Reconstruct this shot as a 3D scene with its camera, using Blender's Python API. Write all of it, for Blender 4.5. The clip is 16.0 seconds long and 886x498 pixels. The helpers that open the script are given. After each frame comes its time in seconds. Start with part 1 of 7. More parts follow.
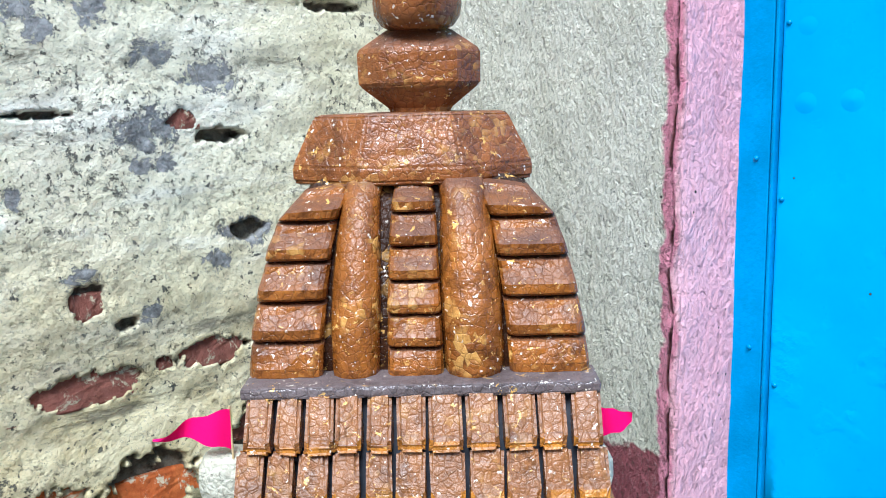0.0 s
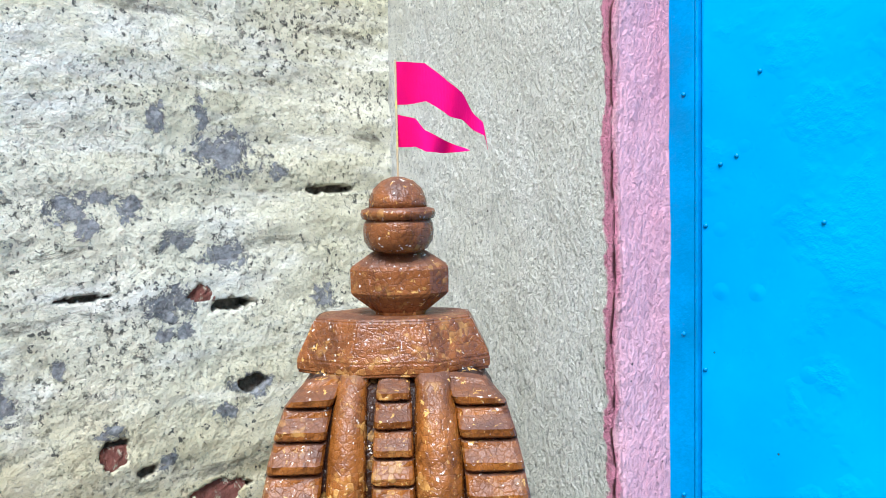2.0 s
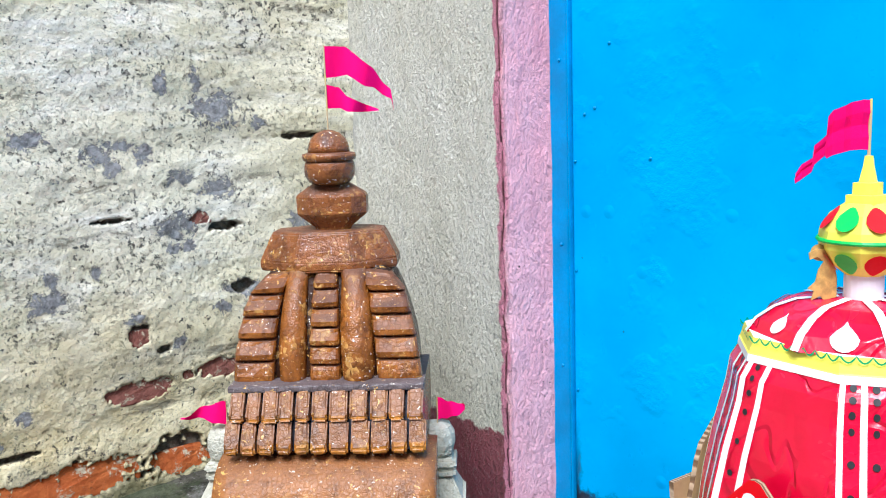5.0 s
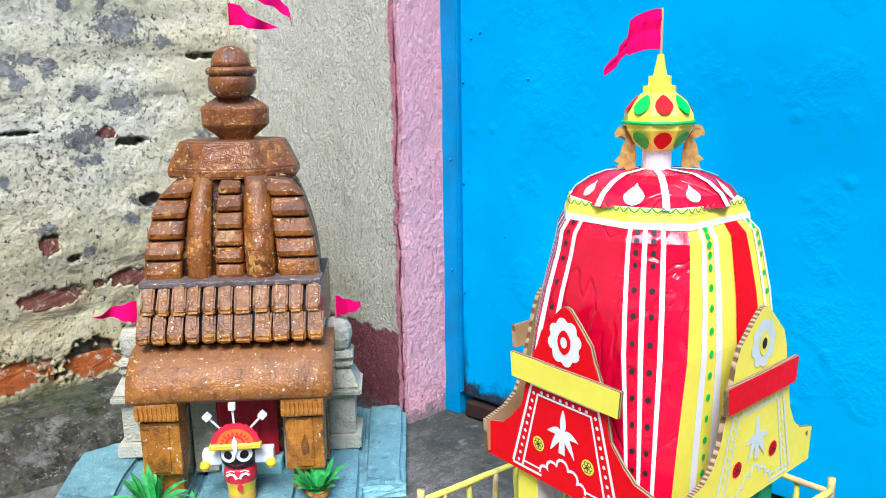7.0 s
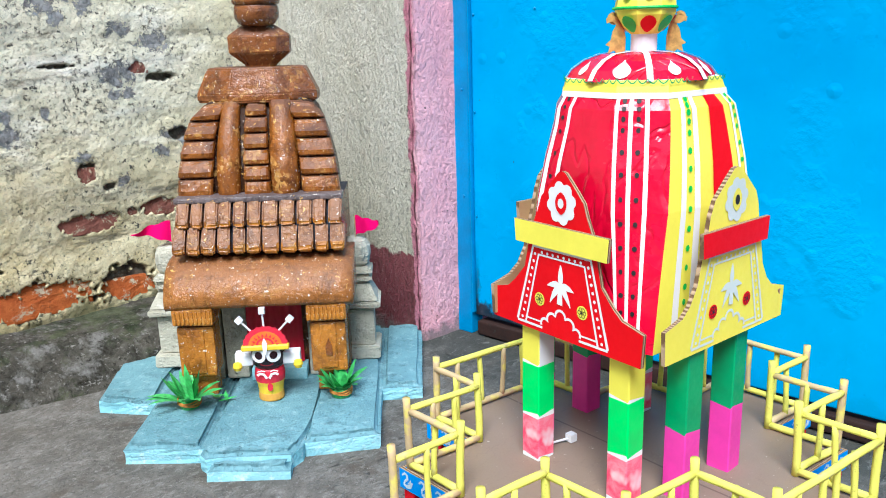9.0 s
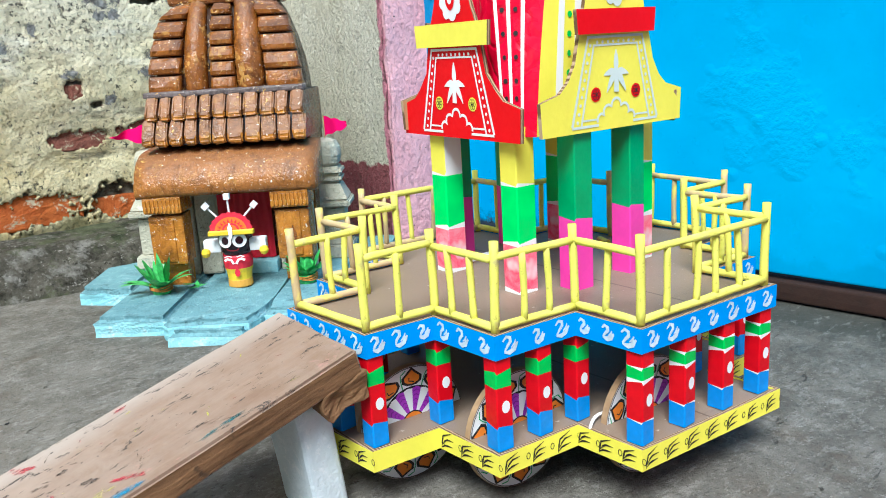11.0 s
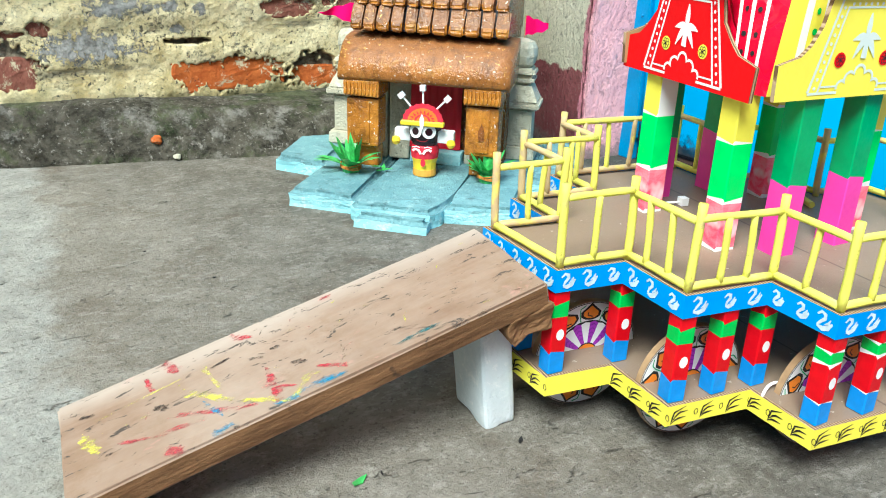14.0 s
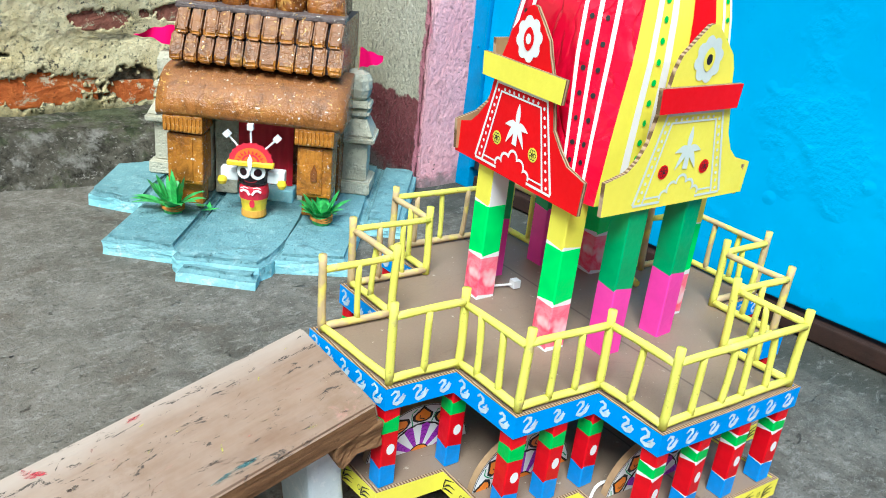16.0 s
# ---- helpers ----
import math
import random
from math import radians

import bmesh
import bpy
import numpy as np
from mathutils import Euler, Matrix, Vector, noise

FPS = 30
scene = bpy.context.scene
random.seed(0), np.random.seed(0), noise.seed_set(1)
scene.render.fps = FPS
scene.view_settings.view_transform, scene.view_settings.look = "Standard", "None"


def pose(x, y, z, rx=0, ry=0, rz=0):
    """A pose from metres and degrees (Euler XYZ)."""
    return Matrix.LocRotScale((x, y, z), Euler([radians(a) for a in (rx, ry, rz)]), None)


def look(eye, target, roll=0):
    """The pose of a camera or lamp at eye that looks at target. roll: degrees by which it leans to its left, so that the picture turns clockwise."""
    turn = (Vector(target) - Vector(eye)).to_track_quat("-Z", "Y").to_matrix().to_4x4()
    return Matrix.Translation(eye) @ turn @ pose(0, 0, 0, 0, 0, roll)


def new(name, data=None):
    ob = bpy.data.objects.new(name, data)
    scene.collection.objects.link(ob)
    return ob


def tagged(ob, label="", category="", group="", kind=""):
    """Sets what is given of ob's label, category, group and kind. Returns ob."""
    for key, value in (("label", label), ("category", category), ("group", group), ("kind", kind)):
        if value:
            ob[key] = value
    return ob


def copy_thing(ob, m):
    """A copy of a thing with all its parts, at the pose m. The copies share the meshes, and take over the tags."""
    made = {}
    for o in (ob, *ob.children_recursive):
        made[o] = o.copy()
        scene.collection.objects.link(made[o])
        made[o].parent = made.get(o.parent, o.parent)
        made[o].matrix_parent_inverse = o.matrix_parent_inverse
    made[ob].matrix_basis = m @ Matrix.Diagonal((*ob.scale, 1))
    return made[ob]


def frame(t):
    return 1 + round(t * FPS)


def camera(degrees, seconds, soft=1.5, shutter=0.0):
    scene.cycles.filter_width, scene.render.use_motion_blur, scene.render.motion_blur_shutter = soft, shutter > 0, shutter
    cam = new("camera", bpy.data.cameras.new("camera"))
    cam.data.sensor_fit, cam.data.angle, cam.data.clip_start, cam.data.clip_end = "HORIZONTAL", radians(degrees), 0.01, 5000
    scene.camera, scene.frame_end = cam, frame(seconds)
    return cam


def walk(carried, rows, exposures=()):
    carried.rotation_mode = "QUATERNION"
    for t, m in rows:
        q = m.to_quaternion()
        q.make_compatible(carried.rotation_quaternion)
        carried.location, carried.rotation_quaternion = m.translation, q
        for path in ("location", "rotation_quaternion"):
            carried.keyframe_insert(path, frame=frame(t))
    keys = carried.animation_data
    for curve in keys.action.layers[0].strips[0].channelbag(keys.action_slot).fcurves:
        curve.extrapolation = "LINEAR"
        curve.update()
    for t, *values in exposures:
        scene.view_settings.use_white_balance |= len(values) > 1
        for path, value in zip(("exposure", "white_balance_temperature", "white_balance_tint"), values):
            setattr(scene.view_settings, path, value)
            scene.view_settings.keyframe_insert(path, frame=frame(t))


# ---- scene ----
cam = camera(56.6, 16.0, 1.0)
PATH = [
    (0, (0.141, 0.077, 0.605), (1.516, 1.487, 0.261), -1.6),
    (0.5, (0.121, 0.053, 0.645), (1.499, 1.473, 0.353), -1.8),
    (1, (0.116, 0.037, 0.694), (1.505, 1.459, 0.472), -1.4),
    (1.5, (0.089, 0.006, 0.728), (1.493, 1.42, 0.555), -1.2),
    (2, (0.04, -0.055, 0.736), (1.452, 1.354, 0.598), -1.2),
    (2.5, (0.002, -0.135, 0.704), (1.413, 1.276, 0.576), -1.0),
    (3, (-0.052, -0.202, 0.676), (1.349, 1.217, 0.529), -0.7),
    (3.2, (-0.067, -0.226, 0.657), (1.328, 1.197, 0.495), -0.7),
    (5.3, (-0.097, -0.458, 0.766), (1.245, 0.988, 0.439), -2.1),
    (5.5, (-0.108, -0.469, 0.767), (1.277, 0.934, 0.428), -1.8),
    (6, (-0.144, -0.487, 0.761), (1.301, 0.839, 0.37), -1.4),
    (6.5, (-0.156, -0.532, 0.737), (1.294, 0.783, 0.329), -1.4),
    (7, (-0.163, -0.56, 0.72), (1.297, 0.734, 0.28), -0.9),
    (7.5, (-0.183, -0.584, 0.71), (1.275, 0.705, 0.247), -1.0),
    (8, (-0.201, -0.608, 0.686), (1.257, 0.686, 0.239), -1.2),
    (8.5, (-0.196, -0.631, 0.641), (1.24, 0.685, 0.19), -1.5),
    (9, (-0.251, -0.639, 0.647), (1.174, 0.671, 0.142), -1.6),
    (9.2, (-0.251, -0.656, 0.64), (1.218, 0.598, 0.121), -1.0),
    (11.3, (-0.212, -0.811, 0.415), (1.126, 0.596, -0.064), -3.3),
    (11.5, (-0.21, -0.813, 0.404), (1.118, 0.603, -0.079), -2.9),
    (12, (-0.233, -0.802, 0.382), (0.981, 0.706, -0.122), -3.1),
    (12.5, (-0.271, -0.794, 0.374), (0.79, 0.807, -0.183), -2.7),
    (13, (-0.299, -0.782, 0.396), (0.634, 0.871, -0.232), -1.6),
    (13.5, (-0.287, -0.787, 0.445), (0.647, 0.835, -0.26), 0.2),
    (14, (-0.261, -0.777, 0.497), (0.757, 0.769, -0.261), 2.2),
    (14.5, (-0.231, -0.784, 0.535), (0.878, 0.684, -0.25), 4.4),
    (15, (-0.211, -0.778, 0.566), (0.951, 0.64, -0.232), 5.6),
    (15.5, (-0.198, -0.756, 0.593), (1.014, 0.611, -0.22), 6.2),
    (16, (-0.197, -0.709, 0.607), (1.103, 0.581, -0.196), 6.3),
]
# Stops, white balance and tint as the camera adapts.
LOOKS = [(0, 0.75, 5300, 6), (1, 0.69, 5300, 8), (2, 0.67, 5350, 9), (3.2, 0.65, 5350, 11), (5.5, 0.57, 5550, 11), (7, 0.52, 5600, 10), (9, 0.54, 5650, 8), (11.5, 0.64, 5850, 0), (12.5, 0.80, 6050, -3), (14, 0.80, 6050, -3), (16, 0.60, 5800, -1)]
walk(cam, [(t, look(eye, target, roll)) for t, eye, target, roll in PATH], LOOKS)

# ---- world and light ----
world = bpy.data.worlds.new("sky")
scene.world = world
world.use_nodes = True
wn = world.node_tree.nodes
sky = wn.new("ShaderNodeTexSky")
sky.sky_type = "NISHITA"
sky.sun_disc = False
SUN_ELEVATION, SUN_TURN = 54, 234
sky.sun_elevation = radians(SUN_ELEVATION)
sky.sun_rotation = radians(SUN_TURN)
sky.dust_density = 3.0
world.node_tree.links.new(sky.outputs[0], wn["Background"].inputs[0])
wn["Background"].inputs[1].default_value = 0.078
sun = new("sun", bpy.data.lights.new("sun", "SUN"))
sun.data.energy = 3.75
sun.data.angle = radians(26)
sun.data.color = (1.0, 0.97, 0.92)
sun.matrix_world = look((-3.6, -2.6, 7.2), (0.5, 0.4, 0.2))


# ---- materials ----
class Nodes:
    def __init__(self, name, rough=0.6, metal=0.0, spec=0.5):
        self.mat = bpy.data.materials.new(name)
        self.mat.use_nodes = True
        self.tree = self.mat.node_tree
        self.bsdf = self.tree.nodes["Principled BSDF"]
        self.bsdf.inputs["Roughness"].default_value = rough
        self.bsdf.inputs["Metallic"].default_value = metal
        self.bsdf.inputs["Specular IOR Level"].default_value = spec
        self.coord = self.tree.nodes.new("ShaderNodeTexCoord").outputs["Object"]

    def put(self, value, socket):
        if isinstance(value, (int, float)):
            socket.default_value = value
        elif isinstance(value, tuple):
            socket.default_value = (*value, 1.0) if len(value) == 3 and len(socket.default_value) == 4 else value
        else:
            self.tree.links.new(value, socket)

    def noise(self, scale, detail=4.0, rough=0.55, distort=0.0, stretch=None, seed=0.0):
        n = self.tree.nodes.new("ShaderNodeTexNoise")
        n.inputs["Scale"].default_value = scale
        n.inputs["Detail"].default_value = detail
        n.inputs["Roughness"].default_value = rough
        n.inputs["Distortion"].default_value = distort
        self.put(self.moved(stretch, seed), n.inputs["Vector"])
        return n.outputs["Fac"]

    def moved(self, stretch, seed):
        if stretch is None and seed == 0.0:
            return self.coord
        m = self.tree.nodes.new("ShaderNodeMapping")
        self.put(self.coord, m.inputs["Vector"])
        m.inputs["Location"].default_value = (seed, seed * 0.7, seed * 1.3)
        m.inputs["Scale"].default_value = stretch or (1, 1, 1)
        return m.outputs["Vector"]

    def cells(self, scale, feature="F1", out="Distance", stretch=None, seed=0.0, random_=1.0):
        n = self.tree.nodes.new("ShaderNodeTexVoronoi")
        n.feature = feature
        n.inputs["Scale"].default_value = scale
        n.inputs["Randomness"].default_value = random_
        self.put(self.moved(stretch, seed), n.inputs["Vector"])
        return n.outputs[out]

    def attr(self, name):
        n = self.tree.nodes.new("ShaderNodeAttribute")
        n.attribute_name = name
        return n.outputs["Fac"]

    def step(self, value, low, high, out0=0.0, out1=1.0):
        n = self.tree.nodes.new("ShaderNodeMapRange")
        self.put(value, n.inputs["Value"])
        n.inputs["From Min"].default_value = low
        n.inputs["From Max"].default_value = high
        n.inputs["To Min"].default_value = out0
        n.inputs["To Max"].default_value = out1
        return n.outputs["Result"]

    def math(self, op, a, b=0.0):
        n = self.tree.nodes.new("ShaderNodeMath")
        n.operation = op
        self.put(a, n.inputs[0])
        self.put(b, n.inputs[1])
        return n.outputs[0]

    def mix(self, fac, a, b, kind="MIX"):
        n = self.tree.nodes.new("ShaderNodeMix")
        n.data_type = "RGBA"
        n.blend_type = kind
        self.put(fac, n.inputs[0])
        self.put(a, n.inputs[6])
        self.put(b, n.inputs[7])
        return n.outputs[2]

    def rand(self):
        return self.tree.nodes.new("ShaderNodeObjectInfo").outputs["Random"]

    def island(self):
        return self.tree.nodes.new("ShaderNodeNewGeometry").outputs["Random Per Island"]

    def upward(self):
        n = self.tree.nodes.new("ShaderNodeSeparateXYZ")
        self.put(self.tree.nodes.new("ShaderNodeNewGeometry").outputs["Normal"], n.inputs[0])
        return n.outputs[2]

    def axis(self, k):
        n = self.tree.nodes.new("ShaderNodeSeparateXYZ")
        self.put(self.coord, n.inputs[0])
        return n.outputs[k]

    def bump(self, height, strength=0.3, distance=0.002):
        n = self.tree.nodes.new("ShaderNodeBump")
        n.inputs["Strength"].default_value = strength
        n.inputs["Distance"].default_value = distance
        self.put(height, n.inputs["Height"])
        self.put(n.outputs["Normal"], self.bsdf.inputs["Normal"])

    def done(self, colour, rough=None):
        self.put(colour, self.bsdf.inputs["Base Color"])
        if rough is not None:
            self.put(rough, self.bsdf.inputs["Roughness"])
        return self.mat


def shade(c, k):
    return tuple(min(1.0, x * k) for x in c)


def paint(name, c, rough=0.5, coarse=12.0, fine=160.0, var=0.25, relief=0.15, spec=0.5):
    """Hand paint: slow patches, fine grain and a little relief."""
    n = Nodes(name, rough, 0.0, spec)
    a = n.step(n.noise(coarse, 3), 0.35, 0.7)
    b = n.step(n.noise(fine, 5, 0.6), 0.3, 0.75)
    col = n.mix(a, shade(c, 1 - var * 0.5), shade(c, 1 + var * 0.4))
    col = n.mix(n.math("MULTIPLY", b, var * 0.8), col, shade(c, 0.62))
    n.bump(n.math("ADD", n.noise(fine * 1.5, 4), n.math("MULTIPLY", a, 0.6)), relief, 0.0015)
    return n.done(col, n.step(b, 0, 1, max(0.05, rough - 0.08), min(1, rough + 0.12)))


RED = paint("red_card", (0.68, 0.0, 0.010), 0.4, coarse=45, spec=0.25)
CARD_RED = paint("red_panel_card", (0.74, 0.0, 0.006), 0.5, var=0.12, spec=0.15)
YELLOW = paint("yellow_card", (0.88, 0.81, 0.085), 0.5, var=0.12)
WHITE = paint("white_paper", (0.82, 0.83, 0.85), 0.55, var=0.06)
BLUE_BAND = paint("blue_band_card", (0.0, 0.29, 0.86), 0.38, var=0.15)
BLUE_FOOT = paint("blue_paint", (0.015, 0.28, 0.82), 0.45, coarse=60)
GREEN = paint("green_paint", (0.02, 0.55, 0.08), 0.5, coarse=60)
BRIGHT_GREEN = paint("bright_green_paint", (0.02, 0.78, 0.14), 0.5, coarse=40)
DARK_GREEN = paint("dark_green_paper", (0.01, 0.36, 0.13), 0.45, coarse=30)
MAGENTA = paint("magenta_paper", (0.85, 0.05, 0.42), 0.45, coarse=30, var=0.15)
BLACK = paint("black_ink", (0.012, 0.012, 0.014), 0.6)
ORANGE = paint("orange_paint", (0.85, 0.24, 0.02), 0.5, coarse=60)
PURPLE = paint("purple_paint", (0.38, 0.03, 0.52), 0.5, coarse=60)
PINK_CLOTH = paint("pink_flag_cloth", (0.86, 0.0, 0.15), 0.85, fine=900, var=0.15, relief=0.3, spec=0.1)
GOLD = paint("golden_brown_paper", (0.60, 0.36, 0.10), 0.5, coarse=180, var=0.7)
WHITE_INK = paint("white_ink", (0.58, 0.72, 0.84), 0.6, coarse=90, var=0.4)


def watery_pink():
    n = Nodes("washed_pink_paint", 0.5)
    f = n.step(n.noise(45, 5, 0.65, 0.6), 0.38, 0.62)
    col = n.mix(f, (0.90, 0.07, 0.16), (0.88, 0.28, 0.36))
    col = n.mix(n.step(n.noise(20, 3, seed=4), 0.60, 0.68), col, (0.84, 0.58, 0.62))
    n.bump(n.noise(250, 4), 0.1, 0.001)
    return n.done(col)


WASHED_PINK = watery_pink()


def crinkled_red():
    """Glossy wrapping paper glued over card, with soft folds and sharp creases."""
    n = Nodes("glossy_red_wrapping", 0.3, 0.0, 0.5)
    f = n.step(n.noise(11, 4, 0.6, 0.6), 0.35, 0.68)
    col = n.mix(f, (0.56, 0.0, 0.022), (0.78, 0.0, 0.040))
    crease = n.math("ABSOLUTE", n.math("SUBTRACT", n.noise(17, 2, 0.5, 1.2, (1.0, 1.0, 0.6), 2.0), 0.5))
    crease = n.step(crease, 0.0, 0.035)
    folds = n.noise(20, 3, 0.5, 0.8, (1.0, 1.0, 0.5), 5.0)
    h = n.math("ADD", n.math("MULTIPLY", crease, 0.25), n.math("ADD", n.math("MULTIPLY", folds, 0.8), n.math("MULTIPLY", n.noise(160, 3), 0.06)))
    n.bump(h, 0.75, 0.006)
    return n.done(col, n.step(f, 0, 1, 0.16, 0.32))


CRINKLED_RED = crinkled_red()


def cardboard():
    n = Nodes("brown_cardboard", 0.5, 0.0, 0.35)
    f = n.noise(7, 4)
    g = n.noise(230, 4, 0.7, 0, (1, 6, 1))
    col = n.mix(f, (0.20, 0.145, 0.105), (0.30, 0.225, 0.17))
    col = n.mix(n.step(g, 0.5, 0.75, 0, 0.4), col, (0.15, 0.10, 0.07))
    crease = n.step(n.math("ABSOLUTE", n.math("SUBTRACT", n.noise(6, 5, 0.6, 0.5, (1, 2.5, 1), 6), 0.5)), 0.006, 0.0)
    col = n.mix(n.math("MULTIPLY", crease, 0.15), col, (0.06, 0.04, 0.03))
    seam = n.step(n.math("ABSOLUTE", n.math("SUBTRACT", n.axis(0), n.math("MULTIPLY", n.noise(3, 2), 0.02))), 0.0016, 0.0008)
    col = n.mix(n.math("MULTIPLY", seam, 0.6), col, (0.06, 0.04, 0.03))
    col = n.mix(n.step(n.noise(120, 4, 0.7, seed=8), 0.66, 0.70, 0, 0.7), col, (0.60, 0.55, 0.47))
    n.bump(g, 0.15, 0.001)
    return n.done(col)


CARDBOARD = cardboard()


def fluted():
    """The cut edge of corrugated cardboard."""
    n = Nodes("cut_cardboard_edge", 0.9, 0.0, 0.2)
    w = n.tree.nodes.new("ShaderNodeTexWave")
    w.inputs["Scale"].default_value = 95
    w.inputs["Distortion"].default_value = 2.0
    n.put(n.coord, w.inputs["Vector"])
    col = n.mix(n.step(w.outputs["Fac"], 0.3, 0.7), (0.16, 0.095, 0.05), (0.46, 0.33, 0.21))
    n.bump(w.outputs["Fac"], 0.5, 0.002)
    return n.done(col)


FLUTED = fluted()


def stick_paint():
    """Yellow paint brushed on reed sticks, worn to the bare stick on one side."""
    n = Nodes("yellow_painted_reed", 0.8, 0.0, 0.25)
    lines = n.noise(60, 4, 0.6, 0, (3, 3, 0.5))
    col = n.mix(lines, (0.66, 0.63, 0.07), (0.86, 0.86, 0.20))
    bare = n.step(n.noise(26, 4, 0.6, seed=3), 0.56, 0.66)
    col = n.mix(n.math("MULTIPLY", bare, n.step(n.rand(), 0.1, 0.9, 0.15, 0.9)), col, (0.50, 0.40, 0.22))
    col = n.mix(n.step(n.noise(140, 5, 0.75, seed=8), 0.60, 0.68, 0, 0.6), col, (0.36, 0.28, 0.06))
    n.bump(n.math("ADD", lines, n.noise(220, 4, 0.7)), 0.5, 0.0016)
    return n.done(col)


STICK = stick_paint()


def bare_stick():
    n = Nodes("bare_reed", 0.65)
    lines = n.noise(60, 4, 0.6, 0, (3, 3, 0.5))
    col = n.mix(lines, (0.42, 0.29, 0.14), (0.66, 0.52, 0.30))
    col = n.mix(n.step(n.noise(30, 3, seed=5), 0.52, 0.64), col, (0.82, 0.74, 0.10))
    n.bump(lines, 0.3, 0.001)
    return n.done(col)


BARE_STICK = bare_stick()


def varnished_foam(name, low, high, dusty=0.7, cell=135.0, pale=0.5, joints=0.6):
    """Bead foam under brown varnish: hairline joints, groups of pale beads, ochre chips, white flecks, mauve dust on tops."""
    n = Nodes(name, 0.4, 0.0, 0.5)
    edge = n.cells(cell, "DISTANCE_TO_EDGE", random_=0.8)
    tone = n.cells(cell, "F1", "Color", random_=0.8)
    grey = n.tree.nodes.new("ShaderNodeSeparateColor")
    n.put(tone, grey.inputs[0])
    slow = n.step(n.noise(15, 5, 0.65, 0.4), 0.32, 0.66)
    col = n.mix(slow, low, high)
    col = n.mix(n.step(grey.outputs[1], 0.55, 1.0, 0, 0.30), col, shade(low, 0.8))
    pool = n.step(n.noise(30, 6, 0.75, 0.6, (1, 1, 0.7), 9), 0.50, 0.64, 0, 0.75)
    col = n.mix(pool, col, shade(low, 0.45))
    bead = n.math("MULTIPLY", n.step(grey.outputs[0], 0.45, 0.75), n.step(n.noise(24, 4, 0.6, seed=3), 0.55, 0.64))
    col = n.mix(n.math("MULTIPLY", bead, pale), col, (0.66, 0.36, 0.09))
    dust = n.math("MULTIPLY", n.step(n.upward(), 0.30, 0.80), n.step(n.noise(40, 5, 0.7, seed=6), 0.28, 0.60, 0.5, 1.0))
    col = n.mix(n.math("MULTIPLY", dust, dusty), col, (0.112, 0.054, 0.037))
    joint = n.math("MULTIPLY", n.step(edge, 0.003, 0.036, joints, 0.0), n.step(n.noise(14, 3, seed=13), 0.36, 0.60, 0.4, 1.0))
    col = n.mix(joint, col, shade(low, 0.22))
    fleck = n.math("MULTIPLY", n.step(n.noise(170, 3, 0.6, seed=7), 0.665, 0.68), n.step(n.noise(20, 2, seed=1), 0.36, 0.52))
    gold = n.math("MULTIPLY", n.step(n.noise(110, 4, 0.7, 0.6, seed=17), 0.625, 0.64), n.step(n.noise(16, 3, seed=2), 0.40, 0.54))
    col = n.mix(gold, col, (0.66, 0.38, 0.10))
    col = n.mix(fleck, col, (0.82, 0.74, 0.62))
    h = n.math("ADD", n.noise(60, 5, 0.65), n.math("MULTIPLY", n.noise(26, 3), 0.8))
    h = n.math("ADD", h, n.step(edge, 0.0, 0.12, 0.0, 0.09))
    n.bump(h, 1.0, 0.0036)
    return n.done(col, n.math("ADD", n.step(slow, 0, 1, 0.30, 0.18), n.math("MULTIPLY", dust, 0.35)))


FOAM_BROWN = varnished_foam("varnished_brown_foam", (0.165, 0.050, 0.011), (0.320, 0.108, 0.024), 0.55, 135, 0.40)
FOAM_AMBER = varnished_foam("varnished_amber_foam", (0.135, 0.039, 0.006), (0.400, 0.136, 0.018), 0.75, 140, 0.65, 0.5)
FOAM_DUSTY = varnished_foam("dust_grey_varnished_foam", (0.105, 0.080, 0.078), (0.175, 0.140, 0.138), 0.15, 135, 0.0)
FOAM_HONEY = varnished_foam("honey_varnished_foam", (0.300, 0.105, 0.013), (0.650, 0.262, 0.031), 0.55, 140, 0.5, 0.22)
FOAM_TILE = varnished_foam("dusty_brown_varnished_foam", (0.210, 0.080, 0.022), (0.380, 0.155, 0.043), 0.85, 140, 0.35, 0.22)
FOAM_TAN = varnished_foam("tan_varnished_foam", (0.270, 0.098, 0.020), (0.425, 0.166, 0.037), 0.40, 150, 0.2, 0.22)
# Dark varnish for the tower core; its colour also holds the groove shade.
FOAM_DARK = varnished_foam("dark_varnish_groove_shade_foam", (0.018, 0.007, 0.003), (0.045, 0.016, 0.006), 0.0)
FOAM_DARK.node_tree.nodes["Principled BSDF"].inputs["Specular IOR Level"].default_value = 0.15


def coated_foam(name, a, b, under, grime=0.5, relief=0.8):
    """Coarse paint over bead foam, thin where the pale foam shows, with dirt in the pits."""
    n = Nodes(name, 0.75, 0.0, 0.3)
    slow = n.step(n.noise(9, 5, 0.65), 0.35, 0.68)
    col = n.mix(slow, a, b)
    col = n.mix(n.step(n.noise(60, 6, 0.75, 0.4, seed=2), 0.54, 0.66, 0, 0.75), col, under)
    col = n.mix(n.step(n.noise(24, 6, 0.75, seed=4), 0.54, 0.68, 0, grime), col, shade(a, 0.45))
    pit = n.step(n.noise(190, 4, 0.7, seed=9), 0.60, 0.70)
    col = n.mix(n.math("MULTIPLY", pit, min(0.7, grime + 0.1)), col, shade(a, 0.35))
    h = n.math("SUBTRACT", n.math("ADD", n.cells(150, "DISTANCE_TO_EDGE"), n.noise(90, 6, 0.7)), n.math("MULTIPLY", pit, 0.6))
    n.bump(h, relief, 0.0035)
    return n.done(col)


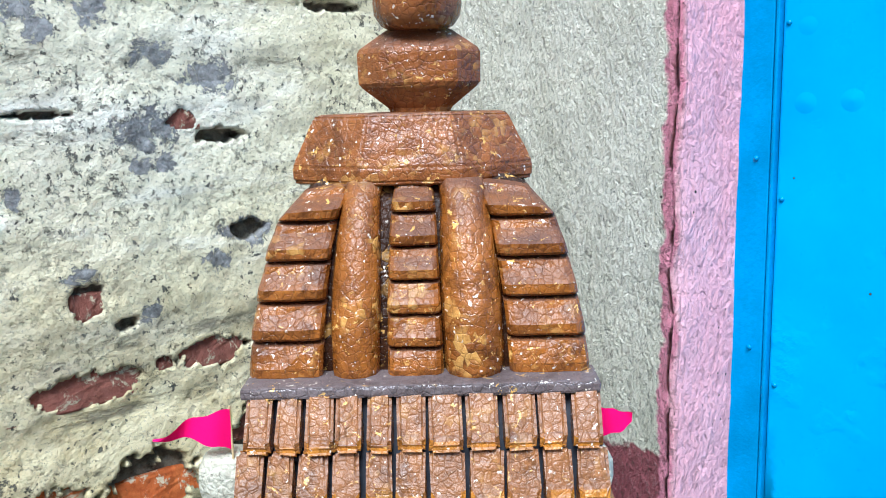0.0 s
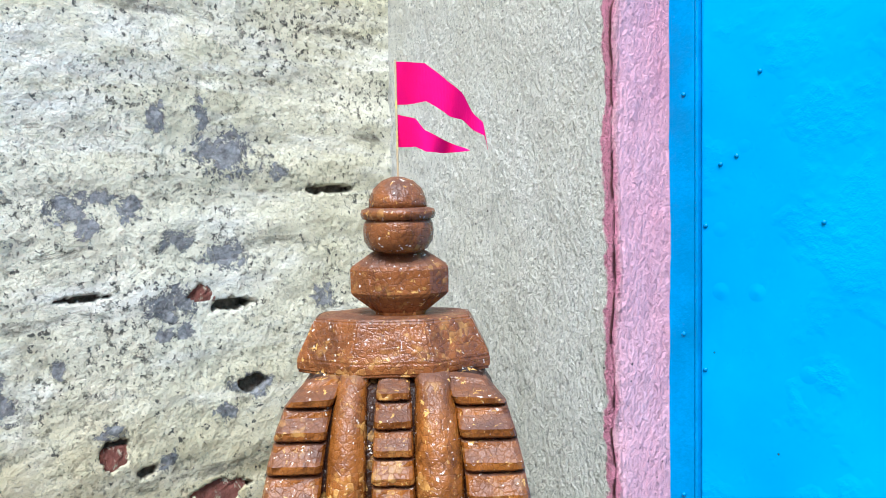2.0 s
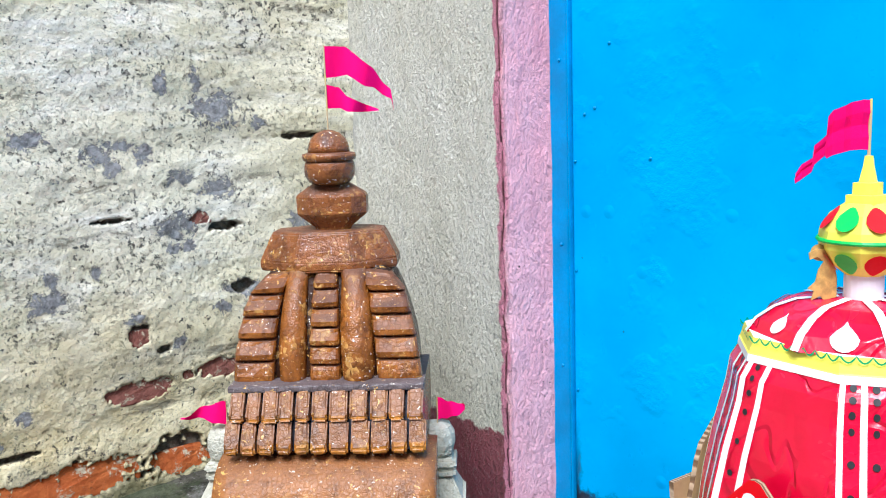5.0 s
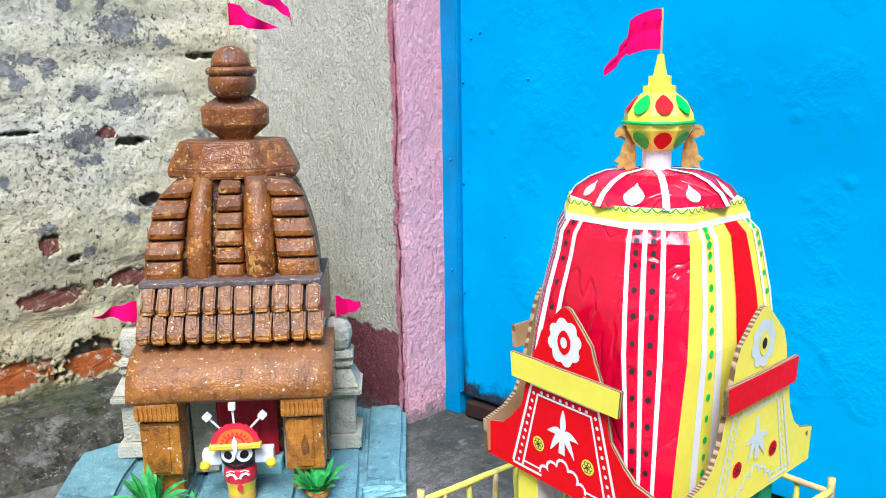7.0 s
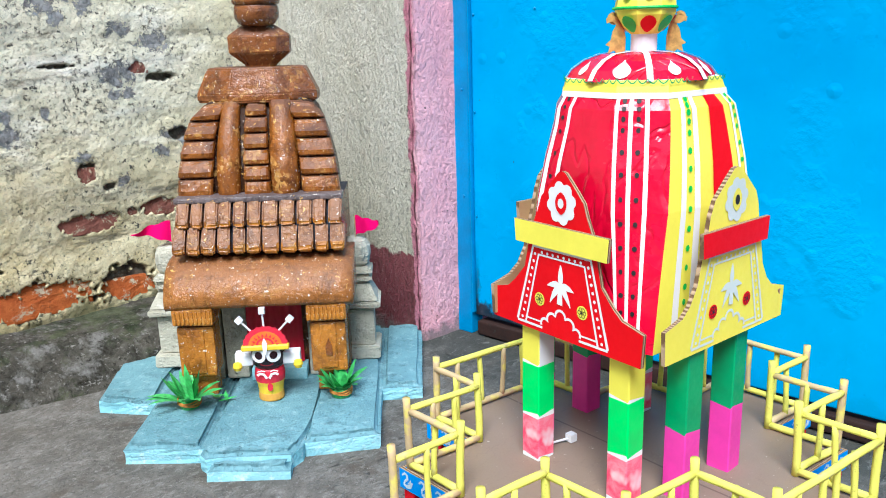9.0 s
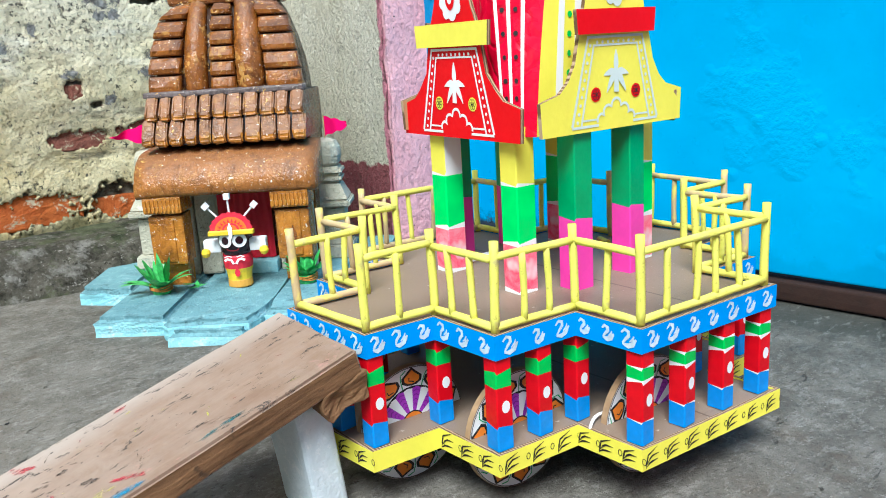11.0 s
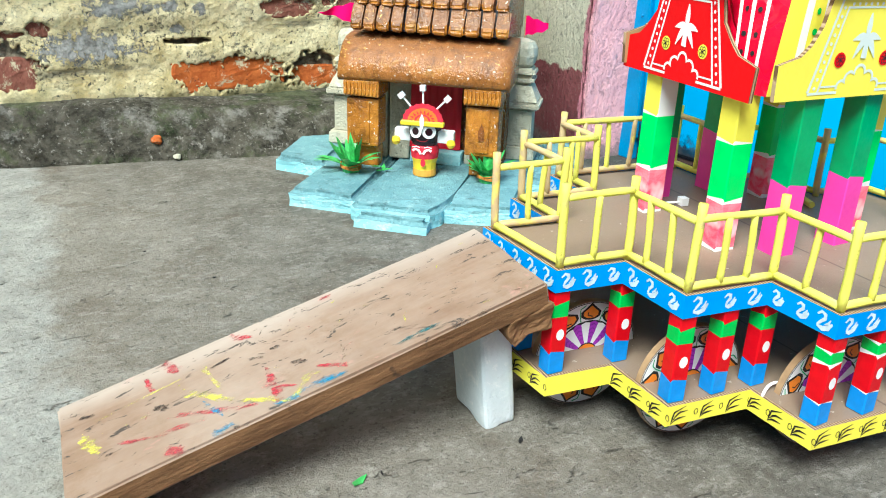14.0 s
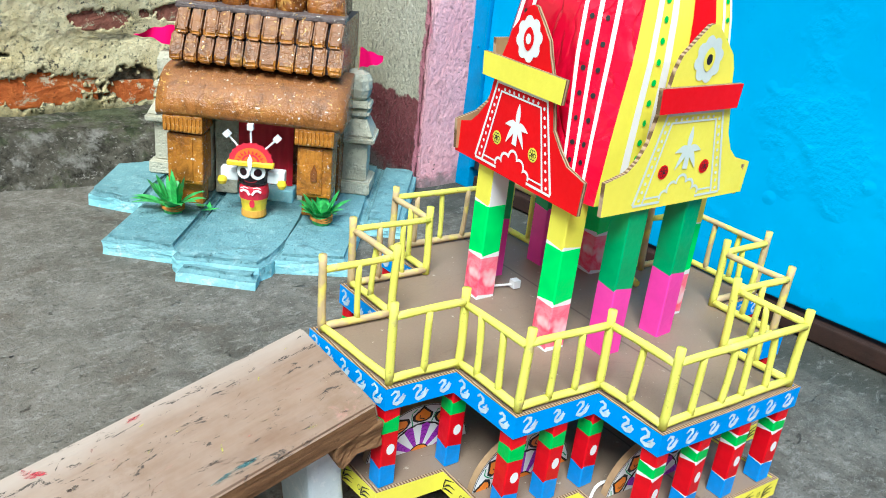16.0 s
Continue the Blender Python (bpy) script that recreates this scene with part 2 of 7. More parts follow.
FOAM_BLUE = coated_foam("pale_blue_painted_foam", (0.12, 0.255, 0.290), (0.185, 0.36, 0.40), (0.30, 0.47, 0.51), 0.65, 0.7)
FOAM_BLUE_SIDE = coated_foam("light_blue_foam_side", (0.25, 0.57, 0.65), (0.38, 0.70, 0.77), (0.62, 0.81, 0.85), 0.2, 0.5)
FOAM_GREY = coated_foam("grey_painted_foam", (0.45, 0.43, 0.33), (0.59, 0.57, 0.46), (0.68, 0.67, 0.58), 0.5, 0.8)
FOAM_WHITE = coated_foam("white_foam_block", (0.58, 0.67, 0.73), (0.70, 0.77, 0.82), (0.80, 0.84, 0.87), 0.12, 0.28)


def concrete():
    n = Nodes("worn_concrete", 0.85, 0.0, 0.3)
    slow = n.step(n.noise(2.6, 6, 0.65, 0.3), 0.38, 0.64)
    mid = n.noise(18, 8, 0.75, 0.3)
    # Floor darkens gradually with x, towards the chariot and the door.
    rightward = n.step(n.math("ADD", n.axis(0), n.math("MULTIPLY", n.noise(4, 7, 0.7, seed=33), 0.5)), 0.18, 0.62)
    left_tone = n.mix(slow, (0.195, 0.176, 0.148), (0.300, 0.277, 0.240))
    col = n.mix(rightward, left_tone, n.mix(slow, (0.10, 0.093, 0.078), (0.19, 0.178, 0.16)))
    col = n.mix(n.step(mid, 0.44, 0.70, 0, 0.6), col, (0.36, 0.345, 0.315))
    col = n.mix(n.step(n.noise(7, 6, 0.7, 0.5, seed=11), 0.54, 0.70, 0, 0.65), col, (0.125, 0.092, 0.064))
    pale = n.step(n.math("ADD", n.axis(0), n.math("SUBTRACT", n.math("MULTIPLY", n.noise(6, 8, 0.72, seed=6), 0.24), n.math("MULTIPLY", n.axis(1), 0.13))), -0.055, -0.095)
    pale = n.math("MULTIPLY", pale, n.step(n.axis(1), -0.9, -0.55, 0.5, 1.0))
    col = n.mix(n.math("MULTIPLY", pale, 0.82), col, n.mix(n.step(mid, 0.3, 0.7), (0.27, 0.275, 0.26), (0.53, 0.54, 0.52)))
    scratch = n.step(n.noise(30, 8, 0.78, 0.8, (1.0, 2.2, 1.0), 8), 0.61, 0.645)
    col = n.mix(n.math("MULTIPLY", scratch, 0.75), col, (0.075, 0.068, 0.058))
    ridge = n.step(n.noise(48, 8, 0.8, 0.5, (1.0, 1.8, 1.0), 41), 0.52, 0.60)
    col = n.mix(n.math("MULTIPLY", ridge, 0.40), col, n.mix(0.6, col, (0.62, 0.61, 0.58)))
    grain = n.step(n.noise(120, 6, 0.8, seed=3), 0.54, 0.64)
    col = n.mix(n.math("MULTIPLY", grain, 0.75), col, (0.065, 0.06, 0.05))
    crumb = n.step(n.noise(150, 5, 0.75, seed=5), 0.60, 0.67)
    col = n.mix(n.math("MULTIPLY", crumb, 0.75), col, (0.46, 0.45, 0.42))
    h = n.math("ADD", n.noise(11, 7, 0.65), n.math("MULTIPLY", n.noise(150, 5, 0.75), 0.5))
    h = n.math("SUBTRACT", h, n.math("MULTIPLY", scratch, 0.25))
    col = n.mix(1.0, col, (0.80, 0.79, 0.77), "MULTIPLY")
    moss = n.step(n.math("ADD", n.axis(0), n.math("MULTIPLY", n.noise(7, 6, 0.75, seed=2), 0.5)), 1.08, 1.22)
    wisp = n.step(n.noise(26, 7, 0.75, 0.8, (1.0, 2.0, 1.0), 71), 0.56, 0.66, 0, 0.7)
    col = n.mix(n.math("MULTIPLY", moss, 0.88), col, n.mix(wisp, n.mix(mid, (0.012, 0.015, 0.011), (0.075, 0.08, 0.07)), (0.24, 0.24, 0.225)))
    n.bump(h, 1.0, 0.008)
    return n.done(col)


CONCRETE = concrete()


def limewash():
    """Old cream limewash over lime plaster: flaked scars, clustered pits, grimy courses, damp near the ground."""
    n = Nodes("old_cream_limewash", 0.9, 0.0, 0.2)
    slow = n.step(n.noise(3.0, 6, 0.62, 0.5), 0.36, 0.66)
    col = n.mix(slow, (0.73, 0.685, 0.47), (0.86, 0.82, 0.63))
    white = n.step(n.noise(7, 8, 0.7, 0.4, (0.45, 1, 2.0), 2), 0.48, 0.62, 0, 0.9)
    col = n.mix(white, col, (0.90, 0.875, 0.745))
    damp = n.step(n.math("ADD", n.axis(2), n.math("MULTIPLY", n.noise(6, 6, 0.7, seed=8), 0.42)), 0.74, 0.44)
    col = n.mix(n.math("MULTIPLY", damp, 0.85), col, n.mix(n.step(n.noise(16, 6, 0.7), 0.35, 0.65), (0.56, 0.44, 0.185), (0.86, 0.76, 0.47)))
    olive = n.step(n.noise(9, 8, 0.75, 0.6, (0.7, 1, 1.6), 15), 0.57, 0.70, 0, 0.5)
    col = n.mix(olive, col, (0.36, 0.345, 0.25))
    # grimy beds between the brick courses
    wave = n.math("SINE", n.math("MULTIPLY", n.math("ADD", n.axis(2), n.math("MULTIPLY", n.noise(4, 4, 0.6, seed=21), 0.045)), 75.7))
    bed = n.math("MULTIPLY", n.step(wave, 0.72, 0.98), n.step(n.noise(13, 7, 0.75, 0.3, (0.5, 1, 1), 31), 0.52, 0.62))
    col = n.mix(n.math("MULTIPLY", bed, 0.75), col, (0.17, 0.155, 0.115))
    # clusters of black pits and specks
    zone = n.step(n.noise(5.5, 6, 0.7, 0.5, (0.8, 1, 1.3), 12), 0.45, 0.60)
    speck = n.step(n.noise(95, 6, 0.74, 0.2, seed=1), 0.565, 0.585)
    speck = n.math("MULTIPLY", speck, zone)
    rare = n.step(n.noise(80, 5, 0.70, seed=44), 0.625, 0.638)
    speck = n.math("MAXIMUM", speck, rare)
    col = n.mix(n.math("MULTIPLY", speck, 0.92), col, (0.085, 0.085, 0.075))
    fine = n.step(n.noise(260, 5, 0.75, 0.2, (0.8, 1, 1.1), 81), 0.57, 0.605)
    col = n.mix(n.math("MULTIPLY", fine, 0.58), col, (0.29, 0.275, 0.21))
    # grey scars: the painted wash has flaked off
    rag = n.math("MULTIPLY", n.math("SUBTRACT", n.noise(46, 9, 0.80, 0.5), 0.52), 3.0)
    scar = n.step(n.math("ADD", n.attr("scar"), rag), 0.50, 0.54)
    own = n.step(n.noise(15, 9, 0.78, 0.3, (0.8, 1, 1.2), 52), 0.665, 0.68)
    scar = n.math("MAXIMUM", scar, own)
    grey = n.mix(n.step(n.noise(60, 6, 0.75), 0.35, 0.65), (0.115, 0.12, 0.13), (0.40, 0.405, 0.41))
    col = n.mix(n.math("MULTIPLY", scar, 0.92), col, grey)
    low = n.step(n.attr("hollow"), 0.30, 0.75)
    dirt = n.mix(n.step(n.noise(45, 6, 0.75), 0.35, 0.65), (0.045, 0.038, 0.026), (0.30, 0.265, 0.20))
    col = n.mix(low, col, dirt)
    green = n.step(n.math("ADD", n.axis(2), n.math("MULTIPLY", n.noise(9, 6, 0.75, seed=61), 0.20)), 0.235, 0.185)
    col = n.mix(n.math("MULTIPLY", green, 0.8), col, n.mix(n.noise(40, 5, 0.7), (0.03, 0.04, 0.016), (0.20, 0.20, 0.10)))
    h = n.math("ADD", n.math("MULTIPLY", n.noise(22, 8, 0.72, 0.0), 0.75), n.math("MULTIPLY", n.noise(150, 5, 0.75), 0.45))
    h = n.math("SUBTRACT", h, n.math("ADD", n.math("MULTIPLY", speck, 0.8), n.math("MULTIPLY", scar, 0.35)))
    h = n.math("SUBTRACT", h, n.math("MULTIPLY", bed, 0.3))
    n.bump(h, 1.0, 0.009)
    return n.done(col)


LIMEWASH = limewash()


def brick_clay(name, dark, light):
    n = Nodes(name, 0.9, 0.0, 0.2)
    f = n.step(n.noise(30, 7, 0.75, 0.3), 0.34, 0.66)
    col = n.mix(f, dark, light)
    col = n.mix(n.step(n.noise(32, 7, 0.78, 0.4, seed=2), 0.55, 0.60, 0, 0.9), col, (0.66, 0.60, 0.42))
    col = n.mix(n.step(n.noise(80, 5, 0.7, seed=5), 0.60, 0.68, 0, 0.8), col, (0.10, 0.045, 0.03))
    n.bump(n.noise(60, 7, 0.75), 1.0, 0.007)
    return n.done(col)


BRICK = brick_clay("orange_red_brick", (0.42, 0.085, 0.020), (0.66, 0.19, 0.050))
BRICK_DULL = brick_clay("dusty_maroon_brick", (0.20, 0.068, 0.048), (0.38, 0.155, 0.115))


def stucco(name, a, b, dark, drips=1.0):
    n = Nodes(name, 0.88, 0.0, 0.25)
    slow = n.step(n.noise(4, 5, 0.6, 0.2, (1, 1, 0.5)), 0.35, 0.68)
    col = n.mix(slow, a, b)
    runs = n.noise(22, 6, 0.7, 0.2, (1, 1, 0.22), 3)
    col = n.mix(n.step(runs, 0.52, 0.72, 0, 0.6 * drips), col, dark)
    spots = n.step(n.cells(70, "F1", "Distance", seed=5), 0.17, 0.10)
    spots = n.math("MULTIPLY", spots, n.step(n.noise(9, 3, seed=7), 0.55, 0.62))
    col = n.mix(spots, col, shade(dark, 0.35))
    pits = n.step(n.noise(75, 6, 0.72, 0.4, (1, 1, 0.7), 17), 0.54, 0.64)
    pits = n.math("MULTIPLY", pits, n.step(n.noise(5, 4, 0.65, seed=27), 0.38, 0.60, 0.25, 1.0))
    col = n.mix(n.math("MULTIPLY", pits, 0.55 * drips), col, shade(dark, 0.75))
    chalk = n.step(n.noise(60, 6, 0.72, 0.3, seed=37), 0.53, 0.62, 0, 0.55)
    col = n.mix(chalk, col, shade(b, 1.22))
    h = n.math("ADD", n.noise(55, 6, 0.7, 0.3, (1, 1, 0.6)), n.math("MULTIPLY", n.noise(140, 5, 0.75), 0.6))
    n.bump(n.math("SUBTRACT", h, n.math("MULTIPLY", pits, 0.35)), 1.0, 0.016)
    return n.done(col)


PINK = stucco("pink_limewashed_plaster", (0.76, 0.30, 0.40), (0.88, 0.42, 0.53), (0.52, 0.17, 0.23), 0.45)


def enamel():
    """Blue gloss enamel on sheet steel: faint dents, scratches, chips."""
    n = Nodes("blue_enamelled_steel", 0.32, 0.0, 0.35)
    slow = n.noise(2.2, 3)
    col = n.mix(n.step(slow, 0.35, 0.65), (0.0, 0.31, 0.68), (0.0, 0.41, 0.79))
    col = n.mix(n.step(n.noise(90, 4, 0.7, seed=4), 0.66, 0.72, 0, 0.35), col, (0.02, 0.20, 0.55))
    chips = n.math("MULTIPLY", n.step(n.cells(16, "F1", "Distance", seed=6), 0.030, 0.018), n.step(n.noise(6, 2, seed=2), 0.55, 0.60))
    col = n.mix(chips, col, (0.07, 0.05, 0.05))
    foot = n.step(n.math("ADD", n.axis(2), n.math("MULTIPLY", n.noise(16, 7, 0.75, seed=14), 0.12)), 0.140, 0.122)
    foot = n.math("MULTIPLY", foot, n.step(n.math("ADD", n.axis(1), n.math("MULTIPLY", n.noise(7, 4, seed=41), 0.3)), 0.30, 0.50, 0.12, 1.0))
    col = n.mix(n.math("MULTIPLY", foot, 0.95), col, n.mix(n.step(n.noise(50, 5, 0.7), 0.4, 0.65), (0.006, 0.006, 0.007), (0.045, 0.032, 0.028)))
    streak = n.math("MULTIPLY", n.step(n.math("ADD", n.axis(1), n.math("MULTIPLY", n.noise(30, 6, 0.7, seed=24), 0.03)), 0.480, 0.488), n.step(n.math("ADD", n.axis(2), n.math("MULTIPLY", n.noise(9, 4, seed=31), 0.2)), 0.34, 0.20))
    col = n.mix(n.math("MULTIPLY", streak, 0.9), col, (0.010, 0.012, 0.016))
    blist = n.math("MULTIPLY", n.noise(95, 4, 0.6), n.step(n.noise(6, 4, 0.6, seed=9), 0.55, 0.62))
    dent = n.step(n.cells(13, "F1", "Distance", seed=3), 0.16, 0.02)
    h = n.math("ADD", n.math("MULTIPLY", n.noise(5, 3), 1.2), n.math("MULTIPLY", blist, 0.42))
    h = n.math("ADD", h, n.math("MULTIPLY", dent, 0.35))
    n.bump(h, 0.5, 0.008)
    return n.done(col, n.step(n.noise(40, 4), 0.3, 0.7, 0.26, 0.42))


ENAMEL = enamel()
# Frame enamel, a darker blue than the door leaf.
FRAME_BLUE = paint("darker_blue_frame_enamel", (0.0, 0.26, 0.58), 0.45, coarse=9, var=0.5, relief=0.4)


def rust():
    n = Nodes("dark_rusty_steel", 0.75, 0.2, 0.4)
    f = n.noise(40, 6, 0.7)
    col = n.mix(f, (0.007, 0.006, 0.006), (0.060, 0.026, 0.018))
    col = n.mix(n.step(n.noise(12, 5, 0.7, seed=3), 0.62, 0.70, 0, 0.6), col, (0.04, 0.09, 0.085))
    n.bump(f, 0.6, 0.003)
    return n.done(col)


RUST = rust()


def mossy_stone():
    n = Nodes("mossy_weathered_plinth", 0.95, 0.0, 0.15)
    f = n.noise(24, 8, 0.78, 0.3)
    col = n.mix(n.step(f, 0.36, 0.62), (0.025, 0.023, 0.017), (0.145, 0.134, 0.108))
    col = n.mix(n.step(n.noise(12, 8, 0.75, seed=14), 0.53, 0.64, 0, 0.85), col, (0.30, 0.29, 0.265))
    col = n.mix(n.step(n.noise(90, 6, 0.75, seed=4), 0.58, 0.66, 0, 0.8), col, (0.44, 0.42, 0.38))
    col = n.mix(n.step(n.noise(110, 6, 0.75, seed=9), 0.57, 0.65, 0, 0.85), col, (0.025, 0.024, 0.018))
    moss = n.step(n.noise(7, 7, 0.78, seed=6), 0.50, 0.58)
    col = n.mix(n.math("MULTIPLY", moss, 0.75), col, n.mix(n.step(f, 0.35, 0.65), (0.020, 0.034, 0.014), (0.13, 0.15, 0.075)))
    n.bump(n.math("ADD", f, n.math("MULTIPLY", n.noise(110, 6, 0.75), 0.6)), 1.0, 0.014)
    return n.done(col)


MOSSY = mossy_stone()


def old_board():
    """A bare working board, pinkish beige, with grain, knife cuts and dark gouges."""
    n = Nodes("worn_bare_wood", 0.7, 0.0, 0.3)
    g = n.noise(14, 7, 0.7, 0.1, (0.25, 4.0, 2.0))
    col = n.mix(n.step(g, 0.3, 0.7), (0.195, 0.122, 0.083), (0.275, 0.19, 0.137))
    col = n.mix(n.step(n.noise(4, 6, 0.7, seed=2), 0.40, 0.66, 0, 0.75), col, (0.365, 0.29, 0.238))
    col = n.mix(n.step(n.noise(9, 7, 0.75, seed=12), 0.56, 0.68, 0, 0.65), col, (0.21, 0.135, 0.085))
    blush = n.step(n.noise(12, 6, 0.7, 0.5, (0.7, 1.6, 1), 22), 0.62, 0.72, 0, 0.5)
    col = n.mix(blush, col, (0.62, 0.28, 0.27))
    worn = n.step(n.math("ADD", n.axis(1), n.math("MULTIPLY", n.noise(5, 5, 0.65, seed=44), 0.05)), 0.135, 0.165, 0, 0.6)
    col = n.mix(worn, col, (0.44, 0.385, 0.34))
    cuts = n.step(n.noise(46, 6, 0.75, 0.7, (0.6, 1.6, 1), 5), 0.595, 0.62)
    col = n.mix(n.math("MULTIPLY", cuts, 0.9), col, (0.05, 0.042, 0.038))
    n.bump(n.math("SUBTRACT", g, n.math("MULTIPLY", cuts, 0.5)), 0.45, 0.002)
    return n.done(col)


BOARD = old_board()


def raw_side():
    n = Nodes("raw_wood_side", 0.8, 0.0, 0.25)
    g = n.noise(24, 7, 0.75, 0.1, (0.3, 2.5, 2.5))
    col = n.mix(n.step(g, 0.36, 0.64), (0.085, 0.042, 0.019), (0.25, 0.135, 0.064))
    col = n.mix(n.step(n.noise(40, 4, seed=3), 0.60, 0.68, 0, 0.8), col, (0.045, 0.028, 0.018))
    n.bump(n.math("ADD", g, n.math("MULTIPLY", n.noise(70, 5, 0.7), 0.5)), 0.9, 0.004)
    return n.done(col)


RAW_SIDE = raw_side()


def smear(name, c):
    """Thin paint dragged over the board, the wood showing through."""
    n = Nodes(name, 0.65, 0.0, 0.3)
    worn = n.step(n.noise(60, 7, 0.78, 0.4, (0.6, 1.7, 1)), 0.44, 0.62)
    n.put(n.math("MULTIPLY", worn, 0.72), n.bsdf.inputs["Alpha"])
    return n.done(n.mix(n.step(n.noise(30, 3), 0.3, 0.7, 0, 0.4), c, shade(c, 0.6)))


LEAF = paint("green_leaf_paper", (0.085, 0.50, 0.12), 0.40, coarse=110, var=0.9)
RAFFIA = paint("orange_raffia", (0.62, 0.24, 0.04), 0.7, coarse=200, var=0.5)
PLAIN_WALL = stucco("plain_house_plaster", (0.55, 0.53, 0.45), (0.62, 0.60, 0.52), (0.40, 0.38, 0.30))


# ---- mesh helpers ----
def finish(name, bm, mats, smooth=False):
    me = bpy.data.meshes.new(name)
    bmesh.ops.recalc_face_normals(bm, faces=bm.faces[:])
    bm.to_mesh(me)
    bm.free()
    for m in mats if isinstance(mats, (list, tuple)) else [mats]:
        me.materials.append(m)
    if smooth:
        me.polygons.foreach_set("use_smooth", [True] * len(me.polygons))
    return me


def part(name, bm, mats, parent=None, label="", m=None, smooth=False):
    me = bm if isinstance(bm, bpy.types.Mesh) else finish(name, bm, mats, smooth)
    ob = new(name, me)
    if parent is not None:
        ob.parent = parent
    if m is not None:
        ob.matrix_basis = m
    return tagged(ob, label)


def thing(name, m, label, category, group="", kind=""):
    ob = new(name)
    ob.empty_display_size = 0.02
    ob.matrix_basis = m
    return tagged(ob, label, category, group, kind)


def box(bm, x0, x1, y0, y1, z0, z1, bevel=0.0, seg=2, mi=0):
    vs = [bm.verts.new((x, y, z)) for x in (x0, x1) for y in (y0, y1) for z in (z0, z1)]
    idx = ((0, 1, 3, 2), (4, 6, 7, 5), (0, 4, 5, 1), (2, 3, 7, 6), (0, 2, 6, 4), (1, 5, 7, 3))
    fs = [bm.faces.new([vs[i] for i in f]) for f in idx]
    for f in fs:
        f.material_index = mi
    if bevel:
        es = {e for f in fs for e in f.edges}
        r = bmesh.ops.bevel(bm, geom=list(es), offset=bevel, segments=seg, affect="EDGES", profile=0.6)
        for f in r["faces"]:
            f.material_index = mi
    return fs


def prism(bm, poly, z0, z1, bevel=0.0, mi=0, side=None, shrink=1.0):
    """A flat outline raised from z0 to z1; side: material of the walls."""
    cx = sum(p[0] for p in poly) / len(poly)
    cy = sum(p[1] for p in poly) / len(poly)
    a = [bm.verts.new((x, y, z0)) for x, y in poly]
    b = [bm.verts.new((cx + (x - cx) * shrink, cy + (y - cy) * shrink, z1)) for x, y in poly]
    k = len(poly)
    lo, hi = bm.faces.new(a[::-1]), bm.faces.new(b)
    walls = [bm.faces.new((a[i], a[(i + 1) % k], b[(i + 1) % k], b[i])) for i in range(k)]
    for f in (lo, hi):
        f.material_index = mi
    for f in walls:
        f.material_index = mi if side is None else side
    if bevel:
        bmesh.ops.bevel(bm, geom=list(hi.edges), offset=bevel, segments=2, affect="EDGES")
    return hi, walls


def lathe(bm, profile, seg=24, mi=0, wob=0.0, square=0.0, at=(0, 0)):
    """Rings of (radius, z); square > 0 turns the circle towards a rounded square."""
    rings = []
    for r, z in profile:
        ring = []
        for i in range(seg):
            a = 2 * math.pi * (i + 0.5) / seg
            c, s = math.cos(a), math.sin(a)
            k = 1.0
            if square:
                k = 1 + square * (1 / max(abs(c), abs(s)) - 1)
            rr = r * k * (1 + wob * noise.noise((c * 3, s * 3, z * 40)))
            ring.append(bm.verts.new((at[0] + rr * c, at[1] + rr * s, z)))
        rings.append(ring)
    fs = []
    for lo, hi in zip(rings, rings[1:]):
        for i in range(seg):
            j = (i + 1) % seg
            fs.append(bm.faces.new((lo[i], lo[j], hi[j], hi[i])))
    fs.append(bm.faces.new(rings[0][::-1]))
    fs.append(bm.faces.new(rings[-1]))
    for f in fs:
        f.material_index = mi
    return rings


def tube(bm, p, q, r0, r1=None, seg=8, mi=0):
    p, q = Vector(p), Vector(q)
    r1 = r0 if r1 is None else r1
    rot = (q - p).to_track_quat("Z", "Y")
    rings = []
    for c, r in ((p, r0), (q, r1)):
        rings.append([bm.verts.new(c + rot @ Vector((r * math.cos(2 * math.pi * i / seg), r * math.sin(2 * math.pi * i / seg), 0))) for i in range(seg)])
    fs = [bm.faces.new((rings[0][i], rings[0][(i + 1) % seg], rings[1][(i + 1) % seg], rings[1][i])) for i in range(seg)]
    fs += [bm.faces.new(rings[0][::-1]), bm.faces.new(rings[1])]
    for f in fs:
        f.material_index = mi


def slab(bm, pts, m, thick, mi=0, side=None):
    """A flat outline in the x, y plane of m, raised along m's z."""
    a = [bm.verts.new(m @ Vector((x, y, 0))) for x, y in pts]
    b = [bm.verts.new(m @ Vector((x, y, thick))) for x, y in pts]
    k = len(pts)
    fs = [bm.faces.new(a[::-1]), bm.faces.new(b)]
    for f in fs:
        f.material_index = mi
    for i in range(k):
        f = bm.faces.new((a[i], a[(i + 1) % k], b[(i + 1) % k], b[i]))
        f.material_index = mi if side is None else side
        fs.append(f)
    return fs


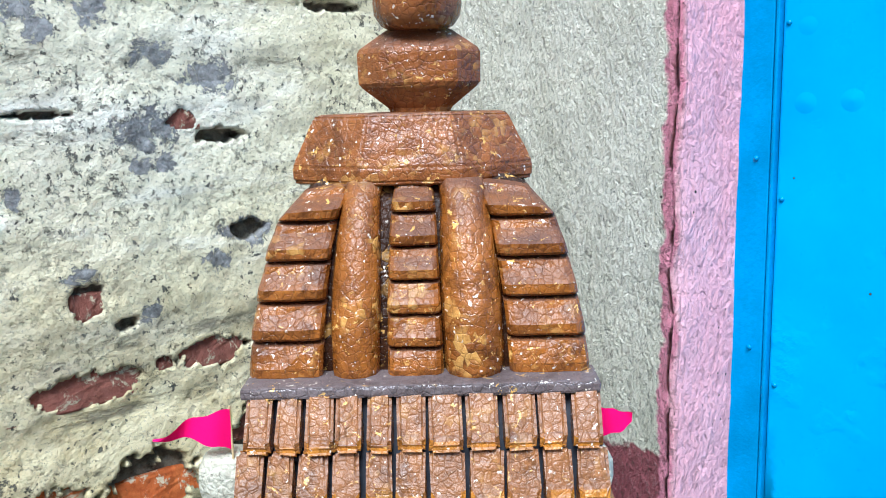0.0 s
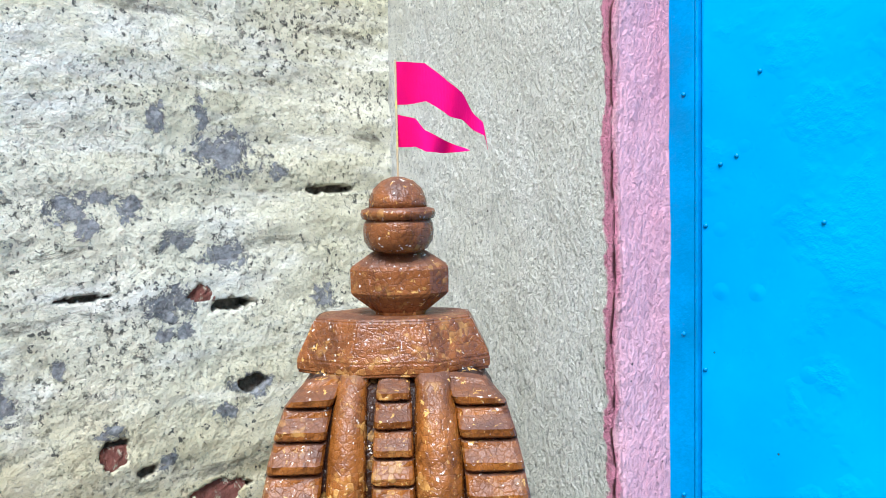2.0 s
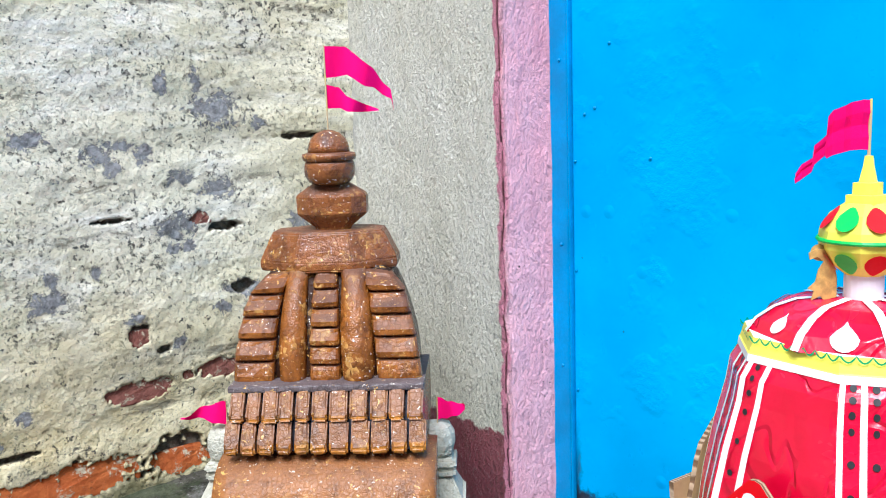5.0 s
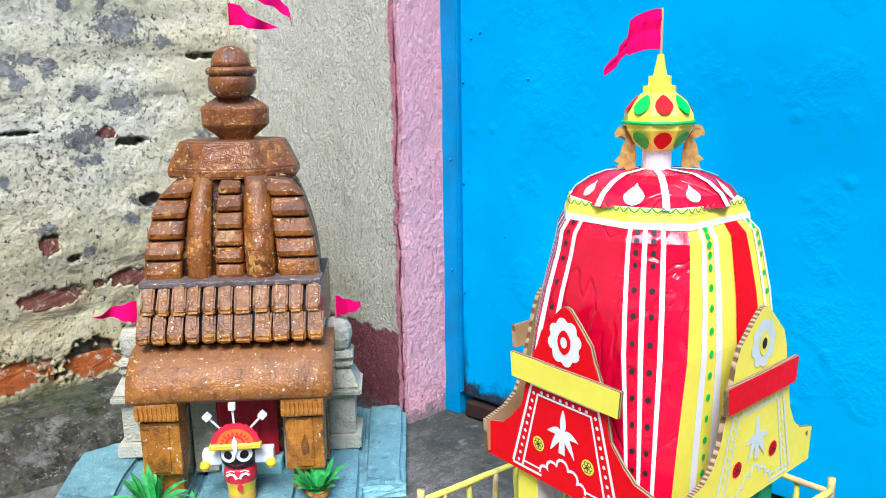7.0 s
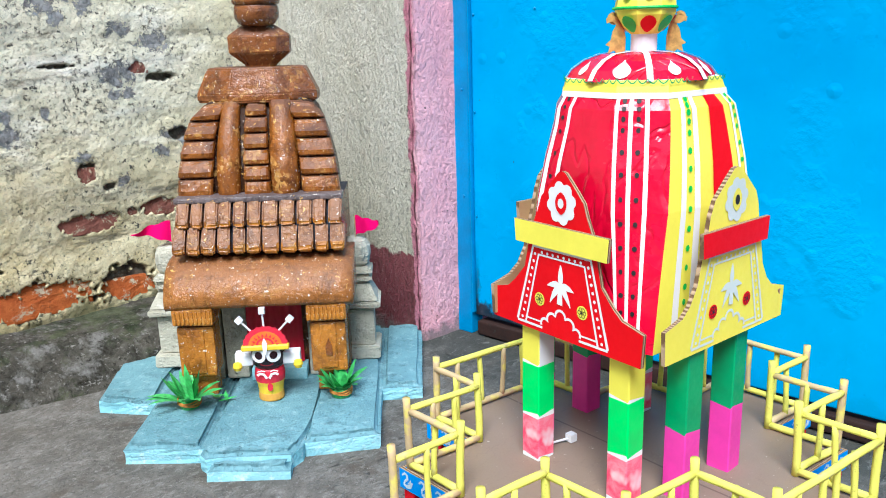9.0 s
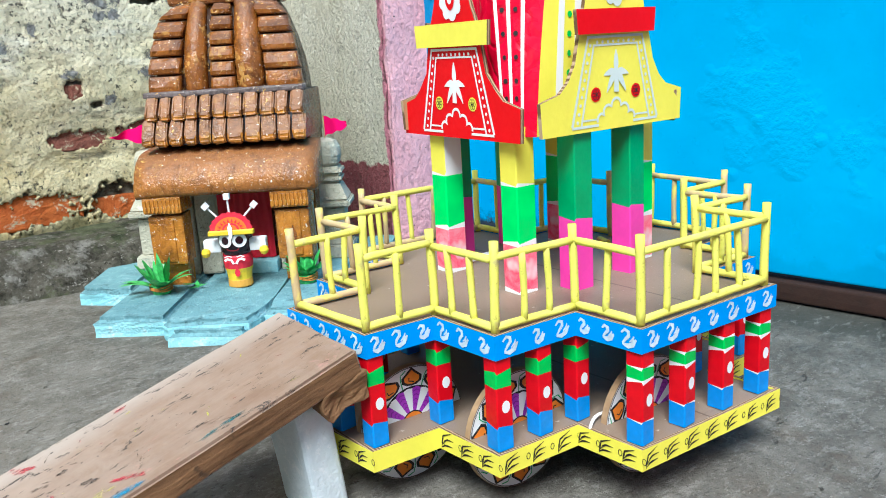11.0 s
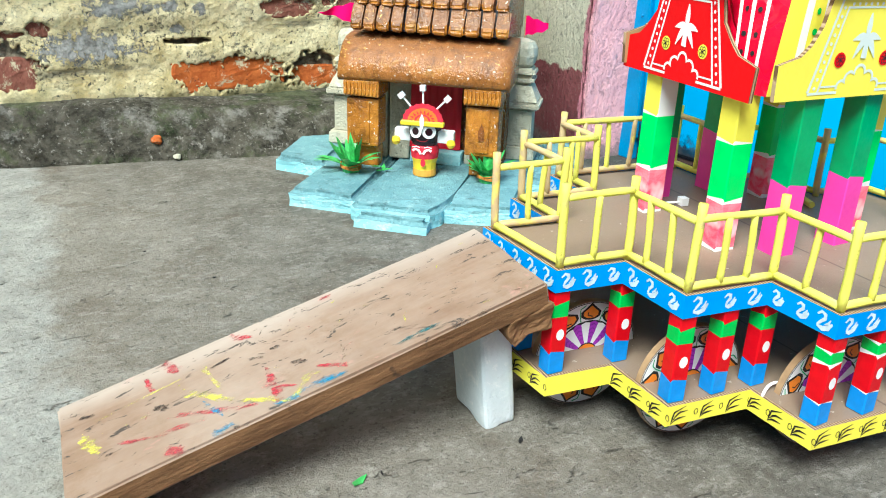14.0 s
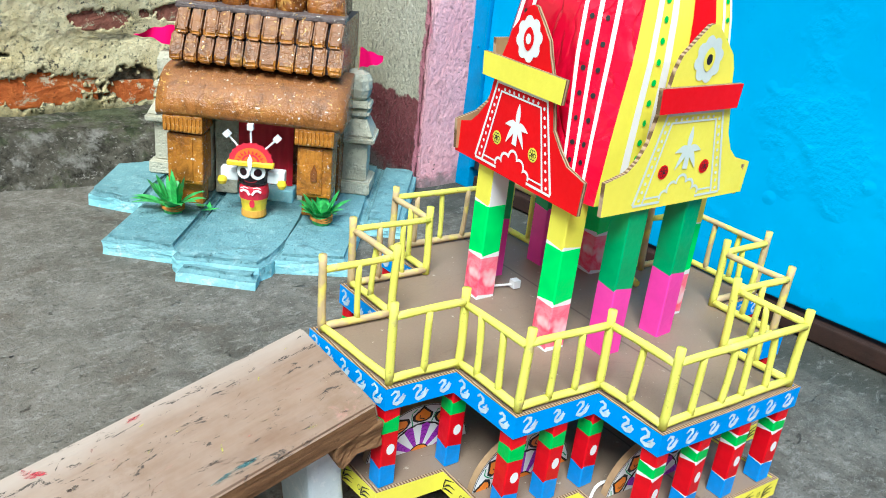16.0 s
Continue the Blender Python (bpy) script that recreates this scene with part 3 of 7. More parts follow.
def ribbon(bm, pts, width, m, thick=0.0006, mi=0, closed=False):
    """A brush line of even width along pts in the plane of m."""
    k = len(pts)
    left, right = [], []
    for i, (x, y) in enumerate(pts):
        if closed:
            p, q = pts[(i - 1) % k], pts[(i + 1) % k]
        else:
            p, q = pts[max(i - 1, 0)], pts[min(i + 1, k - 1)]
        dx, dy = q[0] - p[0], q[1] - p[1]
        d = math.hypot(dx, dy) or 1
        w = width(i / max(k - 1, 1)) if callable(width) else width
        left.append((x - dy / d * w / 2, y + dx / d * w / 2))
        right.append((x + dy / d * w / 2, y - dx / d * w / 2))
    n = k if closed else k - 1
    lv = [bm.verts.new(m @ Vector((x, y, thick))) for x, y in left]
    rv = [bm.verts.new(m @ Vector((x, y, thick))) for x, y in right]
    for i in range(n):
        j = (i + 1) % k
        f = bm.faces.new((lv[i], rv[i], rv[j], lv[j]))
        f.material_index = mi


def disc(bm, x, y, r, m, thick=0.0008, seg=14, mi=0, ry=None):
    f = bm.faces.new([bm.verts.new(m @ Vector((x + r * math.cos(2 * math.pi * i / seg), y + (ry or r) * math.sin(2 * math.pi * i / seg), thick))) for i in range(seg)])
    f.material_index = mi


def blob(bm, pts, m, thick=0.0008, mi=0):
    f = bm.faces.new([bm.verts.new(m @ Vector((x, y, thick))) for x, y in pts])
    f.material_index = mi


def jitter(bm, size, scale=30.0, seed=0.0):
    for v in bm.verts:
        p = v.co * scale + Vector((seed, seed, seed))
        v.co += noise.noise_vector(p) * size


def frame_on(origin, right, up):
    """A plane at origin with its x along right, y along up and z out of it."""
    r, u = Vector(right).normalized(), Vector(up).normalized()
    n = r.cross(u).normalized()
    u = n.cross(r)
    m = Matrix((r, u, n)).transposed().to_4x4()
    m.translation = origin
    return m


# ---- structure ----
def smoothstep(a, b, x):
    t = max(0.0, min(1.0, (x - a) / (b - a)))
    return t * t * (3 - 2 * t)


bm = bmesh.new()
prism(bm, [(-60, -60), (60, -60), (60, 60), (-60, 60)], -0.05, 0.0)
ground = tagged(part("ground", bm, CONCRETE), "worn grey-brown concrete floor with pale cement patch and stains", "floor", kind="structure")

# Hollows in the plaster: middle x, z, half width, half height, depth in metres.
HOLLOWS = [
    (0.350, 0.142, 0.127, 0.034, 0.012), (0.492, 0.285, 0.066, 0.019, 0.012), (0.654, 0.295, 0.040, 0.019, 0.012),
    (0.584, 0.294, 0.010, 0.007, 0.010), (0.495, 0.390, 0.019, 0.020, 0.010), (0.686, 0.576, 0.039, 0.009, 0.024),
    (-0.096, 0.180, 0.058, 0.050, 0.010), (-0.100, 0.246, 0.060, 0.005, 0.016), (-0.035, 0.256, 0.023, 0.016, 0.012),
    (0.255, 0.219, 0.043, 0.006, 0.020), (0.560, 0.135, 0.060, 0.042, 0.018), (0.714, 0.449, 0.027, 0.013, 0.016),
    (0.867, 0.744, 0.040, 0.008, 0.018), (0.459, 0.606, 0.030, 0.004, 0.012), (-0.060, 0.352, 0.025, 0.014, 0.010),
    (0.633, 0.596, 0.020, 0.013, 0.008), (0.540, 0.356, 0.014, 0.007, 0.012), (0.72, 0.15, 0.08, 0.05, 0.020),
]
# Grey scars where the wash has gone: middle x, z, half width, half height.
SCARS_HIGH = [
    (0.681, 0.798, 0.053, 0.031), (0.769, 0.774, 0.016, 0.013), (0.338, 0.755, 0.030, 0.015), (0.444, 0.726, 0.026, 0.019),
    (0.484, 0.739, 0.030, 0.009), (0.524, 0.721, 0.020, 0.016), (0.593, 0.675, 0.028, 0.015), (0.585, 0.588, 0.044, 0.024),
    (0.670, 0.649, 0.036, 0.021), (0.609, 0.544, 0.016, 0.012), (0.575, 0.543, 0.014, 0.008), (0.639, 0.854, 0.014, 0.024),
    (0.851, 0.571, 0.023, 0.024), (0.569, 0.846, 0.014, 0.018), (0.471, 0.701, 0.016, 0.018),
]
SCARS_LOW = [
    (0.666, 0.416, 0.022, 0.013), (0.490, 0.423, 0.022, 0.013), (0.334, 0.475, 0.034, 0.018), (0.426, 0.517, 0.010, 0.014),
    (0.355, 0.516, 0.011, 0.019), (0.573, 0.363, 0.015, 0.015), (0.058, 0.214, 0.105, 0.030), (0.119, 0.294, 0.066, 0.022),
    (0.225, 0.295, 0.022, 0.015), (0.289, 0.288, 0.014, 0.015), (0.238, 0.246, 0.014, 0.012), (0.714, 0.449, 0.034, 0.018),
]


def fields(x, z):
    w = noise.noise((x * 26, z * 26, 3.1)) * 0.52 + noise.noise((x * 80, z * 80, 9.0)) * 0.40 + noise.noise((x * 190, z * 190, 4.0)) * 0.22
    hollow = depth = scar = 0.0
    for cx, cz, rx, rz, d in HOLLOWS:
        if abs(x - cx) < rx * 2 and abs(z - cz) < rz * 2.6:
            v = smoothstep(1.06, 0.90, math.hypot((x - cx) / rx, (z - cz) / rz) + w)
            if v * d > depth:
                hollow, depth = v, v * d
    for cx, cz, rx, rz in SCARS_HIGH + SCARS_LOW:
        if abs(x - cx) < rx * 2 and abs(z - cz) < rz * 2:
            scar = max(scar, 1 - 0.5 * math.hypot((x - cx) / rx, (z - cz) / rz))
    return hollow, depth, scar


def plaster(x, z):
    """Face of the plaster: slow waves, brick courses showing through, fine lumps."""
    y = 1.030 + 0.015 * smoothstep(0.42, 0.24, z)
    y += noise.noise((x * 5, z * 5, 0)) * 0.007 + noise.noise((x * 19, z * 24, 5)) * 0.0032 + noise.noise((x * 60, z * 60, 7)) * 0.0014 + noise.noise((x * 150, z * 150, 2)) * 0.0009
    return y - math.cos(2 * math.pi * (z - 0.03) / 0.083) * 0.0022 * (0.5 + noise.noise((x * 3, z * 3, 20)))


def rough_wall():
    """Brick wall under old plaster: a relief sheet with real hollows, closed behind."""
    nx, nz = 620, 428
    x0, x1, z0, z1 = -0.83, 1.07, 0.0, 1.31
    verts, hol, sca = [], [], []
    for j in range(nz + 1):
        z = z0 + (z1 - z0) * j / nz
        for i in range(nx + 1):
            x = x0 + (x1 - x0) * i / nx
            h, d, s = fields(x, z)
            y = plaster(x, z)
            verts.append((x, y + d, z))
            hol.append(h)
            sca.append(s)
    k = nx + 1
    faces = [(j * k + i, j * k + i + 1, (j + 1) * k + i + 1, (j + 1) * k + i) for j in range(nz) for i in range(nx)]
    me = bpy.data.meshes.new("wall_left")
    me.from_pydata(verts, [], faces)
    me.materials.append(LIMEWASH)
    for name, values in (("hollow", hol), ("scar", sca)):
        a = me.attributes.new(name, "FLOAT", "POINT")
        a.data.foreach_set("value", values)
    me.polygons.foreach_set("use_smooth", [True] * len(me.polygons))
    return new("wall_left", me)


wall_left = tagged(rough_wall(), "old brick wall with flaking cream limewash, scars and grime", "wall", kind="structure")
bm = bmesh.new()
box(bm, -4.5, -0.829, 1.030, 1.30, 0, 2.7)
box(bm, -0.829, 1.30, 1.090, 1.30, 0, 2.7)
box(bm, -0.829, 1.10, 1.030, 1.090, 1.309, 2.7)
part("wall_core", bm, LIMEWASH, wall_left)

# Bricks bared in the hollows.
bm = bmesh.new()
box(bm, -0.112, 0.112, 0, 0.06, -0.035, 0.035, 0.006, 2)
bmesh.ops.subdivide_edges(bm, edges=[e for e in bm.edges if e.calc_length() > 0.03], cuts=5, use_grid_fill=True)
jitter(bm, 0.0035, 45)
brick_mesh = finish("brick", bm, BRICK)
dull_mesh = brick_mesh.copy()
dull_mesh.materials[0] = BRICK_DULL
for bx, bz, bs, dy, tall in ((0.350, 0.142, 1.18, 0.005, 1.05), (0.475, 0.284, 0.72, 0.005, 0.7), (0.654, 0.296, 0.42, 0.005, 0.7), (0.584, 0.294, 0.12, 0.005, 0.3), (0.496, 0.384, 0.20, 0.005, 0.5), (-0.096, 0.168, 0.56, 0.004, 1.0), (-0.10, 0.244, 0.62, 0.009, 0.25), (-0.035, 0.256, 0.22, 0.006, 0.5), (-0.060, 0.354, 0.23, 0.005, 0.5), (0.56, 0.12, 0.6, 0.012, 0.8), (0.633, 0.596, 0.20, 0.004, 0.4), (0.74, 0.185, 0.7, 0.016, 0.9)):
    part("brick", brick_mesh if bx > 0.3 and bz < 0.15 or bz < 0.15 else dull_mesh, None, wall_left, m=Matrix.Translation((bx, plaster(bx, bz) + 0.0035 + (dy - 0.005) * 0.8, bz)) @ Matrix.Rotation(math.atan2(plaster(bx + 0.06, bz) - plaster(bx - 0.06, bz), 0.12), 4, "Z") @ Matrix.Diagonal((bs, 1, tall, 1)))


def plinth():
    """The sloping foot of the old wall, wider towards the corner."""
    nx, nu = 420, 44
    verts = []
    for j in range(nu + 1):
        u = j / nu
        for i in range(nx + 1):
            x = -0.83 + 1.78 * i / nx
            foot = 1.02 - 0.285 * max(0.0, x + 0.253)
            top = 0.126 - 0.032 * smoothstep(-0.25, 0.5, x)
            if u < 0.35:
                y, z = 1.06 + (foot + 0.035 - 1.06) * (u / 0.35) * 0.62, top - 0.012 * u / 0.35
            else:
                w = (u - 0.35) / 0.65
                ya = 1.06 + (foot + 0.035 - 1.06) * 0.62
                y, z = ya + (foot - ya) * w ** 0.8, (top - 0.012) * (1 - w) - 0.006 * w
            p = (x * 17, u * 6, 4)
            a = 0.008 * noise.noise(p) + 0.004 * noise.noise((x * 60, u * 20, 8)) + 0.0022 * noise.noise((x * 150, u * 40, 2))
            verts.append((x, y + a, z + 0.5 * a * (1 - u)))
    k = nx + 1
    faces = [(j * k + i, j * k + i + 1, (j + 1) * k + i + 1, (j + 1) * k + i) for j in range(nu) for i in range(nx)]
    me = bpy.data.meshes.new("plinth")
    me.from_pydata(verts, [], faces)
    me.materials.append(MOSSY)
    me.polygons.foreach_set("use_smooth", [True] * len(me.polygons))
    return new("plinth", me)


tagged(plinth(), "crumbling mossy grey foot of the old wall", "plinth", kind="structure")


def coats():
    """One wall, three coats: pale green stucco, pink at the door, faded red near the ground."""
    n = Nodes("stucco_with_pink_edge", 0.88, 0.0, 0.25)
    slow = n.step(n.noise(4, 5, 0.6, 0.2, (1, 1, 0.5)), 0.35, 0.68)
    runs = n.noise(20, 6, 0.7, 0.2, (1, 1, 0.22), 3)
    green = n.mix(slow, (0.84, 0.80, 0.635), (0.93, 0.90, 0.775))
    green = n.mix(n.step(runs, 0.54, 0.74, 0, 0.40), green, (0.58, 0.56, 0.43))
    damp = n.step(n.math("ADD", n.axis(2), n.math("MULTIPLY", n.noise(9, 5, 0.7, seed=8), 0.25)), 0.72, 0.30)
    green = n.mix(n.math("MULTIPLY", damp, 0.40), green, (0.48, 0.47, 0.33))
    pink = n.mix(slow, (0.90, 0.43, 0.49), (0.95, 0.56, 0.61))
    pink = n.mix(n.step(runs, 0.56, 0.72, 0, 0.4), pink, (0.52, 0.20, 0.27))
    base = n.mix(slow, (0.25, 0.066, 0.080), (0.36, 0.115, 0.125))
    base = n.mix(n.step(runs, 0.5, 0.7, 0, 0.6), base, (0.25, 0.12, 0.11))
    wob = n.math("MULTIPLY", n.math("SUBTRACT", n.noise(28, 5, 0.65), 0.5), 0.05)
    col = n.mix(n.step(n.math("ADD", n.axis(2), wob), 0.184, 0.190), base, green)
    stain = n.step(n.math("ADD", n.attr("way"), n.math("MULTIPLY", n.noise(13, 7, 0.75, 0.4, (1, 1, 0.5), 91), 0.10)), -0.425, -0.465)
    col = n.mix(n.math("MULTIPLY", stain, 0.65), col, n.mix(n.step(n.noise(70, 5, 0.7, seed=93), 0.4, 0.6), (0.17, 0.17, 0.175), (0.50, 0.50, 0.47)))
    edge = n.step(n.math("ADD", n.attr("way"), n.math("MULTIPLY", wob, 0.6)), -0.026, -0.022)
    ragged = n.step(n.math("ADD", n.attr("way"), n.math("MULTIPLY", wob, 0.8)), -0.002, -0.007)
    pink = n.mix(n.math("MULTIPLY", ragged, 0.8), pink, (0.72, 0.24, 0.34))
    col = n.mix(edge, col, pink)
    foot = n.step(n.math("ADD", n.axis(2), n.math("MULTIPLY", n.noise(18, 5, 0.7, seed=4), 0.16)), 0.115, 0.085)
    col = n.mix(n.math("MULTIPLY", foot, 0.8), col, n.mix(runs, (0.16, 0.14, 0.14), (0.30, 0.27, 0.27)))
    spots = n.math("MULTIPLY", n.step(n.cells(70, "F1", "Distance", seed=5), 0.15, 0.09), n.step(n.noise(9, 3, seed=7), 0.56, 0.62))
    col = n.mix(spots, col, (0.10, 0.09, 0.07))
    grain = n.noise(110, 5, 0.72, 0.3, (1, 1, 0.62), 17)
    rough_zone = n.step(n.math("ADD", n.axis(2), n.math("MULTIPLY", n.noise(5, 4, 0.6, seed=19), 0.5)), 0.95, 0.55, 0.25, 1.0)
    smooth_pink = n.step(n.attr("way"), -0.010, 0.004, 1.0, 0.35)
    rough_zone = n.math("MULTIPLY", rough_zone, smooth_pink)
    # Shade in the pits between the grains is put into the colour.
    pit = n.math("MULTIPLY", n.step(grain, 0.43, 0.36), rough_zone)
    col = n.mix(n.math("MULTIPLY", pit, 0.55), col, n.mix(0.7, col, (0.07, 0.06, 0.045)))
    col = n.mix(n.step(grain, 0.56, 0.70, 0, 0.30), col, n.mix(0.4, col, (0.92, 0.91, 0.88)))
    fine = n.math("MULTIPLY", n.step(n.noise(300, 5, 0.72, 0.2, (1, 1, 0.6), 57), 0.57, 0.605), smooth_pink)
    col = n.mix(n.math("MULTIPLY", fine, 0.75), col, n.mix(0.6, col, (0.10, 0.09, 0.07)))
    h = n.math("ADD", n.math("MULTIPLY", grain, 1.2), n.math("MULTIPLY", n.noise(34, 5, 0.65, 0.0, (1, 1, 0.8)), 0.6))
    n.bump(n.math("MULTIPLY", n.math("SUBTRACT", h, n.math("MULTIPLY", pit, 0.4)), smooth_pink), 1.0, 0.022)
    return n.done(col)


COATS = coats()


def door_wall():
    """Stucco wall that ends in a rounded corner and turns into the door's reveal."""
    corner, edge, back = Vector((1.006, 1.060)), Vector((0.957, 0.536)), Vector((1.075, 0.5225))
    plan, way = [], []
    k = 66
    for i in range(k + 1):
        p = corner.lerp(edge, i / k)
        plan.append(p)
        way.append(-(edge - p).length)
    a, b = (edge - corner).normalized(), (back - edge).normalized()
    r = 0.010
    plan[-1] = edge - a * r
    way[-1] = -r
    for i in range(1, 6):
        t = i / 6
        plan.append((edge - a * r).lerp(edge, t).lerp(edge.lerp(edge + b * r, t), t))
        way.append(-r + 2 * r * t)
    for i in range(0, 15):
        plan.append((edge + b * r).lerp(back, i / 14))
        way.append(r + 0.12 * i / 14)
    nz = 150
    verts, ways = [], []
    for j in range(nz + 1):
        z = 1.30 * j / nz
        for q, w in zip(plan, way):
            n1 = noise.noise((q.x * 18, q.y * 18, z * 12)) * 0.003 + noise.noise((q.x * 60, q.y * 60, z * 40)) * 0.0012
            chip = 0.0035 * smoothstep(0.03, 0.0, abs(w)) * smoothstep(0.25, 0.6, noise.noise((1, 2, z * 11)))
            verts.append((q.x + n1 + chip * 0.5, q.y - n1 + chip, z))
            ways.append(w)
    m = len(plan)
    faces = [(j * m + i, j * m + i + 1, (j + 1) * m + i + 1, (j + 1) * m + i) for j in range(nz) for i in range(m - 1)]
    me = bpy.data.meshes.new("wall_right")
    me.from_pydata(verts, [], faces)
    me.materials.append(COATS)
    at = me.attributes.new("way", "FLOAT", "POINT")
    at.data.foreach_set("value", ways)
    me.polygons.foreach_set("use_smooth", [True] * len(me.polygons))
    return new("wall_right", me)


wall_right = tagged(door_wall(), "rough pale stucco wall with pink painted door edge", "wall", kind="structure")
bm = bmesh.new()
prism(bm, [(1.016, 1.09), (0.967, 0.542), (1.079, 0.5285), (1.30, 0.527), (1.30, 1.09)], 0.0, 1.299)
prism(bm, [(1.012, 1.09), (0.957, 0.534), (1.075, 0.523), (1.30, 0.523), (1.30, 1.09)], 1.299, 2.7)
box(bm, 0.954, 1.30, -4.5, -0.86, 0, 2.7)
box(bm, 0.954, 1.30, -0.86, 0.523, 2.1, 2.7)
part("wall_core", bm, PINK, wall_right)
bm = bmesh.new()
box(bm, -4.7, 1.30, -4.7, -4.5, 0, 2.2)
tagged(part("wall_far", bm, PLAIN_WALL), "plain plastered yard wall", "wall", kind="structure")
bm = bmesh.new()
box(bm, -4.7, -4.5, -4.5, 1.30, 0, 2.2)
tagged(part("wall_side", bm, PLAIN_WALL), "plain plastered yard wall", "wall", kind="structure")

# The blue steel door.
door = tagged(new("door_1"), "closed blue enamelled sheet-steel door with rusty foot", "door", kind="structure")
bm = bmesh.new()
box(bm, 1.068, 1.091, -0.85, 0.4795, 0.045, 2.09, 0.003)
part("leaf", bm, ENAMEL, door)
bm = bmesh.new()
box(bm, 1.0625, 1.10, 0.4865, 0.5290, 0.0, 2.10, 0.002)
part("frame_stile", bm, FRAME_BLUE, door)
bm = bmesh.new()
box(bm, 1.0605, 1.09, 0.4805, 0.4850, 0.05, 2.09, 0.0018)
part("edge_bead", bm, FRAME_BLUE, door)
bm = bmesh.new()
box(bm, 1.060, 1.10, -0.86, -0.851, 0.0, 2.10, 0.002)
part("frame_stile", bm, FRAME_BLUE, door)
bm = bmesh.new()
box(bm, 1.058, 1.09, -0.85, 0.468, 0.004, 0.036, 0.003)
jitter(bm, 0.002, 50)
part("threshold", bm, RUST, door, "dark rusty steel threshold channel")
bm = bmesh.new()
lathe(bm, [(0.0032, 0), (0.003, 0.001), (0.0018, 0.0022), (0.0004, 0.0026)], 10)
rivet = finish("rivet", bm, FRAME_BLUE, True)
for ry_, rz_ in ((0.473, 0.489), (0.472, 0.268), (0.473, 0.684), (0.452, 0.765), (0.43, 0.775), (0.40, 0.88), (0.32, 0.69)):
    part("rivet", rivet, None, door, m=pose(1.0675, ry_, rz_, 0, -90, 0))
for rz_ in (0.535, 0.86, 0.31):
    part("rivet", rivet, None, door, m=pose(1.0620, 0.502, rz_, 0, -90, 0))


# ---- the model temple ----
TEMPLE = pose(0.64, 0.62, 0, 0, 0, -45)
temple = thing("model_temple", TEMPLE, "brown varnished foam model temple with tiered tower and porch", "model temple")
AY = 0.015
TOWER = [(0.3685, 0.1420), (0.3965, 0.1410), (0.4315, 0.137), (0.4765, 0.128), (0.5085, 0.119), (0.5265, 0.113), (0.5365, 0.106), (0.5445, 0.094)]

FRONT = [(0.3685, -0.078), (0.3965, -0.077), (0.4315, -0.072), (0.4665, -0.062), (0.4965, -0.051), (0.5265, -0.036), (0.5445, -0.022)]


def half_at(z):
    for (za, wa), (zb, wb) in zip(TOWER, TOWER[1:]):
        if z <= zb:
            return wa + (wb - wa) * max(0.0, (z - za) / (zb - za))
    return TOWER[-1][1]


def front_at(z):
    for (za, ya), (zb, yb) in zip(FRONT, FRONT[1:]):
        if z <= zb:
            return ya + (yb - ya) * max(0.0, (z - za) / (zb - za))
    return FRONT[-1][1]


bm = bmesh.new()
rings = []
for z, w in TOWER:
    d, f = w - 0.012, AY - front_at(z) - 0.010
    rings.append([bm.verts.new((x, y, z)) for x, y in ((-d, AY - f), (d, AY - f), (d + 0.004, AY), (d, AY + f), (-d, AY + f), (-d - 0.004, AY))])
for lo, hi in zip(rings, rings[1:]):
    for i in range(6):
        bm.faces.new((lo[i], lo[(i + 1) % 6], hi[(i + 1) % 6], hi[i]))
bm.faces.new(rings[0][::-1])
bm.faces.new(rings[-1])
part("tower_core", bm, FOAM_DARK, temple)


def tier(xa, xb, z, h, top=0.0, name="tier"):
    """One cushion of the stepped ribs; its inner side goes in below the next one."""
    bm = bmesh.new()
    y, y2 = front_at(z), front_at(z + h)
    ka, kb = half_at(z) / 0.147, half_at(z + h) / 0.1477
    g = h * 0.14
    pts = [(y + 0.012, z), (y - 0.0035, z + g * 0.15), (y - 0.0068, z + g * 0.75), (y - 0.0080, z + h * 0.36), (y2 - 0.0072, z + h * 0.74), (y2 - 0.0045, z + h * 0.93), (y2 + 0.006, z + h * 1.03)]
    cols = []
    for s in (0, 0.04, 0.12, 0.3, 0.5, 0.7, 0.88, 0.96, 1):
        col = []
        for q, (yy, zz) in enumerate(pts):
            t = (zz - z) / h
            k = ka + (kb - ka) * t
            x = (xa + (xb - xa) * s) * k
            pull = {0: 0.0075, 1: 0.0075, 0.04: 0.0028, 0.96: 0.0028}.get(s, 0.0)
            zz -= top * h * 0.55 * (abs(x) / 0.13) ** 3 * t
            col.append(bm.verts.new((x, yy + pull + 0.0026 * noise.noise((x * 55, zz * 55, 1)) + 0.0014 * noise.noise((x * 140, zz * 140, 6)), zz)))
        cols.append(col)
    for a, b in zip(cols, cols[1:]):
        for i in range(len(pts) - 1):
            bm.faces.new((a[i], b[i], b[i + 1], a[i + 1]))
    bm.faces.new(cols[0])
    bm.faces.new(cols[-1][::-1])
    r = part(name, bm, FOAM_AMBER, temple, smooth=False)
    return r


for i in range(5):
    tier(-0.148, -0.084, 0.3825 + 0.0322 * i, 0.0308, float(i == 4))
    tier(0.079, 0.148, 0.3825 + 0.0322 * i, 0.0308, float(i == 4))
for i in range(6):
    tier(-0.0270, 0.0215, 0.3805 + 0.0272 * i, 0.0262)


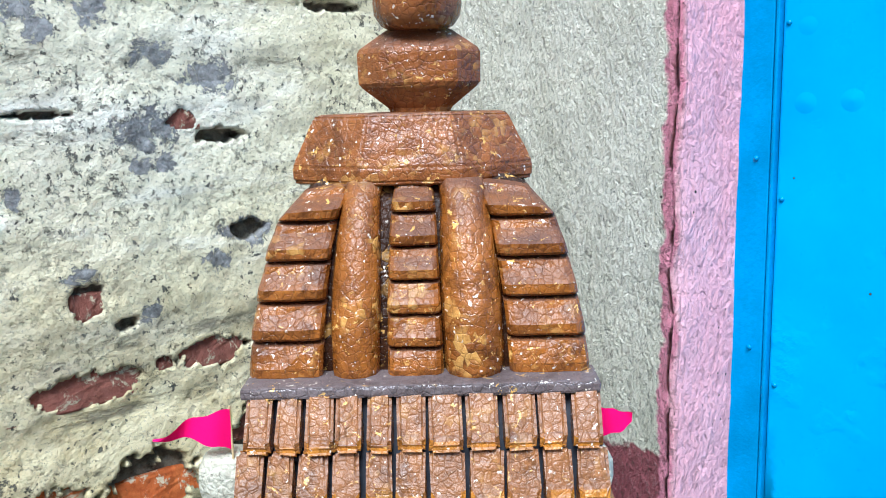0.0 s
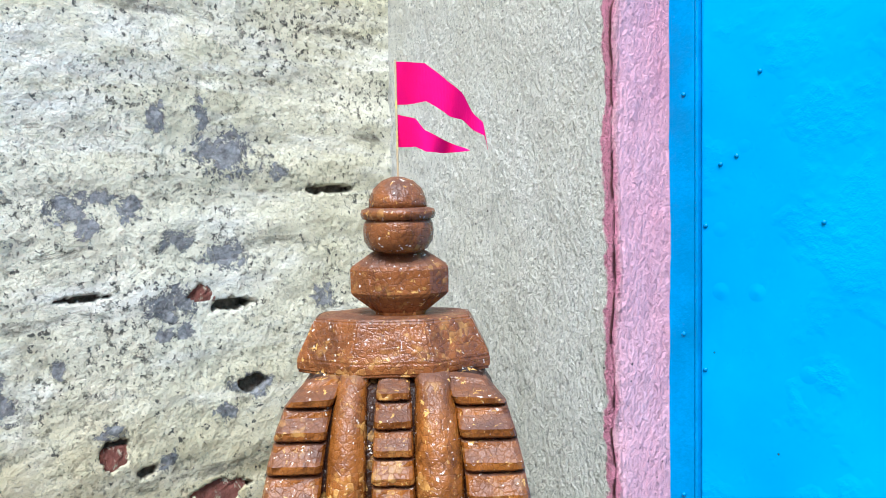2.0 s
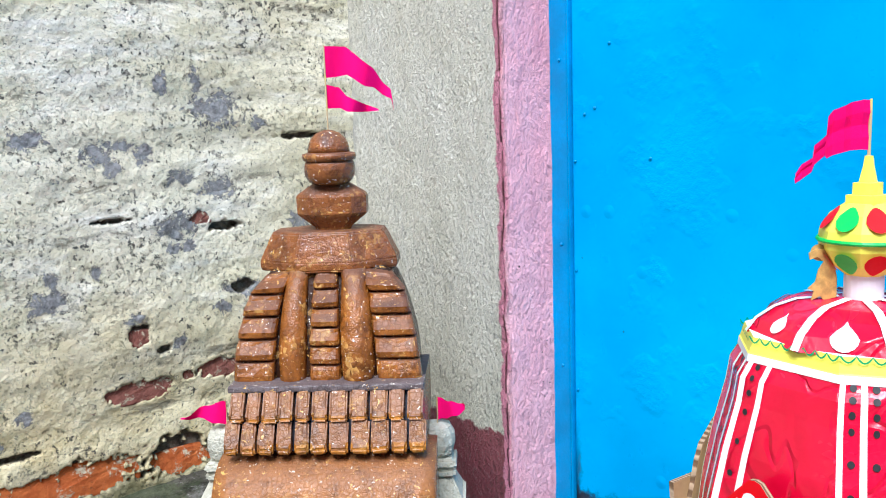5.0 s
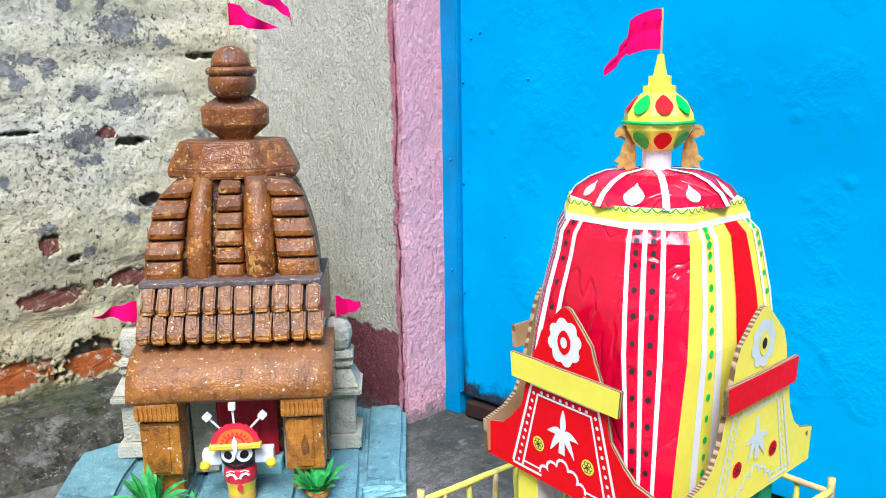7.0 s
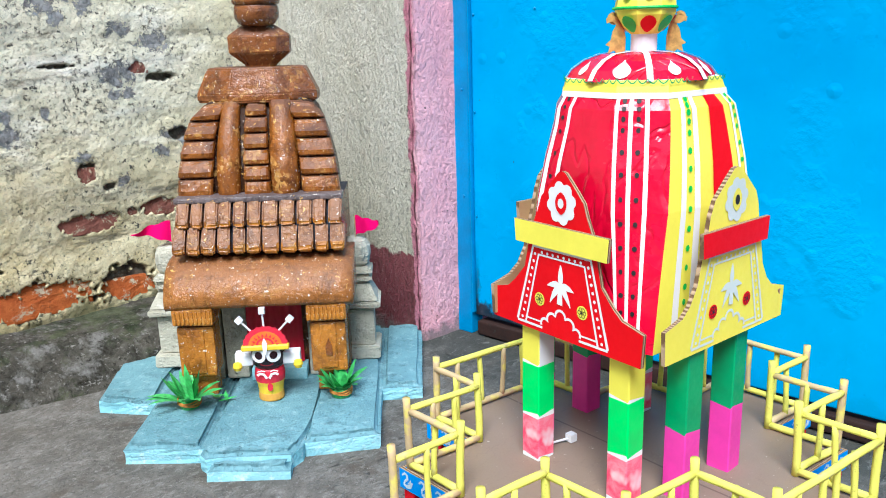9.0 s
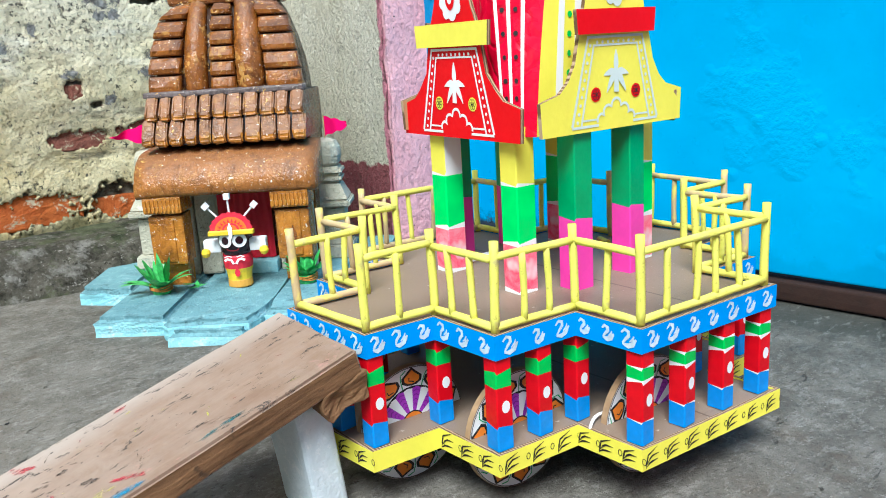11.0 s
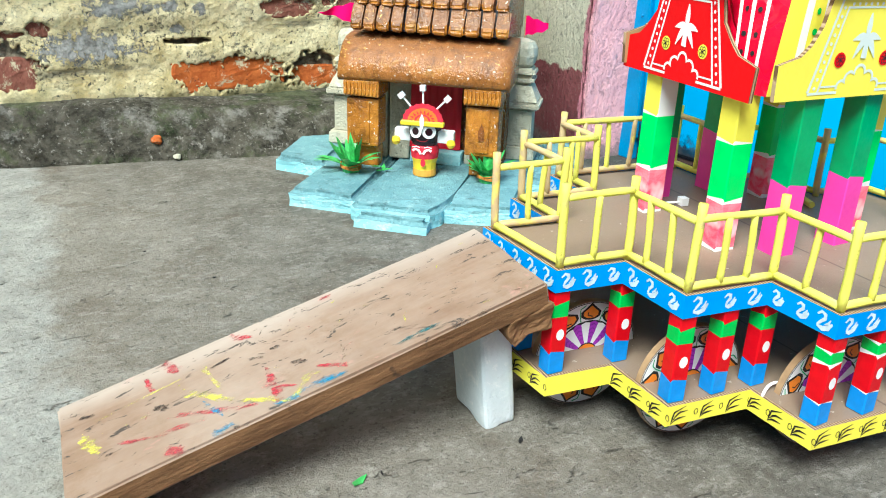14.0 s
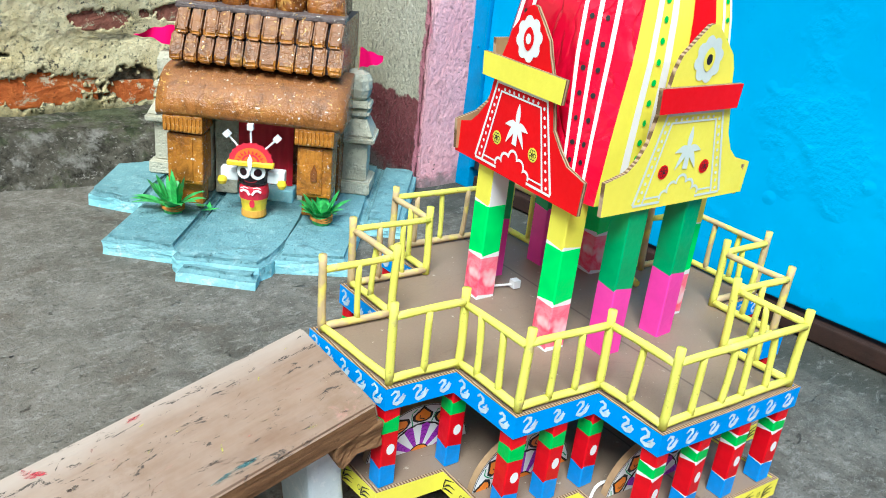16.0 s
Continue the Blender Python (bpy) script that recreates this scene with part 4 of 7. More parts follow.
def round_rib(xc, r):
    bm = bmesh.new()
    rings = []
    n = 12
    for j in range(13):
        z = 0.3765 + 0.167 * j / 12
        k = half_at(z) / 0.147
        rr = r * (0.86 + 0.16 * math.sin(math.pi * min(1, (j + 1.5) / 12)) - 0.06 * j / 12)
        c = Vector((xc * (0.45 + 0.55 * k), front_at(z) + 0.008, z))
        rings.append([bm.verts.new(c + Vector((rr * math.cos(a), rr * 1.05 * math.sin(a), 0)) * (1 + 0.05 * noise.noise((j * 0.7, i, xc * 90)))) for i, a in ((i, 2 * math.pi * i / n) for i in range(n))])
    for lo, hi in zip(rings, rings[1:]):
        for i in range(n):
            bm.faces.new((lo[i], lo[(i + 1) % n], hi[(i + 1) % n], hi[i]))
    bm.faces.new(rings[0][::-1])
    bm.faces.new(rings[-1])
    part("round_rib", bm, FOAM_AMBER, temple, smooth=True)


round_rib(-0.0545, 0.0210)
round_rib(0.0475, 0.0260)



def squash(bm, k, y, x=0.0):
    """Flatten a turned shape front to back and set it in place."""
    for v in bm.verts:
        v.co.y = v.co.y * k + y
        v.co.x += x


bm = bmesh.new()
lathe(bm, [(0.094, 0.5375), (0.1135, 0.538), (0.1165, 0.5405), (0.1170, 0.5535), (0.1150, 0.5575), (0.0950, 0.5965), (0.092, 0.599), (0.02, 0.6005)], 8)
squash(bm, 0.62, 0.034, -0.004)
bmesh.ops.bevel(bm, geom=[e for e in bm.edges if e.calc_length() < 0.09 and e.calc_length() > 0.02], offset=0.0022, segments=2, affect="EDGES")
bmesh.ops.subdivide_edges(bm, edges=[e for e in bm.edges if e.calc_length() > 0.02], cuts=3, use_grid_fill=True)
jitter(bm, 0.0007, 60)
part("capstone", bm, FOAM_BROWN, temple)
FX, FY = 0.005, 0.012
bm = bmesh.new()
lathe(bm, [(0.028, 0.5985), (0.030, 0.6035), (0.054, 0.6215), (0.0572, 0.6255), (0.0575, 0.6515), (0.055, 0.6555), (0.032, 0.6705), (0.028, 0.6725)], 10, 0, 0.02)
squash(bm, 0.62, FY + 0.010, FX)
part("lower_finial", bm, FOAM_BROWN, temple)
bm = bmesh.new()
lathe(bm, [(0.024, 0.6705), (0.032, 0.6745), (0.038, 0.6835), (0.0392, 0.6935), (0.0385, 0.7025), (0.035, 0.7085)], 20, 0, 0.02, 0.0, (FX, FY))
part("ball", bm, FOAM_BROWN, temple, smooth=True)
bm = bmesh.new()
lathe(bm, [(0.034, 0.706), (0.0400, 0.708), (0.0418, 0.713), (0.0405, 0.718), (0.034, 0.72)], 20, 0, 0.02, 0.0, (FX, FY))
part("ring", bm, FOAM_BROWN, temple, smooth=True)
bm = bmesh.new()
lathe(bm, [(0.0325, 0.7185), (0.0318, 0.7285), (0.0270, 0.7405), (0.0175, 0.7495), (0.007, 0.7537), (0.001, 0.7543)], 20, 0, 0.03, 0.0, (FX, FY))
part("dome", bm, FOAM_BROWN, temple, smooth=True)

# Tiled roof in two rows, slate ink in the joints.
SLATE_INK = paint("slate_blue_ink", (0.022, 0.026, 0.038), 0.6, coarse=60)
bm = bmesh.new()
slab(bm, [(-0.122, 0.2905), (-0.111, 0.328), (-0.094, 0.374), (0.09, 0.372), (0.09, 0.2855)], Matrix(((0, 0, 1, -0.139), (1, 0, 0, 0), (0, 1, 0, 0), (0, 0, 0, 1))), 0.283, 1, 0)
part("roof_core", bm, [SLATE_INK, FOAM_BROWN], temple)


def roof_tile(x, w, y0, z0, y1, z1, lip):
    bm = bmesh.new()
    pts = [(y0, z0), (y0 - 0.003, z0 + lip * 0.5), (y0 + 0.002, z0 + lip), (y1 - 0.002, z1 + 0.004), (y1 + 0.003, z1), (y1 + 0.003, z0)]
    tw = random.uniform(-0.0012, 0.0012)
    m = Matrix(((0, 0, 1, x + tw), (1, 0, 0, 0), (0, 1, 0, 0), (0, 0, 0, 1)))
    slab(bm, pts, m, w)
    bmesh.ops.bevel(bm, geom=bm.edges[:], offset=0.0034, segments=3, affect="EDGES")
    jitter(bm, 0.0020, 60, x * 40)
    for f in bm.faces:
        c = f.calc_center_median()
        f.material_index = 1 if c.z < z0 + lip * (0.75 + 0.5 * noise.noise((c.x * 90, c.y * 90, 3))) else 0
    part("roof_tile", bm, [FOAM_TILE, FOAM_HONEY], temple)


random.seed(4)
edges = [0.0]
for i in range(11):
    edges.append(edges[-1] + random.uniform(0.85, 1.15))
for row, (ya, za, yb, zb, xa, xb, lip) in enumerate(((-0.139, 0.290, -0.120, 0.335, -0.147, 0.151, 0.019), (-0.1265, 0.334, -0.102, 0.379, -0.141, 0.147, 0.012))):
    for i in range(11):
        a = xa + (xb - xa) * edges[i] / edges[-1]
        b = xa + (xb - xa) * edges[i + 1] / edges[-1]
        roof_tile(a + 0.0018, b - a - 0.0038, ya, za, yb, zb, lip)
bm = bmesh.new()
box(bm, -0.143, 0.147, -0.108, -0.064, 0.3745, 0.3855, 0.003)
jitter(bm, 0.001, 50)
part("ridge", bm, FOAM_DUSTY, temple, "slate-grey dusty ridge")

# Porch: rounded roof slab on two posts.
bm = bmesh.new()
prof = [(-0.170, 0.205), (-0.176, 0.212), (-0.174, 0.229), (-0.163, 0.250), (-0.146, 0.267), (-0.124, 0.278), (-0.100, 0.283), (-0.05, 0.285), (-0.05, 0.205)]
cols = []
for s in np.linspace(0, 1, 15):
    x = -0.160 + 0.320 * s
    e = 0.003 if s in (0, 1) else 0.0
    cols.append([bm.verts.new((x, y + e + 0.0018 * noise.noise((x * 40, z * 40, 3)), z - e + 0.0015 * noise.noise((x * 25, y * 25, 6)))) for y, z in prof])
for a, b in zip(cols, cols[1:]):
    for i in range(len(prof)):
        bm.faces.new((a[i], b[i], b[(i + 1) % len(prof)], a[(i + 1) % len(prof)]))
bm.faces.new(cols[0][::-1])
bm.faces.new(cols[-1])
part("porch_roof", bm, FOAM_TAN, temple, smooth=True)
for xa, xb, slot in ((-0.147, -0.084, False), (0.082, 0.144, True)):
    bm = bmesh.new()
    box(bm, xa - 0.004, xb + 0.003, -0.170, -0.106, 0.174, 0.2055, 0.004)
    jitter(bm, 0.0015, 60, xa)
    part("post_capital", bm, FOAM_HONEY, temple)
    bm = bmesh.new()
    box(bm, xa, xb, -0.161, -0.107, 0.078, 0.1695, 0.004)
    box(bm, xa + 0.017, xb - 0.017, -0.1635, -0.156, 0.084, 0.166, 0.002)
    jitter(bm, 0.0012, 60, xa)
    part("post_shaft", bm, FOAM_HONEY, temple)
    bm = bmesh.new()
    box(bm, xa + 0.006, xb - 0.006, -0.140, -0.106, 0.033, 0.0765, 0.004)
    jitter(bm, 0.0012, 60, xa)
    part("post_foot", bm, FOAM_HONEY, temple)
    if slot:
        bm = bmesh.new()
        mm = Matrix(((1, 0, 0, (xa + xb) / 2), (0, 0, 1, -0.1655), (0, 1, 0, 0.125), (0, 0, 0, 1)))
        slab(bm, [(-0.0055, -0.016), (0.0055, -0.016), (0.006, 0.0), (0, 0.016), (-0.006, 0.0)], mm, 0.003)
        part("niche", bm, FOAM_BROWN, temple)
bm = bmesh.new()
box(bm, -0.0022, 0.0022, -0.0014, 0.0014, -0.0115, 0.0115, 0.0008, 1)
flute = finish("flute", bm, FOAM_HONEY)
for k in range(9):
    for xa, xb in ((-0.149, -0.083), (0.080, 0.145)):
        part("flute", flute, None, temple, m=pose(xa + (xb - xa) * (k + 0.5) / 9, -0.1708, 0.189))

# Sanctum behind the porch.
bm = bmesh.new()
box(bm, -0.135, 0.140, -0.048, 0.11, 0.033, 0.282)
box(bm, -0.138, 0.143, -0.062, 0.11, 0.2835, 0.367, 0.003)
part("sanctum", bm, FOAM_BROWN, temple)
for xa, xb in ((-0.130, -0.092), (-0.088, -0.046), (0.066, 0.098), (0.102, 0.136)):
    bm = bmesh.new()
    box(bm, xa, xb, -0.072, -0.049, 0.034, 0.194, 0.004)
    jitter(bm, 0.0015, 50)
    part("inner_pillar", bm, FOAM_GREY, temple, "rough grey painted foam")
bm = bmesh.new()
n = 40
top, bot = [], []
for i in range(n + 1):
    x = -0.054 + 0.110 * i / n
    y = -0.066 + 0.0016 * math.sin(i * 1.15) + 0.0006 * math.sin(i * 2.9)
    top.append(bm.verts.new((x, y, 0.187)))
    bot.append(bm.verts.new((x, y, 0.060)))
for i in range(n):
    bm.faces.new((top[i], bot[i], bot[i + 1], top[i + 1]))
CURTAIN = paint("red_satin", (0.66, 0.006, 0.03), 0.5, fine=500)
part("curtain", bm, CURTAIN, temple, "red satin curtain", smooth=True)
bm = bmesh.new()
box(bm, -0.040, 0.062, -0.088, -0.05, 0.034, 0.058, 0.003)
jitter(bm, 0.001, 50)
part("sill", bm, FOAM_BLUE_SIDE, temple, "pale blue foam sill")


# ---- the platform under the temple ----
platform = thing("foam_platform", TEMPLE, "pale blue painted foam platform of slabs under the temple", "platform")


def foam_slab(name, poly, z0, z1, grade=0.009):
    bm = bmesh.new()
    hi, walls = prism(bm, poly, z0, z1, 0.0, 0, 1)
    bmesh.ops.bevel(bm, geom=list(hi.edges), offset=grade, segments=3, affect="EDGES", material=0)
    bmesh.ops.triangulate(bm, faces=[f for f in bm.faces if len(f.verts) > 4])
    bmesh.ops.subdivide_edges(bm, edges=[e for e in bm.edges if e.calc_length() > 0.022], cuts=4, use_grid_fill=True)
    for v in bm.verts:
        if v.co.z > z0 + 0.001:
            v.co += noise.noise_vector(v.co * 34) * 0.0032 + noise.noise_vector(v.co * 120) * 0.0018
    return part(name, bm, [FOAM_BLUE, FOAM_BLUE_SIDE], platform)


foam_slab("slab", [(-0.312, -0.122), (-0.240, -0.137), (-0.2035, -0.142), (-0.2035, 0.20), (-0.335, 0.20)], 0, 0.032)
foam_slab("slab", [(0.2005, -0.125), (0.274, -0.122), (0.280, 0.20), (0.2005, 0.20)], 0, 0.032)
foam_slab("slab", [(-0.2030, -0.318), (-0.0765, -0.327), (-0.0765, 0.20), (-0.2030, 0.20)], 0, 0.033)
foam_slab("slab", [(-0.0755, -0.350), (-0.066, -0.360), (0.064, -0.360), (0.080, -0.335), (0.088, -0.245), (0.088, 0.20), (-0.0755, 0.20)], 0, 0.0335)
foam_slab("slab", [(0.082, -0.322), (0.200, -0.306), (0.200, 0.20), (0.089, 0.20), (0.089, -0.245)], 0, 0.033)
foam_slab("step", [(-0.060, -0.386), (0.067, -0.390), (0.067, -0.3610), (-0.060, -0.3610)], 0, 0.023)


# ---- side shrines and flags ----
def side_shrine():
    t = thing("side_shrine", TEMPLE @ Matrix.Translation((-0.199, 0.038, 0.033)), "small stepped grey foam shrine beside the temple", "shrine", "side shrines")

    def block(name, half, z0, z1, taper=1.0, b=0.003):
        bm = bmesh.new()
        prism(bm, [(-half, -half), (half, -half), (half, half), (-half, half)], z0, z1, 0, shrink=taper)
        bmesh.ops.bevel(bm, geom=bm.edges[:], offset=b, segments=2, affect="EDGES")
        jitter(bm, 0.0016, 50, z0)
        part(name, bm, FOAM_GREY, t)

    block("base", 0.042, 0, 0.026)
    block("body", 0.032, 0.026, 0.104)
    block("eave", 0.045, 0.104, 0.118)
    block("eave_slope", 0.042, 0.118, 0.152, 0.62)
    block("collar", 0.031, 0.152, 0.168, 1.0, 0.005)
    block("collar", 0.033, 0.168, 0.184, 0.9, 0.005)
    bm = bmesh.new()
    lathe(bm, [(0.020, 0.183), (0.027, 0.190), (0.031, 0.206), (0.030, 0.222), (0.024, 0.234), (0.008, 0.240)], 14, 0, 0.06, 0.3)
    part("knob", bm, FOAM_GREY, t)
    return t


shrine = side_shrine()
copy_thing(shrine, TEMPLE @ Matrix.Translation((0.154, 0.038, 0.033)))


def pennant(m, label, length, height, tail, drop, pole, twist=0.35, group="flags", hook=0.0):
    """A pole with a wavy pointed cloth."""
    t = thing("pennant_flag", m, label, "flag", group)
    bm = bmesh.new()
    tube(bm, (0, 0, 0), (0, 0, pole), 0.0012, 0.0011, 8)
    part("pole", bm, BARE_STICK, t)
    bm = bmesh.new()
    nu, nv = 24, 5
    grid = []
    for i in range(nu + 1):
        u = i / nu
        col = []
        for j in range(nv + 1):
            v = j / nv
            h = height * (1 - u) ** (0.85 if tail else 1.0) + tail * u
            x = length * u
            y = 0.14 * length * math.sin(u * 8.0 + v * 0.9) * (0.3 + u) * twist * 2.2
            x -= hook * 0.35 * max(0.0, u - 0.82) / 0.18
            z = pole - 0.002 - hook * max(0.0, u - 0.82) / 0.18 - drop * length * u ** 1.4 - h * (1 - v) + 0.0015 * math.sin(u * 14)
            col.append(bm.verts.new((x, y, z)))
        grid.append(col)
    for a, b in zip(grid, grid[1:]):
        for j in range(nv):
            bm.faces.new((a[j], b[j], b[j + 1], a[j + 1]))
    part("cloth", bm, PINK_CLOTH, t, smooth=True)
    return t


pennant(TEMPLE @ pose(-0.190, 0.022, 0.263, 0, 0, 196), "bright pink pennant on a thin stick", 0.072, 0.043, 0.0, 0.30, 0.060)
pennant(TEMPLE @ pose(0.157, 0.030, 0.265, 0, 0, -5), "bright pink pennant on a thin stick", 0.045, 0.039, 0.010, 0.28, 0.052)
big = thing("pennant_flag", TEMPLE @ pose(0.006, 0.011, 0.7485, 0, 0, 8), "bright pink double-tailed flag on a thin stick", "flag", "flags")
bm = bmesh.new()
tube(bm, (0, 0, 0), (0, 0, 0.133), 0.0012, 0.0011, 8)
part("pole", bm, BARE_STICK, big)


def along(rows, u):
    for p, q in zip(rows, rows[1:]):
        if u <= q[0]:
            f = (u - p[0]) / (q[0] - p[0])
            return [a + (b - a) * f for a, b in zip(p[1:], q[1:])]
    return rows[-1][1:]


def tail(name, length, z, rows, wave):
    """A folded cloth tail: rows of (share of length, upper edge, lower edge)."""
    bm = bmesh.new()
    grid = []
    for i in range(33):
        u = i / 32
        hi, lo = along(rows, u)
        y = 0.010 * math.sin(u * 9.0 + wave) * (0.25 + u)
        grid.append([bm.verts.new((length * (u - 0.05 * max(0.0, u - 0.93) * 10), y + 0.002 * (j - 1) * math.sin(u * 12), z + hi + (lo - hi) * j / 3)) for j in range(4)])
    for a, b in zip(grid, grid[1:]):
        for j in range(3):
            bm.faces.new((a[j], a[j + 1], b[j + 1], b[j]))
    part(name, bm, PINK_CLOTH, big, smooth=False)


tail("upper_tail", 0.106, 0.131, [(0, 0, -0.047), (0.12, 0, -0.046), (0.31, -0.001, -0.043), (0.42, -0.011, -0.051), (0.55, -0.024, -0.061), (0.70, -0.035, -0.0635), (0.82, -0.055, -0.075), (0.95, -0.067, -0.0815), (1, -0.092, -0.100)], 0.0)
tail("lower_tail", 0.082, 0.074, [(0, 0, -0.036), (0.25, -0.005, -0.036), (0.37, -0.018, -0.042), (0.6, -0.027, -0.043), (1, -0.0405, -0.0415)], 1.2)


def lump(name, at, r, mat, label, cat):
    bm = bmesh.new()
    bmesh.ops.create_icosphere(bm, subdivisions=2, radius=r)
    for v in bm.verts:
        v.co += noise.noise_vector(v.co * 90) * r * 0.5
        v.co.z *= 0.7
    tagged(part(name, bm, mat, m=Matrix.Translation(at)), label, cat)


lump("brick_chip", (0.144, 0.930, 0.041), 0.012, BRICK, "chip of red brick stuck in the wall foot", "rubble")
lump("pebble", (0.176, 0.902, 0.008), 0.009, FOAM_GREY, "pale pebble lying at the wall foot", "stone")


# ---- idol and leaf pots on the platform ----
def idol():
    """One plain painted figure: stump body, round head, fan crown with three pins."""
    bm = bmesh.new()
    lathe(bm, [(0.020, 0.0), (0.021, 0.002), (0.0205, 0.012), (0.0200, 0.013)], 20, 5)
    lathe(bm, [(0.0200, 0.013), (0.0215, 0.026), (0.0240, 0.034)], 20, 1)
    lathe(bm, [(0.0240, 0.034), (0.0250, 0.044), (0.0235, 0.054), (0.0215, 0.057)], 20, 2)
    lathe(bm, [(0.0215, 0.057), (0.0255, 0.063), (0.0285, 0.074), (0.0285, 0.090), (0.024, 0.102), (0.012, 0.108)], 22, 0)
    for s in (-1, 1):
        for r, t, mi in ((0.0132, 0.0270, 0), (0.0122, 0.0276, 3), (0.0066, 0.0284, 0)):
            m = frame_on((s * 0.0118, -t, 0.085), (1, s * 0.35, 0), (0, 0.05, 1))
            disc(bm, 0, 0, r, m, 0.0003, 18, mi)
        box(bm, *sorted((s * 0.024, s * 0.053)), -0.014, 0.006, 0.0625, 0.0840, 0.003, 2, 3)
        lathe(bm, [(0.001, 0.0550), (0.0055, 0.0572), (0.0080, 0.0630), (0.0062, 0.0690), (0.001, 0.0712)], 14, 1, 0, 0, (s * 0.049, -0.016))
        m = frame_on((0, -0.0262, 0.050), (1, 0, 0), (0, 0, 1))
        ribbon(bm, [(s * 0.002, -0.006), (s * 0.006, 0.001), (s * 0.012, 0.003), (s * 0.017, 0.0)], 0.0042, m, 0.0004, 3)
        ribbon(bm, [(s * 0.004, 0.006), (s * 0.010, 0.008), (s * 0.017, 0.006)], 0.0018, m, 0.0004, 3)
    m = frame_on((0, -0.0292, 0.098), (1, 0, 0), (0, 0, 1))
    blob(bm, [(0.0, 0.020), (0.004, 0.010), (0.0030, -0.004), (0, -0.011), (-0.0030, -0.004), (-0.004, 0.010)], m @ Matrix.Translation((0, 0, 0.0055)), 0.0005, 3)
    m = frame_on((0, -0.0288, 0.0715), (1, 0, 0), (0, 0.1, 1))
    ribbon(bm, [(0.010 * math.cos(a), 0.004 * math.sin(a)) for a in np.linspace(math.pi, 2 * math.pi, 9)], 0.0016, m, 0.0004, 6)
    m = frame_on((0, -0.0245, 0.030), (1, 0, 0), (0, 0, 1))
    disc(bm, 0.002, -0.002, 0.0045, m, 0.0006, 12, 2, 0.007)
    # fan crown in rings
    for ra, rb, mi, t in ((0.0, 0.011, 4, 0.012), (0.011, 0.0145, 2, 0.011), (0.0145, 0.0265, 4, 0.010), (0.0265, 0.0345, 2, 0.009)):
        n = 22
        m = frame_on((0, -0.024, 0.102), (1, 0, 0), (0, 0.12, 1))
        inner = [(ra * math.cos(a), ra * math.sin(a) * 0.86) for a in np.linspace(0, math.pi, n)]
        outer = [((rb + (0.0018 if (i % 2 and rb > 0.03) else 0)) * math.cos(a), (rb + (0.0018 if (i % 2 and rb > 0.03) else 0)) * math.sin(a) * 0.86) for i, a in enumerate(np.linspace(0, math.pi, n))]
        for i in range(n - 1):
            q = [outer[i], outer[i + 1], inner[i + 1], inner[i]] if ra else [outer[i], outer[i + 1], (0, 0)]
            slab(bm, q, m, t * 0.5, mi)
    for a in np.linspace(0.14, math.pi - 0.14, 10):
        m = frame_on((0, -0.0302, 0.102), (1, 0, 0), (0, 0.12, 1))
        r0, r1 = 0.0180, 0.0245
        blob(bm, [(r0 * math.cos(a - 0.10), r0 * math.sin(a - 0.10) * 0.86), (r0 * math.cos(a + 0.10), r0 * math.sin(a + 0.10) * 0.86), (r1 * math.cos(a), r1 * math.sin(a) * 0.86)], m, 0.0006, 2)
    box(bm, -0.038, 0.038, -0.034, -0.022, 0.0950, 0.1035, 0.0015, 1, 1)
    for a in (-42, -2, 44):
        c, s = math.sin(radians(a)), math.cos(radians(a))
        p, q = Vector((c * 0.030, -0.021, 0.102 + s * 0.028)), Vector((c * 0.056, -0.021, 0.102 + s * 0.054))
        tube(bm, p, q, 0.0017, 0.0017, 8, 3)
        d = (q - p).normalized()
        bmesh.ops.create_cube(bm, size=0.0095, matrix=Matrix.Translation(q + d * 0.003) @ d.to_track_quat("Z", "Y").to_matrix().to_4x4())
        for f in bm.faces[-6:]:
            f.material_index = 3
    mats = [paint("black_gloss_paint", (0.02, 0.004, 0.008), 0.3), paint("idol_yellow", (0.88, 0.62, 0.03), 0.45, coarse=80), paint("idol_red", (0.72, 0.02, 0.05), 0.45, coarse=80), WHITE, paint("idol_orange", (0.88, 0.17, 0.02), 0.5, coarse=80), paint("idol_ochre", (0.72, 0.36, 0.05), 0.6, coarse=80), paint("idol_maroon", (0.22, 0.006, 0.012), 0.4)]
    ob = part("idol_statue", bm, mats, m=TEMPLE @ pose(0.007, -0.160, 0.0335, 0, 0, 2) @ Matrix.Scale(1.06, 4))
    return tagged(ob, "small painted idol with black head and orange fan crown", "statue")


idol()


